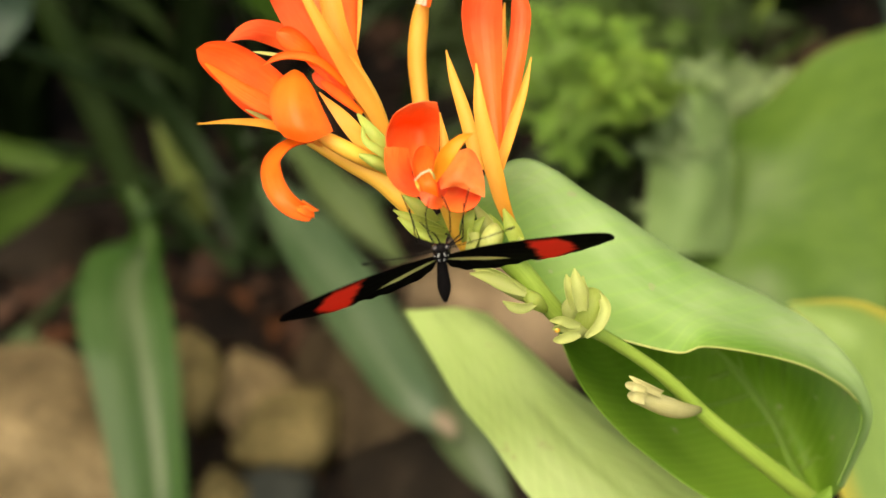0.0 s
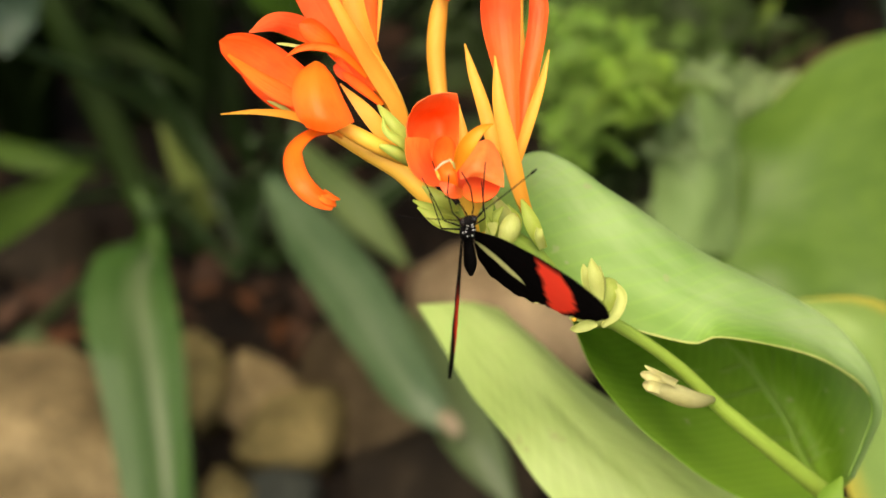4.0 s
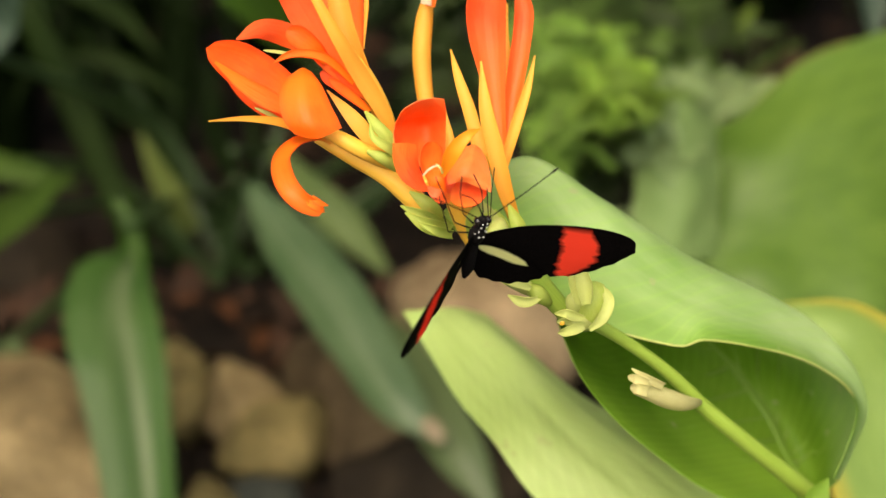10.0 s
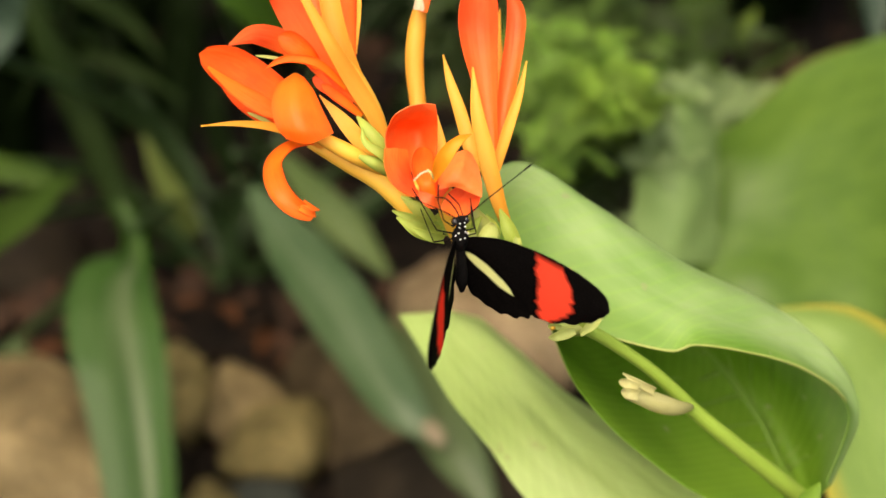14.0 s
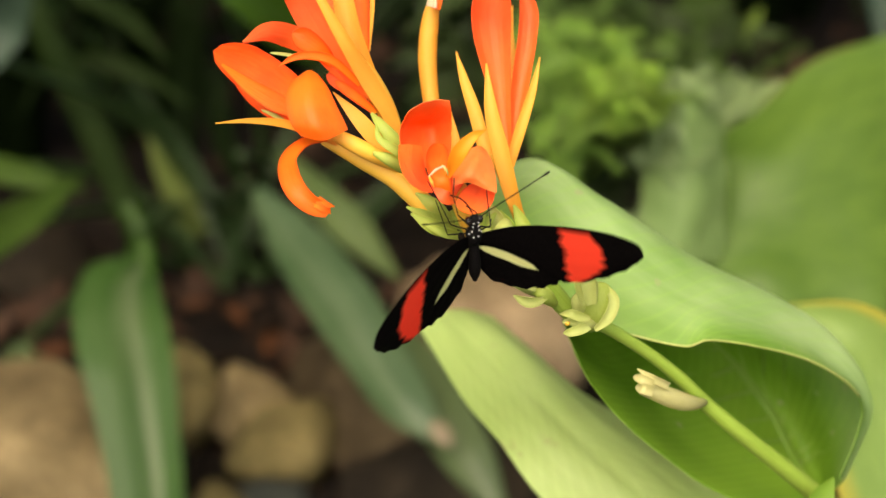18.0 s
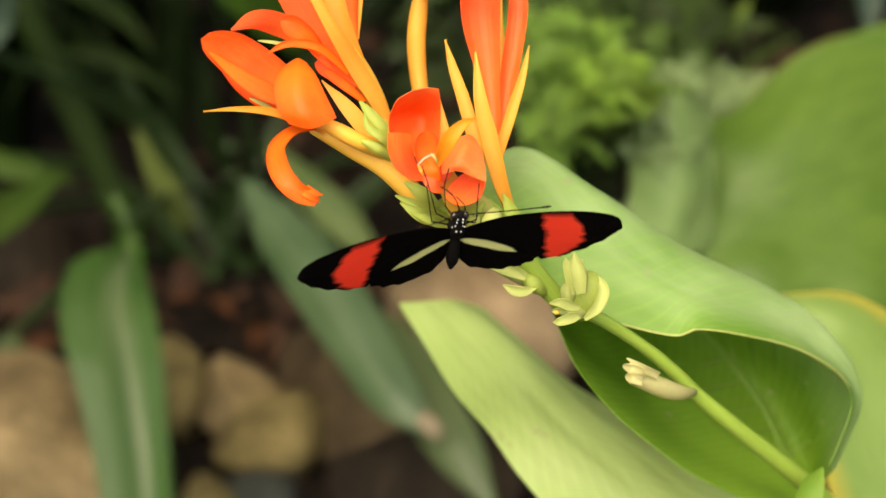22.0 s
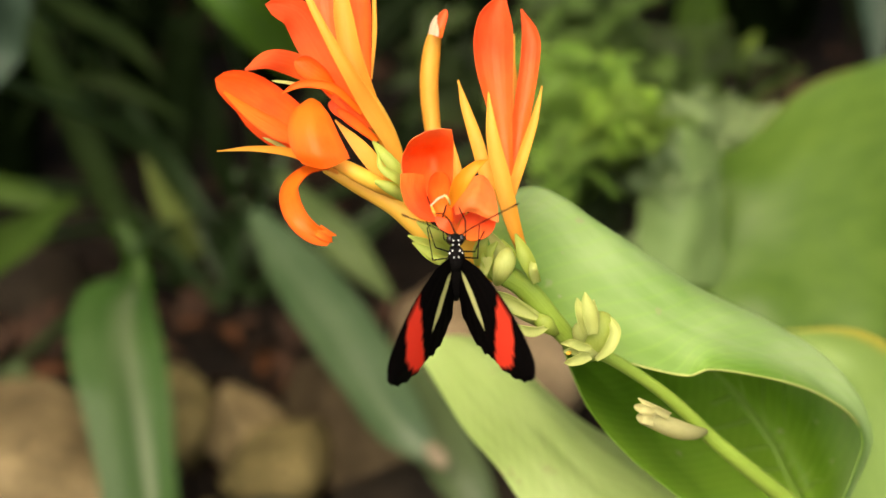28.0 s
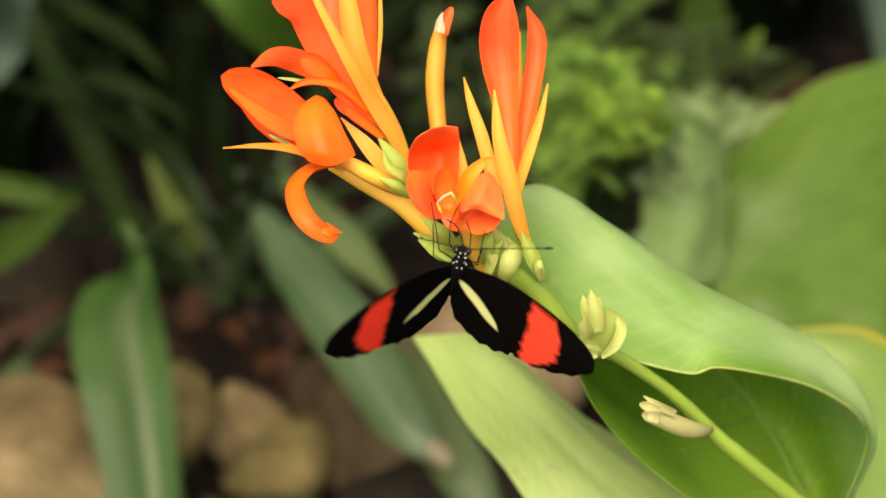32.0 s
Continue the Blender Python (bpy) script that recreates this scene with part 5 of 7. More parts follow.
# bracts and spent buds down the stem
for spine, wid, tag in (
    ([(-0.0015, -0.0019, 0.4660), (-0.0057, -0.0043, 0.4699), (-0.0108, -0.0038, 0.4725)], [0.00143, 0.00155, 0.00012], ""),
    ([(-0.0003, -0.0041, 0.4664), (-0.0051, -0.0086, 0.4705), (-0.0098, -0.0072, 0.4728)], [0.00142, 0.00166, 0.00012], ""),
    ([(-0.0000, -0.0062, 0.4668), (-0.0033, -0.0109, 0.4706), (-0.0072, -0.0108, 0.4727)], [0.00094, 0.00106, 0.00012], ""),
    ([(-0.0027, -0.0019, 0.4681), (-0.0051, -0.0029, 0.4722), (-0.0089, -0.0006, 0.4740)], [0.00167, 0.00167, 0.00024], ""),
    ([(0.0045, -0.0046, 0.4655), (0.0045, -0.0061, 0.4707), (0.0059, -0.0046, 0.4732)], [0.00119, 0.00155, 0.00036], ""),
    ([(0.0082, -0.0050, 0.4630), (0.0059, -0.0062, 0.4687), (0.0081, -0.0045, 0.4714)], [0.00119, 0.00143, 0.00024], ""),
):
    petal(canna, spine, wid, BRACT, tag, name="bract", cup=0.5)


def husk(points, radii, label, scales, mat=PALE_BUD):
    """A faded bud with dry, pointed flaps at its tip."""
    ob = stalk(canna, points, radii, mat, "faded_bud", label, n=14, around=12)
    for sp, w in scales:
        petal(ob, sp, w, FADED if mat is FADED else PALE_BUD, name="scale", cup=0.5)


husk([(0.0080, -0.0098, 0.4646), (0.0089, -0.0120, 0.4688), (0.0097, -0.0108, 0.4708), (0.0101, -0.0081, 0.4713)], [0.00095, 0.00201, 0.00213, 0.00095], "pale green waxy bud", [])
husk([(0.0192, -0.0047, 0.4504), (0.0154, -0.0048, 0.4531), (0.0111, -0.0041, 0.4552), (0.0075, -0.0031, 0.4559)], [0.00109, 0.00181, 0.00157, 0.00060], "pale yellow-green pointed bud below the stem", [([(0.0168, -0.0083, 0.4545), (0.0125, -0.0076, 0.4566), (0.0086, -0.0063, 0.4578), (0.0051, -0.0046, 0.4574)], [0.00060, 0.00157, 0.00121, 0.00012]), ([(0.0159, -0.0064, 0.4552), (0.0116, -0.0057, 0.4573), (0.0084, -0.0047, 0.4581), (0.0058, -0.0036, 0.4579)], [0.00036, 0.00097, 0.00085, 0.00012]), ([(0.0193, -0.0081, 0.4524), (0.0168, -0.0100, 0.4523), (0.0144, -0.0104, 0.4527), (0.0120, -0.0085, 0.4530)], [0.00036, 0.00097, 0.00109, 0.00012])], PALE_BUD)
husk([(0.0209, -0.0056, 0.4490), (0.0186, -0.0071, 0.4523), (0.0167, -0.0059, 0.4532)], [0.00097, 0.00181, 0.00109], "rounded yellow-green bud base", [], BRACT)
husk([(0.0291, -0.0075, 0.4441), (0.0298, -0.0078, 0.4484), (0.0306, -0.0066, 0.4514), (0.0314, -0.0045, 0.4529)], [0.00146, 0.00328, 0.00340, 0.00170], "plump yellow-green seed bud", [([(0.0294, -0.0128, 0.4469), (0.0321, -0.0127, 0.4500), (0.0334, -0.0100, 0.4525), (0.0322, -0.0062, 0.4538)], [0.00049, 0.00121, 0.00121, 0.00049])], BRACT)
husk([(0.0263, -0.0078, 0.4475), (0.0264, -0.0080, 0.4509), (0.0273, -0.0070, 0.4525)], [0.00109, 0.00206, 0.00121], "small rounded side bud", [], PALE_BUD)
husk([(0.0288, -0.0084, 0.4503), (0.0278, -0.0083, 0.4543), (0.0273, -0.0071, 0.4563)], [0.00121, 0.00181, 0.00109], "pale bud cap with torn tips", [([(0.0270, -0.0120, 0.4530), (0.0262, -0.0111, 0.4565), (0.0255, -0.0099, 0.4584), (0.0252, -0.0076, 0.4592)], [0.00085, 0.00133, 0.00097, 0.00012]), ([(0.0284, -0.0128, 0.4535), (0.0277, -0.0119, 0.4575), (0.0271, -0.0103, 0.4596), (0.0268, -0.0078, 0.4608)], [0.00109, 0.00169, 0.00121, 0.00012]), ([(0.0292, -0.0109, 0.4528), (0.0288, -0.0100, 0.4563), (0.0285, -0.0094, 0.4582), (0.0287, -0.0078, 0.4589)], [0.00060, 0.00109, 0.00072, 0.00012])], PALE_BUD)
husk([(0.0291, -0.0095, 0.4466), (0.0268, -0.0118, 0.4476), (0.0250, -0.0126, 0.4483)], [0.00145, 0.00157, 0.00109], "faded bud opening in dry points", [([(0.0280, -0.0136, 0.4503), (0.0257, -0.0146, 0.4516), (0.0238, -0.0151, 0.4527), (0.0217, -0.0139, 0.4518)], [0.00060, 0.00109, 0.00097, 0.00012]), ([(0.0279, -0.0153, 0.4495), (0.0259, -0.0168, 0.4499), (0.0240, -0.0176, 0.4497), (0.0223, -0.0165, 0.4486)], [0.00072, 0.00121, 0.00097, 0.00024]), ([(0.0257, -0.0129, 0.4487), (0.0237, -0.0131, 0.4493), (0.0223, -0.0128, 0.4489)], [0.00072, 0.00072, 0.00024])], PALE_BUD)
husk([(0.0564, 0.0011, 0.4173), (0.0525, -0.0046, 0.4213), (0.0483, -0.0074, 0.4245), (0.0439, -0.0090, 0.4276), (0.0405, -0.0093, 0.4291)], [0.00080, 0.00175, 0.00220, 0.00200, 0.00155], "faded cream bud pressed to the stem", [
    ([(0.0464, -0.0095, 0.4296), (0.0425, -0.0106, 0.4326), (0.0394, -0.0087, 0.4338)], [0.00087, 0.00087, 0.00012]),
    ([(0.0426, -0.0117, 0.4319), (0.0403, -0.0116, 0.4330), (0.0385, -0.0096, 0.4323)], [0.00111, 0.00111, 0.00037]),
    ([(0.0426, -0.0125, 0.4306), (0.0405, -0.0128, 0.4314), (0.0390, -0.0109, 0.4303)], [0.00136, 0.00124, 0.00037])], FADED)
part("calyx", ball(rc([(0.0233, -0.0150, 0.4501)])[0], (0.0006, 0.0004, 0.0005), None, 0.2, 3, 2), GOLD, canna, "orange heart of the faded bud")

# rolled upper leaf: the flap shows its pale outer face, the hollow is deeper green, with light painted towards its foot
far_rim = rc([(0.0254, 0.0224, 0.4252), (0.0272, 0.0179, 0.4219), (0.0311, 0.0123, 0.4145), (0.0385, 0.0083, 0.4060), (0.0473, 0.0060, 0.3986), (0.0577, 0.0049, 0.3910), (0.0706, 0.0057, 0.3826), (0.0853, 0.0074, 0.3740)])
floor_line = rc([(0.0251, 0.0294, 0.4253), (0.0330, 0.0305, 0.4155), (0.0417, 0.0318, 0.4062), (0.0507, 0.0330, 0.3967), (0.0611, 0.0322, 0.3877), (0.0713, 0.0301, 0.3804), (0.0816, 0.0280, 0.3731), (0.0903, 0.0243, 0.3651)])
back_line = rc([(0.0206, 0.0405, 0.4358), (0.0350, 0.0443, 0.4228), (0.0486, 0.0490, 0.4113), (0.0624, 0.0519, 0.4007), (0.0749, 0.0522, 0.3897), (0.0857, 0.0493, 0.3792), (0.0917, 0.0424, 0.3698), (0.0942, 0.0304, 0.3656)])
fold_top = rc([(0.0078, 0.0323, 0.4575), (0.0194, 0.0360, 0.4597), (0.0337, 0.0341, 0.4527), (0.0513, 0.0316, 0.4407), (0.0700, 0.0306, 0.4294), (0.0902, 0.0322, 0.4147), (0.1022, 0.0312, 0.3938), (0.0960, 0.0209, 0.3789)])
fold_front = rc([(0.0064, 0.0273, 0.4589), (0.0196, 0.0271, 0.4598), (0.0315, 0.0204, 0.4508), (0.0475, 0.0132, 0.4409), (0.0632, 0.0113, 0.4341), (0.0855, 0.0220, 0.4171), (0.1009, 0.0271, 0.3967), (0.0949, 0.0185, 0.3807)])
flap_rim = rc([(0.0061, 0.0185, 0.4581), (0.0115, 0.0092, 0.4542), (0.0225, 0.0074, 0.4392), (0.0488, 0.0022, 0.4325), (0.0585, 0.0027, 0.4334), (0.0829, 0.0140, 0.4194), (0.0987, 0.0231, 0.3997), (0.0934, 0.0154, 0.3834)])
ROLL = [far_rim, floor_line, back_line, fold_top, fold_front, flap_rim]
rolled = part("rolled_leaf", loft(ROLL, 90, 60, 0.00025, 0.0007, 45.0), LEAF_FRESH, canna, "light green leaf rolled into a scoop")


def hollow_veins(rails):
    """The pale midrib in the rolled leaf's hollow and side veins that fan out from its foot, raised a little from its face."""
    lines = np.array([spline(r, 60) for r in rails])
    g = np.array([spline(lines[:, i], 40) for i in range(61)])
    lift = np.array(FRONT) * 0.0005
    mid = [(55, 12), (49, 13), (43, 14), (37, 15), (31, 16), (25, 17)]
    part("midrib", tube([tuple(g[i, k] + lift * 0.5) for i, k in mid], [0.0018, 0.0017, 0.0015, 0.0013, 0.001, 0.0006], 40, 8, 0.3), LEAF_VEIN, rolled, "pale midrib of the leaf")
    for (i, k), (di, dk) in (((52, 13), (1, 7)), ((50, 13), (-1, 7)), ((47, 14), (-3, 6)), ((44, 14), (-5, 6)), ((40, 15), (-6, 5)), ((36, 15), (-6, 4)), ((50, 12), (-6, -5)), ((46, 13), (-7, -6)), ((42, 14), (-8, -7)), ((37, 15), (-8, -7)), ((32, 15), (-8, -6))):
        pts = [tuple(g[i + round(di * u / 4), k + round(dk * u / 4)] + lift * 0.3) for u in range(5)]
        part("vein", tube(pts, [0.0007, 0.0006, 0.0005, 0.0004, 0.0002], 14, 6, 0.25), LEAF_VEIN, rolled)


hollow_veins(ROLL)
part("leaf_margin", tube([tuple(p) for p in spline(ROLL[5], 24)[2:21]], [0.00028] * 19, 60, 6), PALE_BUD, rolled, "thin pale margin of the leaf")
# hanging lower leaf
part("leaf", loft([
    rc([(-0.0135, 0.1105, 0.3689), (-0.0057, 0.0925, 0.3665), (0.0022, 0.0710, 0.3662), (0.0112, 0.0516, 0.3672), (0.0214, 0.0383, 0.3594), (0.0426, 0.0274, 0.3421), (0.0896, 0.0171, 0.3258)]),
    rc([(-0.0057, 0.1099, 0.3698), (0.0027, 0.0925, 0.3703), (0.0133, 0.0722, 0.3700), (0.0237, 0.0521, 0.3699), (0.0382, 0.0383, 0.3631), (0.0585, 0.0290, 0.3503), (0.0926, 0.0217, 0.3332)]),
    rc([(0.0024, 0.1108, 0.3694), (0.0106, 0.0961, 0.3724), (0.0232, 0.0777, 0.3713), (0.0353, 0.0576, 0.3713), (0.0500, 0.0446, 0.3658), (0.0677, 0.0359, 0.3558), (0.0941, 0.0264, 0.3407)]),
    rc([(0.0104, 0.1131, 0.3656), (0.0189, 0.0992, 0.3660), (0.0336, 0.0807, 0.3630), (0.0490, 0.0623, 0.3639), (0.0644, 0.0500, 0.3630), (0.0818, 0.0429, 0.3575), (0.0992, 0.0330, 0.3456)]),
], 60, 20, 0.0005, 0.0005, 38.0), LEAF_LIME, canna, "light lime-green leaf sloping outwards")
petal(canna, [(0.0835, -0.0050, 0.3865), (0.0859, -0.0003, 0.3902), (0.0890, 0.0045, 0.3924)], [0.0040, 0.0030, 0.0003], LEAF_FURLED, "young furled leaf at the stem", name="leaf", cup=0.3)

# ---- the butterfly ----
def velvet(name, mask_kind):
    """Wing scales: black velvet with a red band or a cream bar laid out on the wing in metres."""
    m, n, l, b, out = material(name)
    obj = n.new("ShaderNodeTexCoord").outputs["Object"]
    sep = n.new("ShaderNodeSeparateXYZ")
    l.new(obj, sep.inputs[0])

    def op(kind, a, c=0.0, d=None):
        q = n.new("ShaderNodeMath")
        q.operation = kind
        for k, v in enumerate((a, c) if d is None else (a, c, d)):
            if hasattr(v, "links"):
                l.new(v, q.inputs[k])
            else:
                q.inputs[k].default_value = v
        return q.outputs[0]

    x, y = op("ABSOLUTE", sep.outputs[0]), sep.outputs[1]
    fray = noise_node(n, l, 520.0, 2.5, obj, (0.25, 1.0, 1.0))
    wob = op("MULTIPLY", op("SUBTRACT", fray.outputs[0], 0.5), 0.0036)
    xx = op("ADD", x, wob)
    if mask_kind == "band":
        inner = op("MULTIPLY_ADD", y, -0.29, 0.0171)
        dy = op("ADD", y, 0.0012)
        outer = op("SUBTRACT", 0.0257, op("MULTIPLY", op("MULTIPLY", dy, dy), 78.0))
        edge = op("MINIMUM", op("SUBTRACT", xx, inner), op("SUBTRACT", outer, xx))
        cross = n.new("ShaderNodeSeparateXYZ")
        l.new(n.new("ShaderNodeUVMap").outputs[0], cross.inputs[0])
        edge = op("MINIMUM", edge, op("MULTIPLY", op("SUBTRACT", op("ADD", cross.outputs[0], op("MULTIPLY", wob, 20.0)), 0.055), 0.012))
        colour = (0.97, 0.08, 0.042)
    else:
        along = op("SUBTRACT", op("MULTIPLY_ADD", x, -0.17, -0.00328), op("MULTIPLY", op("MULTIPLY", x, x), 10.6))
        off = op("ABSOLUTE", op("SUBTRACT", op("ADD", y, op("MULTIPLY", wob, 0.3)), along))
        far = op("SUBTRACT", x, 0.0064)
        far = op("MULTIPLY", far, far)
        wide = op("SUBTRACT", 0.00125, op("MULTIPLY", op("MULTIPLY", far, far), 0.7e6))
        edge = op("SUBTRACT", wide, off)
        colour = (0.74, 0.76, 0.36)
    mr = n.new("ShaderNodeMapRange")
    mr.inputs[1].default_value, mr.inputs[2].default_value = (-0.0006, 0.0008) if mask_kind == "band" else (-0.0002, 0.00035)
    l.new(edge, mr.inputs[0])
    grain = noise_node(n, l, 2600.0, 2.0, obj)
    gr = ramp(n, [(0.3, (0.0015, 0.0012, 0.0012)), (0.7, (0.005, 0.004, 0.004))])
    l.new(grain.outputs[0], gr.inputs[0])
    skin = mixed(n, l, "MIX", mr.outputs[0], gr.outputs[0], colour)
    l.new(skin, b.inputs["Base Color"])
    b.inputs["Roughness"].default_value = 0.75
    b.inputs["Specular IOR Level"].default_value = 0.04
    bp = n.new("ShaderNodeBump")
    bp.inputs["Strength"].default_value, bp.inputs["Distance"].default_value = 0.3, 0.0001
    l.new(grain.outputs[0], bp.inputs["Height"])
    l.new(bp.outputs[0], b.inputs["Normal"])
    # thin wings let some light through
    tl = n.new("ShaderNodeBsdfTranslucent")
    l.new(skin, tl.inputs[0])
    mx = n.new("ShaderNodeMixShader")
    mx.inputs[0].default_value = 0.4
    l.new(b.outputs[0], mx.inputs[1])
    l.new(tl.outputs[0], mx.inputs[2])
    l.new(mx.outputs[0], out.inputs[0])
    return m


def plain(name, low, high, rough, scale=900.0, bump=0.3, spec=0.5):
    m, n, l, b, out = material(name)
    obj = n.new("ShaderNodeTexCoord").outputs["Object"]
    g = noise_node(n, l, scale, 3.0, obj)
    r = ramp(n, [(0.3, low), (0.7, high)])
    l.new(g.outputs[0], r.inputs[0])
    l.new(r.outputs[0], b.inputs["Base Color"])
    b.inputs["Roughness"].default_value, b.inputs["Specular IOR Level"].default_value = rough, spec
    bp = n.new("ShaderNodeBump")
    bp.inputs["Strength"].default_value, bp.inputs["Distance"].default_value = bump, 0.0002
    l.new(g.outputs[0], bp.inputs["Height"])
    l.new(bp.outputs[0], b.inputs["Normal"])
    return m


WING_RED, WING_BAR = velvet("wing_red_band", "band"), velvet("wing_cream_bar", "bar")
CHITIN = plain("black_chitin", (0.002, 0.002, 0.002), (0.006, 0.005, 0.005), 0.5, spec=0.08)
FUR = plain("black_fur", (0.002, 0.002, 0.002), (0.007, 0.006, 0.006), 0.8, 2500.0, 0.8, 0.06)
SPOT_WHITE = plain("white_scales", (0.6, 0.6, 0.55), (0.8, 0.8, 0.76), 0.7)
EYE = plain("eye_black", (0.006, 0.005, 0.005), (0.02, 0.015, 0.012), 0.15)


def forewing(side):
    """Long rounded forewing, hinge at its own origin, with scalloped rim and gentle sag."""
    lead = [(0, 1.2), (3, 3.2), (8, 5.6), (15.5, 7.2), (23, 7.5), (28.5, 6.6), (31.7, 5.0), (33.0, 2.4)]
    trail = [(0, -1.2), (4, -1.4), (9, -2.9), (14, -5.9), (19, -8.9), (25.3, -6.4), (30.4, -2.3), (33.0, 1.9)]
    a, b = spline(lead, 34), spline(trail, 34)
    rows = []
    for i in range(35):
        row = []
        for j in range(13):
            v = j / 12
            p = a[i] * (1 - v) + b[i] * v
            scallop = 0.35 * math.sin(i * 1.9) * v ** 6 * (1 if i > 12 else 0)
            z = 0.5 * math.sin(v * 3.14) * (p[0] / 33) + 0.06 * math.sin(v * 22) * min(1, p[0] / 9) - 0.0016 * p[0] ** 2 * 0.5
            row.append((side * p[0] / 1000, (p[1] + scallop) / 1000, z / 1000))
        rows.append(row)
    return sheet(rows, 0.00012)


def hindwing(side):
    """Rounded fan-shaped hindwing behind the forewing."""
    rim = [(6, 0.5), (12, -2.5), (16.8, -6.5), (17.8, -9.7), (15.6, -11.8), (11.8, -13.3), (7.6, -13.4), (3.4, -12.2), (0.9, -9.0), (-0.2, -5.2)]
    p = spline(rim, 40)
    rows = []
    for i in range(41):
        row = []
        for j in range(13):
            v = max(0.03, j / 12)
            s = 1 + 0.022 * math.sin(i * 1.7) * v ** 8
            x, y = p[i][0] * v * s, -1.0 + (p[i][1] + 1.0) * v * s
            row.append((side * x / 1000, y / 1000, (-0.35 - 0.002 * x * x + 0.1 * math.sin(i * 1.1) * v) / 1000))
        rows.append(row)
    return sheet(rows, 0.00012)


fly = thing("butterfly", "black butterfly with red wing bands feeding under the bloom", "butterfly")
MM = 0.001


def mm(*p):
    return tuple(v * MM for v in p)


thorax = part("thorax", ball(mm(0, 2.6, 0), mm(1.75, 3.1, 1.7), None, 0.08, 2, 3), FUR, fly)
head = part("head", ball(mm(0, 6.9, 0.3), mm(1.35, 1.3, 1.2), None, 0.06, 3, 3), FUR, fly, "black head with white dots")
abdomen = part("abdomen", tube([mm(0, 0.5, 0.1), mm(0, -3, 0.5), mm(0, -7, 0.8), mm(0, -10.2, 0.9)], [v * MM for v in (0.9, 1.15, 1.35, 0.5)], 22, 12), FUR, fly, "slim black abdomen")
FEELERS, RIGHT_LEGS = {}, {}
for s in (-1, 1):
    part("eye", ball(mm(1.15 * s, 7.1, 0.25), mm(0.75, 0.95, 0.95), None, 0, 0, 2), EYE, head, "dark glossy eye")
    antenna = part("antenna", tube([mm(0.5 * s, 7.8, 0.7), mm(4.5 * s, 9.4, 2.2), mm(9.5 * s, 11.0, 3.9), mm(15.0 * s, 12.4, 5.4)], [0.00011] * 4, 20, 6), CHITIN, head)
    part("antenna_club", tube([mm(14.7 * s, 12.33, 5.32), mm(15.8 * s, 12.6, 5.6), mm(16.6 * s, 12.8, 5.8)], [0.00012, 0.00024, 0.00012], 6, 6), CHITIN, antenna)
    FEELERS["left" if s < 0 else "right"] = antenna
    for name, pts in (
        ("front_leg", [(1.0, 5.0, -1.0), (2.2, 5.2, -3.6), (2.4, 8.0, -6.6), (1.3, 10.0, -9.4)]),
        ("middle_leg", [(1.3, 3.4, -1.2), (4.0, 3.6, -3.0), (5.2, 6.6, -7.0), (6.6, 9.6, -10.6)]),
        ("hind_leg", [(1.2, 2.0, -1.2), (4.6, 0.6, -3.2), (5.0, 3.0, -6.4), (5.4, 5.2, -9.0)]),
    ):
        q = [mm(x * s, y, z) for x, y, z in pts]
        leg = part(name, tube(q[:2], [0.00018, 0.00014], 4, 6), CHITIN, fly)
        part("shin", tube(q[1:3], [0.00013, 0.0001], 4, 6), CHITIN, leg)
        part("foot", tube(q[2:], [0.00009, 0.00007], 4, 6), CHITIN, leg)
        if s > 0:
            RIGHT_LEGS[name] = leg
part("proboscis", tube([mm(0, 7.9, -0.3), mm(-0.8, 9.6, -1.8), mm(-2.2, 11.2, -2.6), mm(-3.6, 10.6, -4.4)], [0.00016, 0.00014, 0.00012, 0.0001], 14, 6), CHITIN, head, "thin black feeding tube in the bloom")
for at, host in (((-0.5, 7.3, 1.45), head), ((0.5, 7.3, 1.45), head), ((-0.62, 6.3, 1.45), head), ((0.62, 6.3, 1.45), head), ((-0.75, 4.9, 1.3), thorax), ((0.75, 4.9, 1.3), thorax), ((-1.3, 4.2, 1.0), thorax), ((1.3, 4.2, 1.0), thorax), ((-0.5, 3.6, 1.72), thorax), ((0.5, 3.6, 1.72), thorax)):
    part("white_spot", ball(mm(*at), mm(0.16, 0.21, 0.1), None, 0.1, 5, 2), SPOT_WHITE, host, "white dot")
HINGE = (1.2, 2.0, 0.6)
wings = {}
for s, side in ((-1, "left"), (1, "right")):
    f = part("forewing", forewing(s), WING_RED, fly, "long black forewing with a red band")
    h = part("hindwing", hindwing(s), WING_BAR, fly, "rounded black hindwing with a cream bar")
    wings[side] = (s, f, h)


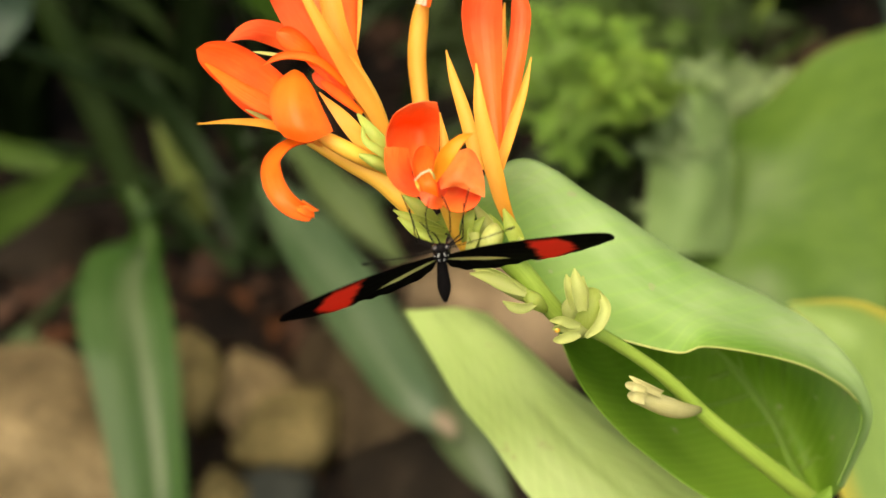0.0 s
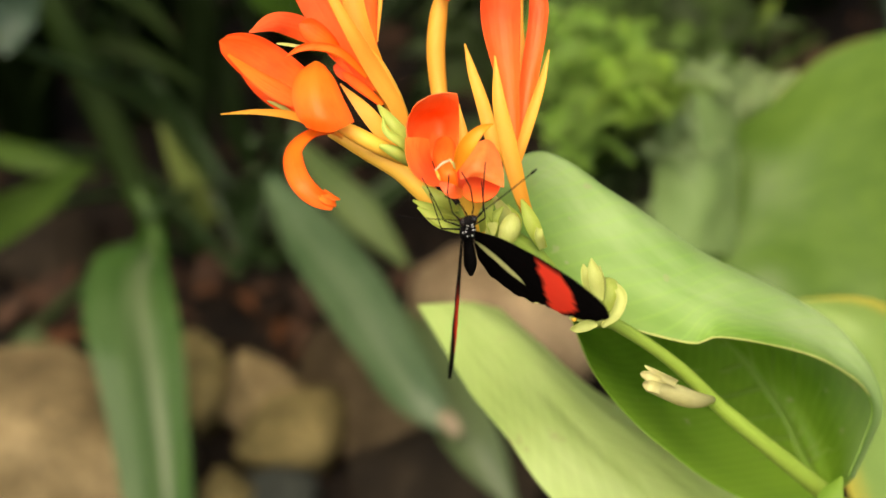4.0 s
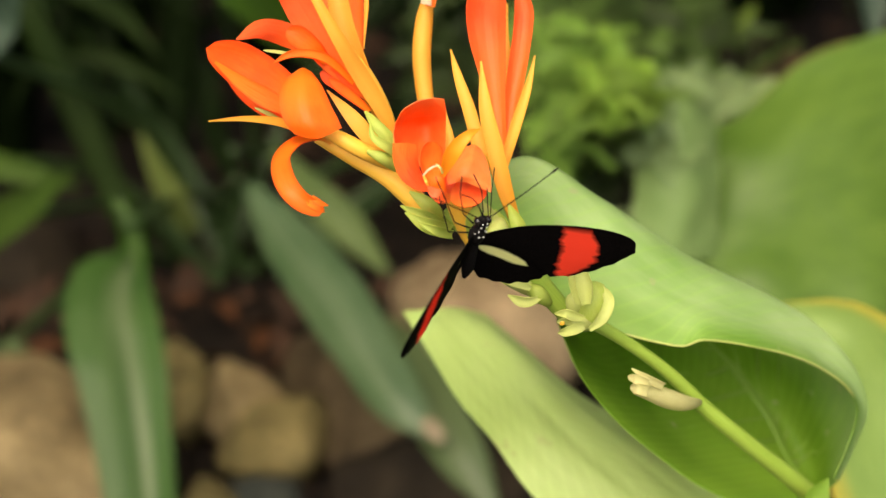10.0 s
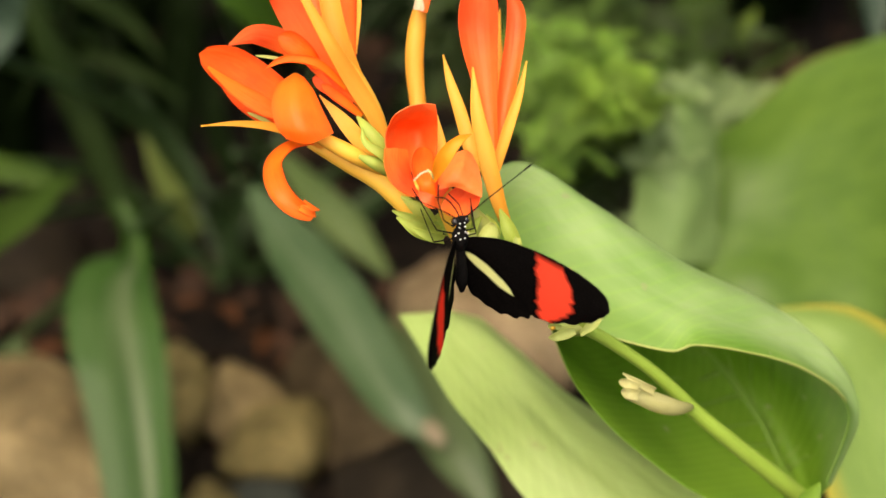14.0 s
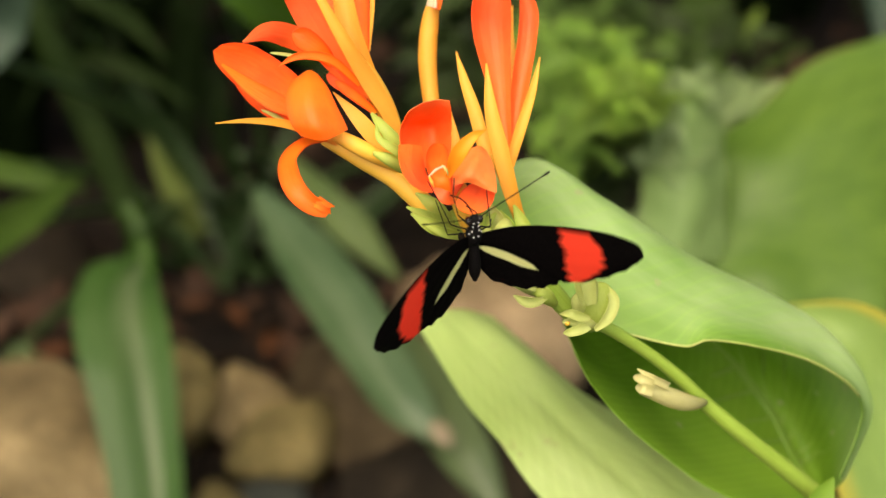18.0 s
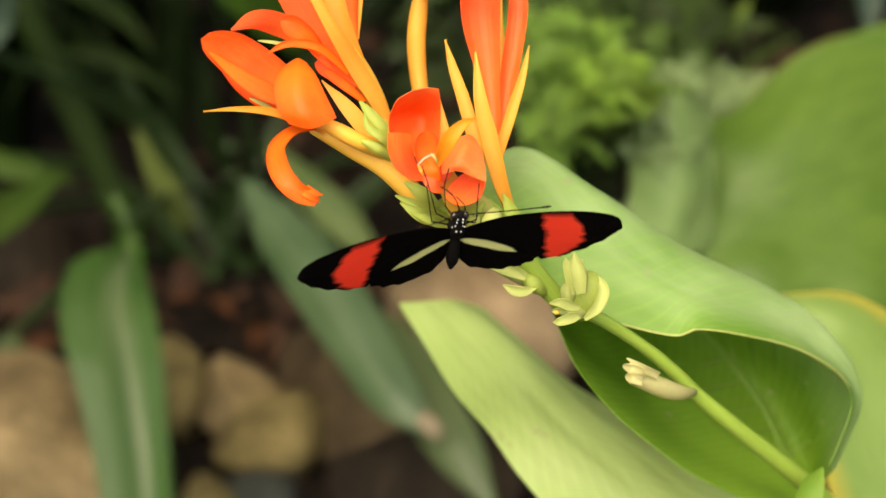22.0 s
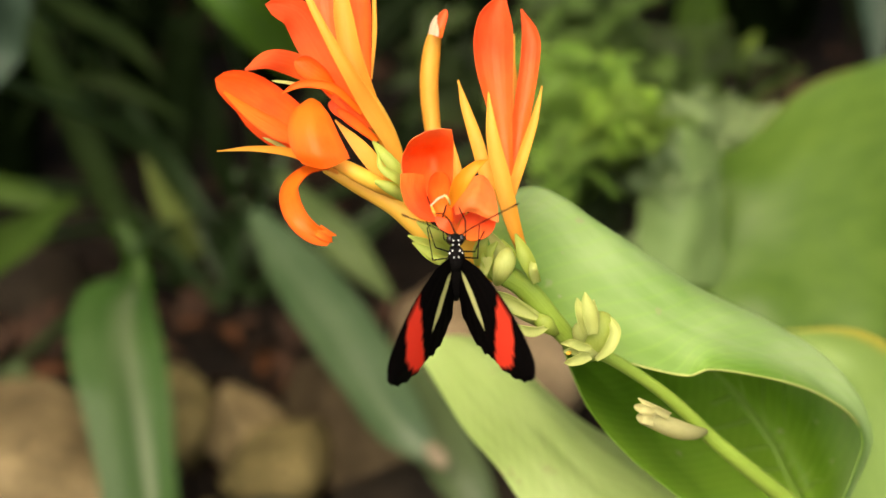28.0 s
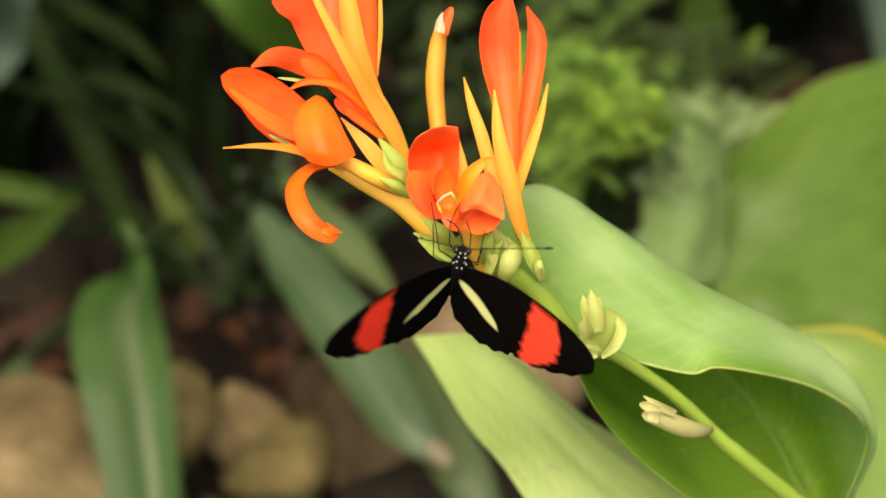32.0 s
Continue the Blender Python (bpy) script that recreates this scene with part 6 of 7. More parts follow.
# seconds, the butterfly's place and turn, how far its two wings and its abdomen are raised, how far the wings are swept
FLIGHT = [
    (0, -0.0006, -0.0216, 0.4726, 131.9, -4.0, 4.4, 18.7, 1.0, 38, -1.5),
    (0.3, -0.0003, -0.0210, 0.4730, 135.8, -6.6, -0.6, 33.1, 12.2, 38, 10.4),
    (0.6, -0.0010, -0.0202, 0.4739, 133.6, -7.0, 6.5, 56.2, 46.0, 38, 19.3),
    (0.9, -0.0007, -0.0206, 0.4731, 128.7, -6.2, 9.1, 75.9, 68.9, 38, 12.3),
    (1, -0.0008, -0.0210, 0.4725, 132.2, -8.8, 9.1, 82.2, 75.9, 38, -3.4),
    (1.2, -0.0005, -0.0211, 0.4729, 135.9, -8.7, 7.5, 83.7, 82.9, 38, -3.1),
    (1.5, -0.0006, -0.0208, 0.4738, 139.5, -9.7, 4.3, 76.0, 66.0, 38, 5.0),
    (1.8, -0.0001, -0.0207, 0.4726, 132.8, -2.8, 1.4, 61.8, 35.9, 38, 2.8),
    (2, -0.0002, -0.0206, 0.4724, 132.7, 1.2, 1.6, 48.7, 13.2, 38, -14.3),
    (2.1, 0.0008, -0.0208, 0.4725, 134.0, -1.2, -1.5, 41.8, 5.6, 38, -8.2),
    (2.4, -0.0003, -0.0203, 0.4733, 137.8, -10.4, -2.2, 17.9, 0.6, 38, 1.9),
    (2.7, 0.0008, -0.0204, 0.4740, 135.6, -13.1, -4.5, -4.5, -20.3, 38, 9.2),
    (3, 0.0006, -0.0208, 0.4739, 127.2, -9.4, 8.7, -4.7, -13.2, 38, 3.0),
    (3.2, 0.0004, -0.0208, 0.4742, 127.8, -8.8, 12.6, 3.8, -4.9, 41, 2.8),
    (3.4, 0.0004, -0.0209, 0.4739, 122.7, -7.3, 14.5, 10.3, 0.4, 30, 1.6),
    (3.5, 0.0004, -0.0209, 0.4739, 118.5, -7.9, 14.5, 29.0, 20.0, 22, 1.0),
    (3.7, 0.0005, -0.0209, 0.4739, 118.1, -7.8, 14.5, 56.0, 42.0, 18, 1.0),
    (3.9, 0.0006, -0.0209, 0.4739, 117.0, -7.3, 14.4, 72.0, 56.0, 13, 1.0),
    (4.1, 0.0008, -0.0210, 0.4740, 115.3, -6.7, 14.4, 66.0, 50.0, 9, 0.0),
    (4.3, 0.0010, -0.0210, 0.4741, 113.3, -6.0, 14.3, 42.0, 28.0, 4, 0.0),
    (4.5, 0.0013, -0.0211, 0.4741, 111.1, -5.2, 14.1, 16.0, 2.0, 0, 0.0),
    (4.7, 0.0016, -0.0211, 0.4742, 108.9, -4.4, 14.0, 2.0, -10.0, 0, -1.0),
    (4.9, 0.0018, -0.0212, 0.4743, 106.8, -3.7, 13.8, 12.0, 0.0, 0, -1.0),
    (5.1, 0.0020, -0.0212, 0.4743, 105.2, -3.1, 13.7, 16.0, 2.0, 0, -1.0),
    (5.3, 0.0022, -0.0213, 0.4744, 104.0, -2.7, 13.5, 8.0, -5.0, 0, -2.0),
    (5.5, 0.0022, -0.0213, 0.4744, 103.6, -2.6, 13.5, 5.0, -10.0, 0, -2.0),
    (5.7, 0.0021, -0.0213, 0.4745, 106.7, -1.1, 13.4, 5.6, -11.1, 0, -1.9),
    (5.9, 0.0018, -0.0212, 0.4746, 107.5, 1.2, 13.5, 21.3, 2.9, 0, -2.7),
    (6, 0.0017, -0.0211, 0.4749, 106.2, 1.8, 13.3, 23.1, 4.8, 0, -2.7),
    (6.1, 0.0016, -0.0211, 0.4746, 107.7, 1.8, 13.3, 43.3, 23.9, 0, -1.7),
    (6.3, 0.0019, -0.0212, 0.4743, 106.8, 2.6, 12.9, 61.6, 43.9, 0, -2.9),
    (6.5, 0.0017, -0.0214, 0.4738, 107.9, 0.9, 12.8, 65.0, 49.0, 0, -4.0),
    (6.7, 0.0012, -0.0216, 0.4735, 106.1, 0.1, 13.8, 77.3, 60.9, 0, -8.7),
    (6.9, 0.0018, -0.0214, 0.4736, 101.2, -0.6, 14.6, 67.6, 54.7, 0, -9.3),
    (7, 0.0021, -0.0212, 0.4737, 103.1, -3.0, 14.5, 66.2, 53.7, 0, -13.7),
    (7.1, 0.0026, -0.0203, 0.4749, 108.7, -5.4, 12.0, 52.6, 40.7, 0, -13.3),
    (7.3, 0.0022, -0.0208, 0.4742, 108.3, -2.6, 13.3, 39.3, 20.9, 0, -8.7),
    (7.5, 0.0026, -0.0209, 0.4743, 109.9, -1.7, 13.4, 30.0, 11.0, 0, -6.0),
    (7.7, 0.0026, -0.0210, 0.4748, 108.1, -1.0, 14.7, 14.8, -1.8, 0, -2.6),
    (7.9, 0.0024, -0.0209, 0.4752, 107.2, 0.9, 15.9, 6.7, -8.6, 0, -0.2),
    (8, 0.0024, -0.0210, 0.4754, 107.9, 1.3, 16.4, 7.6, -7.0, 0, -1.0),
    (8.1, 0.0023, -0.0209, 0.4754, 105.7, 0.7, 16.0, 4.7, -6.6, 0, -0.2),
    (8.3, 0.0025, -0.0212, 0.4746, 105.4, 0.9, 15.7, 14.8, -0.8, 0, -0.6),
    (8.5, 0.0027, -0.0213, 0.4740, 104.5, 1.5, 15.7, 22.0, 1.0, 0, -3.0),
    (8.7, 0.0028, -0.0207, 0.4750, 111.5, 3.3, 15.3, 49.4, 27.6, 0, -3.7),
    (8.9, 0.0026, -0.0209, 0.4752, 106.9, 8.7, 16.4, 69.9, 46.2, 0, 1.5),
    (9, 0.0024, -0.0211, 0.4752, 104.4, 10.5, 16.5, 69.1, 46.0, 0, 1.7),
    (9.1, 0.0024, -0.0210, 0.4752, 108.8, 6.6, 18.1, 75.9, 57.2, 0, -2.5),
    (9.3, 0.0035, -0.0213, 0.4740, 115.6, 2.5, 21.5, 83.4, 47.6, 0, -3.7),
    (9.5, 0.0037, -0.0214, 0.4736, 111.5, 4.2, 22.7, 74.0, 47.0, 0, 0.0),
    (9.7, 0.0037, -0.0213, 0.4736, 112.7, 3.8, 23.9, 56.9, 29.7, 0, -4.7),
    (9.9, 0.0044, -0.0211, 0.4740, 111.7, 3.5, 24.7, 44.7, 15.3, 0, -8.4),
    (10, 0.0044, -0.0210, 0.4741, 111.2, 4.5, 24.8, 44.7, 16.7, 0, -7.2),
    (10.1, 0.0045, -0.0209, 0.4742, 113.2, 5.0, 23.6, 32.7, 4.3, 0, -7.4),
    (10.3, 0.0049, -0.0209, 0.4741, 113.7, 4.2, 22.3, 19.9, -10.3, 0, -4.7),
    (10.5, 0.0047, -0.0210, 0.4740, 113.6, 3.4, 21.1, 11.0, -16.0, 0, -3.0),
    (10.7, 0.0051, -0.0208, 0.4744, 112.9, 6.9, 22.5, 9.0, -26.7, 0, -4.8),
    (10.9, 0.0051, -0.0205, 0.4748, 112.9, 10.6, 22.8, 17.1, -17.5, 0, -5.6),
    (11, 0.0051, -0.0204, 0.4749, 110.4, 10.5, 21.6, 20.1, -16.4, 0, -5.0),
    (11.1, 0.0047, -0.0203, 0.4752, 108.6, 13.8, 19.8, 31.1, 0.5, 0, -7.6),
    (11.3, 0.0039, -0.0202, 0.4755, 107.7, 11.3, 15.9, 45.0, 32.3, 0, -7.8),
    (11.5, 0.0036, -0.0206, 0.4751, 105.4, 12.4, 15.3, 56.0, 43.0, 0, -4.0),
    (11.7, 0.0043, -0.0205, 0.4753, 104.8, 11.8, 16.9, 74.7, 50.6, 0, -6.8),
    (11.9, 0.0042, -0.0202, 0.4758, 102.5, 9.9, 18.3, 69.3, 42.1, 0, -8.6),
    (12, 0.0043, -0.0205, 0.4752, 98.8, 11.1, 19.2, 67.7, 42.9, 0, -10.0),
    (12.1, 0.0039, -0.0201, 0.4757, 100.7, 11.3, 21.2, 56.3, 22.1, 0, -8.6),
    (12.3, 0.0037, -0.0202, 0.4756, 100.3, 4.6, 18.8, 36.7, 8.6, 0, -6.8),
    (12.5, 0.0034, -0.0206, 0.4753, 100.9, 1.1, 16.5, 26.0, 4.0, 0, -4.0),
    (12.7, 0.0028, -0.0210, 0.4745, 102.6, 5.8, 15.9, 18.3, 1.7, 0, -4.5),
    (12.9, 0.0026, -0.0211, 0.4741, 107.8, 9.8, 15.8, 33.6, 19.4, 0, -6.1),
    (13, 0.0024, -0.0213, 0.4740, 105.8, 10.3, 15.6, 34.8, 17.7, 0, -6.4),
    (13.1, 0.0036, -0.0207, 0.4751, 103.2, 8.7, 14.9, 57.6, 35.4, 0, -4.1),
    (13.3, 0.0037, -0.0211, 0.4745, 102.9, 7.4, 15.4, 69.3, 45.7, 0, -4.5),
    (13.5, 0.0037, -0.0212, 0.4743, 101.9, 7.6, 15.5, 75.0, 52.0, 0, -4.0),
    (13.7, 0.0036, -0.0212, 0.4742, 98.8, 5.6, 17.2, 75.7, 56.7, 0, -8.2),
    (13.9, 0.0036, -0.0211, 0.4744, 95.2, 0.1, 18.2, 63.5, 50.4, 0, -12.4),
    (14, 0.0035, -0.0213, 0.4739, 93.6, -1.8, 19.0, 62.9, 51.8, 0, -13.1),
    (14.1, 0.0032, -0.0211, 0.4741, 97.3, -1.9, 19.0, 53.5, 36.4, 0, -12.4),
    (14.3, 0.0031, -0.0212, 0.4738, 105.4, -0.4, 16.9, 44.7, 24.7, 0, -8.2),
    (14.5, 0.0032, -0.0214, 0.4734, 109.5, 1.1, 15.5, 40.0, 15.0, 0, -4.0),
    (14.7, 0.0032, -0.0214, 0.4734, 109.6, 1.2, 15.5, 24.0, 6.0, 0, -4.0),
    (14.9, 0.0031, -0.0215, 0.4733, 110.0, 1.4, 15.6, 14.0, -2.0, 0, -4.0),
    (15.1, 0.0029, -0.0216, 0.4731, 110.6, 1.6, 15.8, 20.0, 6.0, 0, -3.0),
    (15.3, 0.0027, -0.0217, 0.4728, 111.4, 2.0, 16.1, 42.0, 28.0, 0, -3.0),
    (15.5, 0.0024, -0.0219, 0.4726, 112.2, 2.3, 16.3, 62.0, 48.0, 0, -3.0),
    (15.7, 0.0022, -0.0220, 0.4724, 113.0, 2.7, 16.6, 70.0, 55.0, 0, -3.0),
    (15.9, 0.0020, -0.0222, 0.4721, 113.8, 3.0, 16.8, 58.0, 42.0, 0, -2.0),
    (16.1, 0.0018, -0.0223, 0.4719, 114.4, 3.3, 17.0, 46.0, 30.0, 0, -2.0),
    (16.3, 0.0017, -0.0224, 0.4718, 114.8, 3.5, 17.2, 50.0, 34.0, 0, -2.0),
    (16.5, 0.0017, -0.0224, 0.4718, 115.0, 3.5, 17.2, 57.0, 40.0, 0, -2.0),
    (16.7, 0.0024, -0.0223, 0.4721, 116.3, -0.3, 14.8, 41.6, 23.2, 0, -8.9),
    (16.9, 0.0029, -0.0223, 0.4724, 116.1, 0.5, 13.9, 32.1, 13.4, 0, -9.7),
    (17, 0.0028, -0.0224, 0.4724, 116.8, 0.5, 12.8, 32.9, 14.5, 0, -8.6),
    (17.1, 0.0030, -0.0222, 0.4727, 117.3, -0.4, 12.7, 22.1, 3.4, 0, -6.7),
    (17.3, 0.0029, -0.0220, 0.4731, 112.0, -3.8, 12.1, 13.6, -3.8, 0, -3.9),
    (17.5, 0.0030, -0.0221, 0.4725, 110.3, -5.2, 12.8, 11.0, -5.0, 0, -2.0),
    (17.7, 0.0034, -0.0219, 0.4727, 110.3, -3.0, 15.1, 26.0, 5.6, 0, -1.5),
    (17.9, 0.0029, -0.0212, 0.4742, 106.3, -2.7, 16.3, 40.1, 22.2, 0, -6.0),
    (18, 0.0032, -0.0213, 0.4742, 104.6, -4.4, 15.4, 41.1, 25.0, 0, -6.2),
    (18.1, 0.0028, -0.0208, 0.4749, 102.3, -3.1, 12.7, 53.1, 43.2, 0, -8.0),
    (18.3, 0.0026, -0.0209, 0.4746, 104.1, -2.0, 10.6, 66.0, 52.6, 0, -7.5),
    (18.5, 0.0024, -0.0212, 0.4741, 103.3, -2.6, 9.2, 71.0, 57.0, 0, -4.0),
    (18.7, 0.0019, -0.0211, 0.4742, 103.2, 0.7, 10.1, 79.8, 62.2, 0, -7.8),
    (18.9, 0.0022, -0.0207, 0.4744, 104.4, 0.0, 9.7, 70.6, 53.4, 0, -11.6),
    (19, 0.0024, -0.0212, 0.4738, 101.2, -2.4, 10.4, 61.5, 46.5, 0, -14.0),
    (19.1, 0.0025, -0.0213, 0.4736, 102.1, -3.5, 9.7, 54.6, 42.4, 0, -12.6),
    (19.3, 0.0020, -0.0216, 0.4734, 102.7, -4.9, 9.4, 46.8, 28.2, 0, -8.8),
    (19.5, 0.0013, -0.0214, 0.4738, 103.2, -4.0, 8.8, 31.0, 20.0, 0, -6.0),
    (19.7, 0.0012, -0.0211, 0.4747, 98.7, -4.8, 8.4, 21.5, 15.2, 0, -5.7),
    (19.9, 0.0012, -0.0214, 0.4747, 99.4, -3.9, 8.1, 27.0, 22.5, 0, -7.5),
    (20, 0.0012, -0.0216, 0.4743, 103.2, -1.0, 8.3, 33.7, 25.1, 0, -5.8),
    (20.1, 0.0012, -0.0215, 0.4743, 104.0, -1.1, 7.8, 41.0, 30.5, 0, -5.5),
    (20.3, 0.0010, -0.0216, 0.4737, 105.6, 1.1, 7.9, 56.5, 43.2, 0, -4.7),
    (20.5, 0.0011, -0.0216, 0.4734, 106.8, 0.8, 7.2, 66.0, 52.0, 0, -5.0),
    (20.7, 0.0009, -0.0214, 0.4740, 108.0, 1.7, 7.2, 77.5, 61.8, 0, -5.3),
    (20.9, 0.0007, -0.0215, 0.4739, 108.0, 2.0, 8.5, 83.0, 69.6, 0, -5.6),
    (21, 0.0007, -0.0215, 0.4740, 107.8, 3.2, 9.4, 83.2, 71.0, 0, -6.3),
    (21.1, 0.0007, -0.0216, 0.4737, 108.0, 2.8, 9.0, 84.0, 70.6, 0, -5.6),
    (21.3, 0.0014, -0.0212, 0.4743, 108.4, -0.0, 7.2, 65.5, 56.8, 0, -7.3),
    (21.5, 0.0016, -0.0213, 0.4736, 109.5, -0.1, 7.5, 52.0, 41.0, 0, -5.0),
    (21.7, 0.0013, -0.0213, 0.4736, 111.1, 2.3, 8.0, 39.4, 23.4, 0, -2.9),
    (21.9, 0.0015, -0.0215, 0.4735, 111.6, 3.6, 8.7, 25.7, 6.7, 0, -4.9),
    (22, 0.0017, -0.0216, 0.4736, 113.1, 3.1, 8.4, 17.9, 0.9, 0, -4.8),
    (22.1, 0.0015, -0.0217, 0.4735, 113.7, 2.3, 8.6, 18.7, -0.3, 0, -4.9),
    (22.3, 0.0013, -0.0216, 0.4736, 115.0, 1.0, 8.1, 0.4, -13.6, 0, -1.9),
    (22.5, 0.0014, -0.0220, 0.4729, 116.0, -0.4, 8.3, -10.0, -24.0, 0, 1.0),
    (22.7, 0.0017, -0.0220, 0.4730, 119.3, -1.8, 7.1, -9.7, -18.3, 0, 1.8),
    (22.9, 0.0014, -0.0218, 0.4734, 119.8, -0.4, 7.5, -1.5, -9.7, 0, -0.3),
    (23, 0.0013, -0.0217, 0.4736, 119.1, -0.2, 8.1, 6.1, -3.4, 0, -0.4),
    (23.1, 0.0014, -0.0218, 0.4734, 117.1, -0.4, 8.6, 3.5, -5.7, 0, -0.3),
    (23.3, 0.0013, -0.0217, 0.4731, 115.9, -1.7, 9.1, 23.3, 11.7, 0, -3.2),
    (23.5, 0.0009, -0.0213, 0.4735, 115.1, -3.8, 8.5, 41.0, 27.0, 0, -4.0),
    (23.7, 0.0012, -0.0216, 0.4732, 110.1, -5.5, 6.9, 56.3, 46.8, 0, -4.6),
    (23.9, 0.0011, -0.0216, 0.4731, 104.8, -5.4, 5.8, 67.7, 55.7, 0, -10.3),
    (24, 0.0010, -0.0214, 0.4735, 101.8, -6.3, 5.1, 70.3, 53.6, 0, -12.6),
    (24.1, 0.0012, -0.0214, 0.4734, 102.3, -5.4, 5.1, 71.7, 53.7, 0, -10.3),
    (24.3, -0.0010, -0.0222, 0.4724, 102.5, -7.5, 2.9, 40.3, 52.8, 0, -6.6),
    (24.5, -0.0002, -0.0215, 0.4736, 106.5, -7.2, 5.1, 34.0, 27.0, 0, -7.0),
    (24.7, -0.0002, -0.0214, 0.4744, 104.9, -9.7, 4.2, 19.5, 13.7, 0, -4.5),
    (24.9, -0.0001, -0.0213, 0.4750, 105.7, -8.5, 3.7, 15.0, 8.5, 0, -1.0),
    (25, -0.0009, -0.0213, 0.4747, 108.2, -4.1, 2.7, 11.8, 15.8, 0, -2.2),
    (25.1, -0.0012, -0.0213, 0.4746, 106.5, -3.5, 2.7, 11.0, 12.5, 0, -4.0),
    (25.3, -0.0005, -0.0212, 0.4744, 101.7, -5.1, 3.4, 28.5, 23.7, 0, -7.5),
    (25.5, -0.0009, -0.0210, 0.4743, 97.2, -8.3, 3.1, 41.0, 41.0, 0, -8.0),
    (25.7, -0.0009, -0.0210, 0.4743, 97.1, -8.2, 3.0, 56.0, 55.0, -3, -8.0),
    (25.9, -0.0009, -0.0209, 0.4744, 96.9, -8.0, 3.0, 66.0, 64.0, -6, -8.0),
    (26.1, -0.0009, -0.0208, 0.4745, 96.7, -7.6, 3.0, 58.0, 56.0, -8, -9.0),
    (26.3, -0.0008, -0.0208, 0.4746, 96.3, -7.1, 2.9, 40.0, 38.0, -11, -10.0),
    (26.5, -0.0008, -0.0207, 0.4747, 96.0, -6.6, 2.9, 24.0, 20.0, -14, -11.0),
    (26.7, -0.0008, -0.0205, 0.4748, 95.6, -6.1, 2.8, 22.0, 20.0, -17, -12.0),
    (26.9, -0.0007, -0.0205, 0.4749, 95.3, -5.7, 2.8, 38.0, 37.0, -20, -13.0),
    (27.1, -0.0007, -0.0204, 0.4750, 95.0, -5.3, 2.7, 56.0, 56.0, -22, -14.0),
    (27.3, -0.0007, -0.0203, 0.4751, 94.8, -5.0, 2.7, 68.0, 68.0, -25, -14.0),
    (27.5, -0.0007, -0.0203, 0.4751, 94.8, -5.0, 2.7, 70.0, 76.0, -28, -14.0),
    (27.7, -0.0004, -0.0201, 0.4754, 93.4, -5.7, 3.5, 77.2, 77.4, -28, -18.2),
    (27.9, -0.0009, -0.0206, 0.4750, 88.7, -2.7, 3.4, 69.5, 69.7, -28, -20.4),
    (28, -0.0007, -0.0209, 0.4748, 86.1, -1.1, 3.0, 65.6, 68.9, -28, -22.0),
    (28.1, -0.0013, -0.0209, 0.4748, 87.3, 1.3, 2.6, 66.5, 65.7, -28, -20.4),
    (28.3, -0.0013, -0.0213, 0.4741, 92.1, 4.6, 2.4, 47.2, 47.4, -28, -20.2),
    (28.5, -0.0011, -0.0215, 0.4737, 99.2, 5.3, 2.8, 37.0, 29.0, -28, -17.0),
    (28.8, -0.0016, -0.0218, 0.4739, 100.6, 8.7, 1.6, 26.8, 25.8, -28, -12.9),
    (29, -0.0016, -0.0216, 0.4741, 99.0, 10.5, 2.1, 39.3, 32.4, -28, -13.5),
    (29.2, -0.0015, -0.0215, 0.4740, 96.3, 10.4, 4.0, 50.8, 29.8, -28, -15.9),
    (29.4, -0.0018, -0.0210, 0.4742, 96.3, 11.9, 2.6, 56.3, 55.3, -28, -16.3),
    (29.6, -0.0018, -0.0212, 0.4737, 96.2, 10.9, 3.5, 62.7, 54.1, -28, -16.3),
    (29.8, -0.0018, -0.0212, 0.4737, 97.3, 11.1, 5.1, 64.1, 43.3, -28, -16.9),
    (30, -0.0020, -0.0215, 0.4734, 97.2, 12.7, 4.9, 48.4, 46.6, -28, -16.4),
    (30.2, -0.0018, -0.0216, 0.4734, 96.6, 10.3, 6.0, 39.1, 26.3, -28, -16.9),
    (30.4, -0.0015, -0.0218, 0.4733, 98.6, 9.0, 6.2, 31.7, 19.1, -28, -16.3),
    (30.6, -0.0016, -0.0221, 0.4727, 99.0, 7.5, 6.0, 31.3, 22.5, -28, -16.7),
    (30.8, -0.0017, -0.0220, 0.4729, 96.8, 8.4, 5.9, 40.9, 33.6, -28, -18.2),
    (31, -0.0015, -0.0214, 0.4737, 93.7, 8.7, 5.7, 56.5, 51.7, -28, -19.6),
    (31.2, -0.0017, -0.0211, 0.4743, 93.0, 8.5, 7.0, 73.9, 55.6, -28, -19.2),
    (31.4, -0.0016, -0.0209, 0.4744, 95.7, 7.9, 6.9, 73.3, 64.5, -28, -18.7),
    (31.7, -0.0011, -0.0209, 0.4744, 97.8, 5.4, 5.6, 67.5, 50.4, -28, -15.4),
    (32, -0.0020, -0.0217, 0.4732, 100.9, 10.0, 3.6, 41.8, 36.0, -28, -14.6),
]


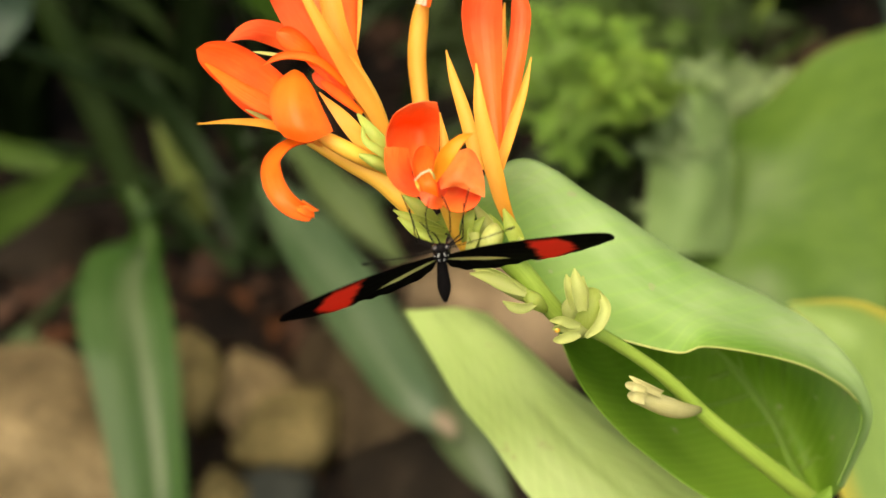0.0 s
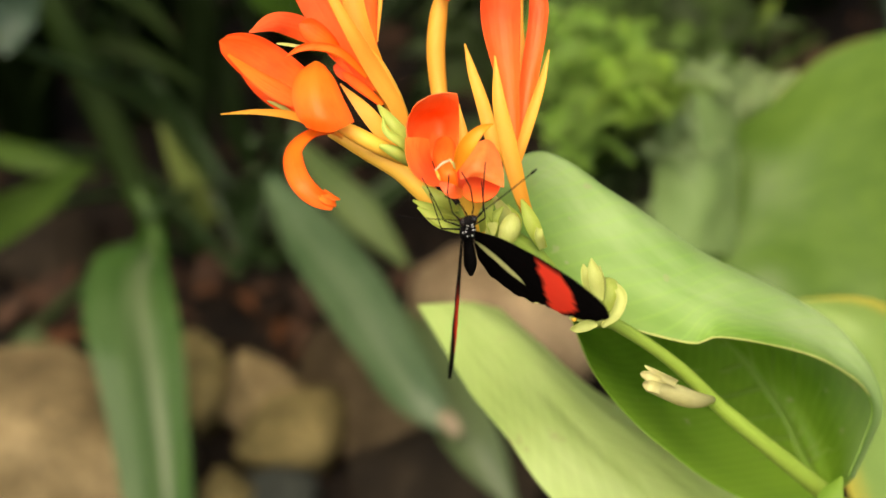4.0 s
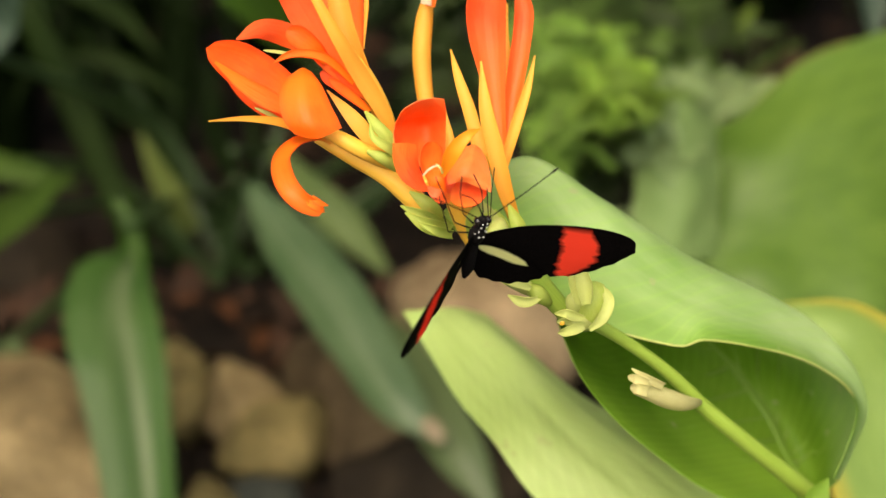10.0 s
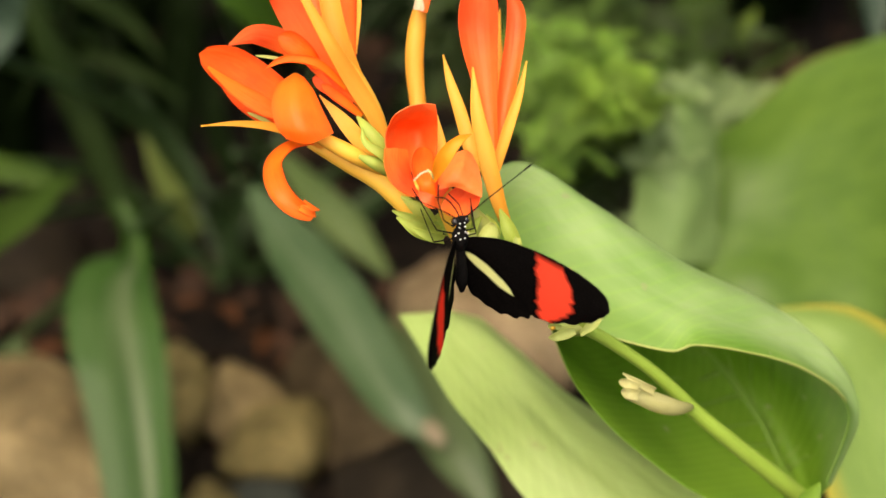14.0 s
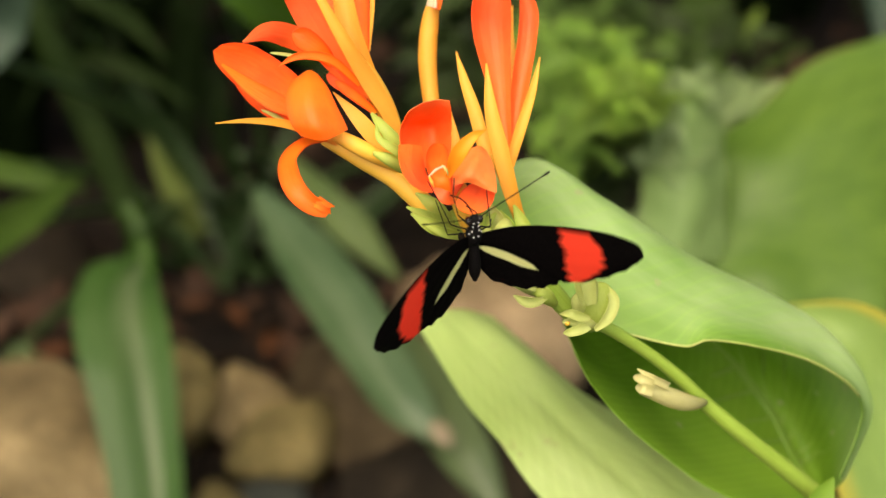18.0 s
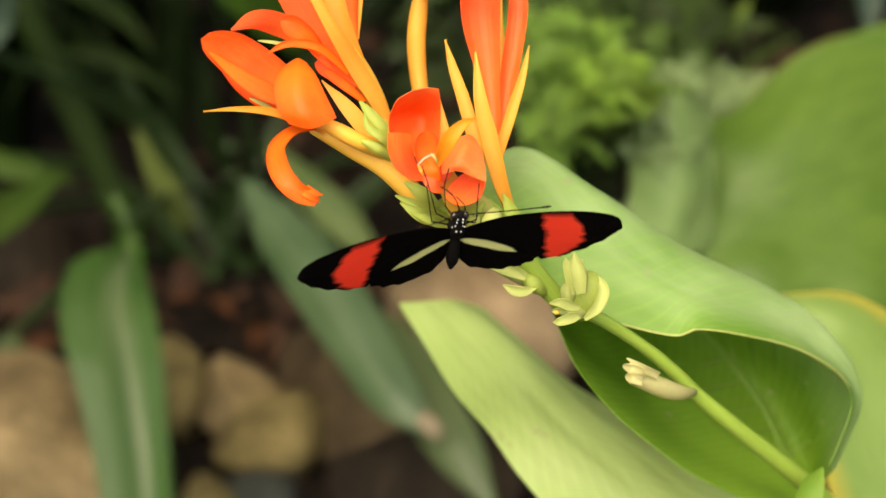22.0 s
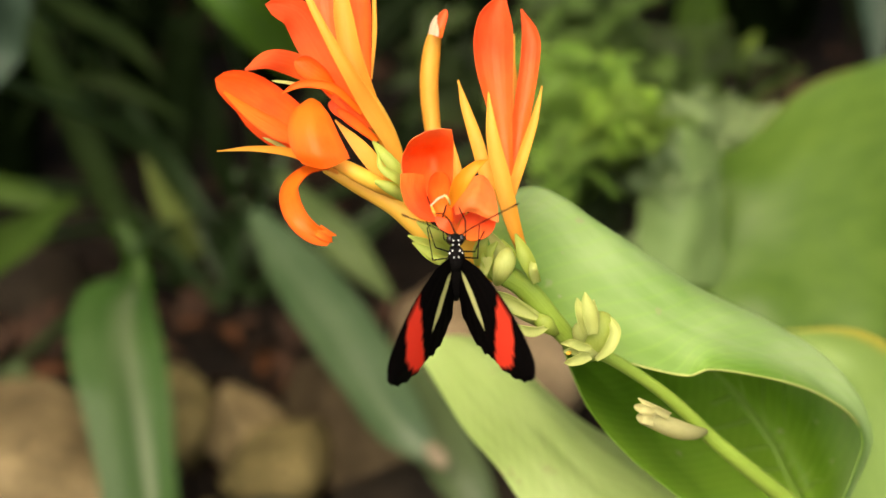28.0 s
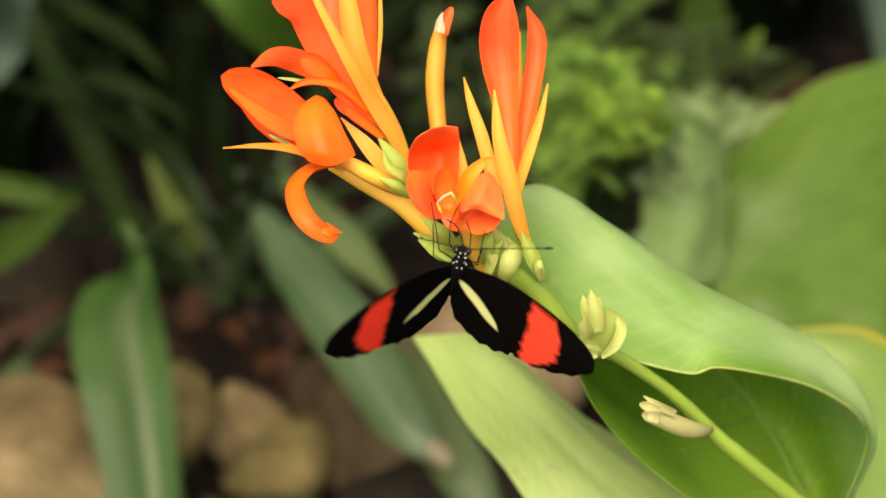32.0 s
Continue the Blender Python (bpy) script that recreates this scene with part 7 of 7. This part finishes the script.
# seconds, how far the left and the right antenna are raised and turned
FEELING = [
    (0, 19, -8, 33, -4), (1, 29, -6, 26, -3), (2, 26, -15, 35, 1), (3, 26, -12, 35, 0), (5.5, 32, 0, 32, 0), (9, 32, -5, 34, 0), (12, 34, -10, 32, 0), (14, 45, -30, 26, 0),
    (17, 27, -26, 14, 7), (18, 32, -30, 22, 2), (19, 41, -46, -8, 12), (20, 40, -46, 1, -5), (21, 36, -38, -3, 8), (22, 43, -45, -4, 15), (23, 46, -46, 15, 0), (24, 55, -55, 50, -32),
    (25, 55, -55, 42, -26), (28, 46, -46, 41, -36), (29, 46, -46, 13, 15), (30, 46, -46, 8, 12), (31, 46, -46, 2, 13), (32, 46, -46, 1, 9),
]


# the rolled petal's lip opens while the butterfly pulls at it
LIP_SHUT = Vector((-0.00039, 0.00124, 0.00200))
LIP = [(0, 1.0), (10, 1.0), (12, 0.65), (14, 0.55), (17, 0.5), (19, 0.45), (21, 0.3), (23, 0.1), (24, 0.0), (25, 0.0), (28, 0.7), (30, 0.9), (32, 1.0)]
# degrees by which a leg of the right side is drawn in under the body: front, middle
TUCK = [(0, 0, 0), (10, 0, 0), (13, -12, -30), (17, -55, -75), (25, -60, -80), (28, -6, -40), (32, -25, -60)]


def motions():
    walk(scroll_lip, [(t, Matrix.Translation(LIP_SHUT * k)) for t, k in LIP])
    for k, (name, root) in enumerate((("front_leg", mm(1.0, 5.0, -1.0)), ("middle_leg", mm(1.3, 3.4, -1.2)))):
        walk(RIGHT_LEGS[name], [(row[0], Matrix.Translation(root) @ Matrix.Rotation(radians(row[k + 1]), 4, "X") @ Matrix.Translation(root).inverted()) for row in TUCK])
    walk(fly, [(t, pose(x, y, z, rx, ry, rz)) for t, x, y, z, rx, ry, rz, left, right, bent, swept in FLIGHT])
    walk(abdomen, [(row[0], pose(0, 0.5 * MM, 0, -row[9], 0, 0) @ pose(0, -0.5 * MM, 0)) for row in FLIGHT])
    for side, k in (("left", 7), ("right", 8)):
        s, fore, hind = wings[side]
        rows = [(row[0], pose(HINGE[0] * s * MM, HINGE[1] * MM, HINGE[2] * MM, 0, -row[k] * s, 0) @ pose(0, 0, 0, 0, 0, row[10] * s)) for row in FLIGHT]
        walk(fore, rows)
        walk(hind, rows)
        feel = FEELERS[side]
        root = Matrix.Translation((0.5 * s * MM, 7.8 * MM, 0.7 * MM))
        at = 1 if s < 0 else 3
        walk(feel, [(row[0], root @ Matrix.Rotation(radians(row[at] * s), 4, Vector((0, 0.7, 0.7))) @ Matrix.Rotation(radians(row[at + 1] * s), 4, "Y") @ root.inverted()) for row in FEELING])


motions()
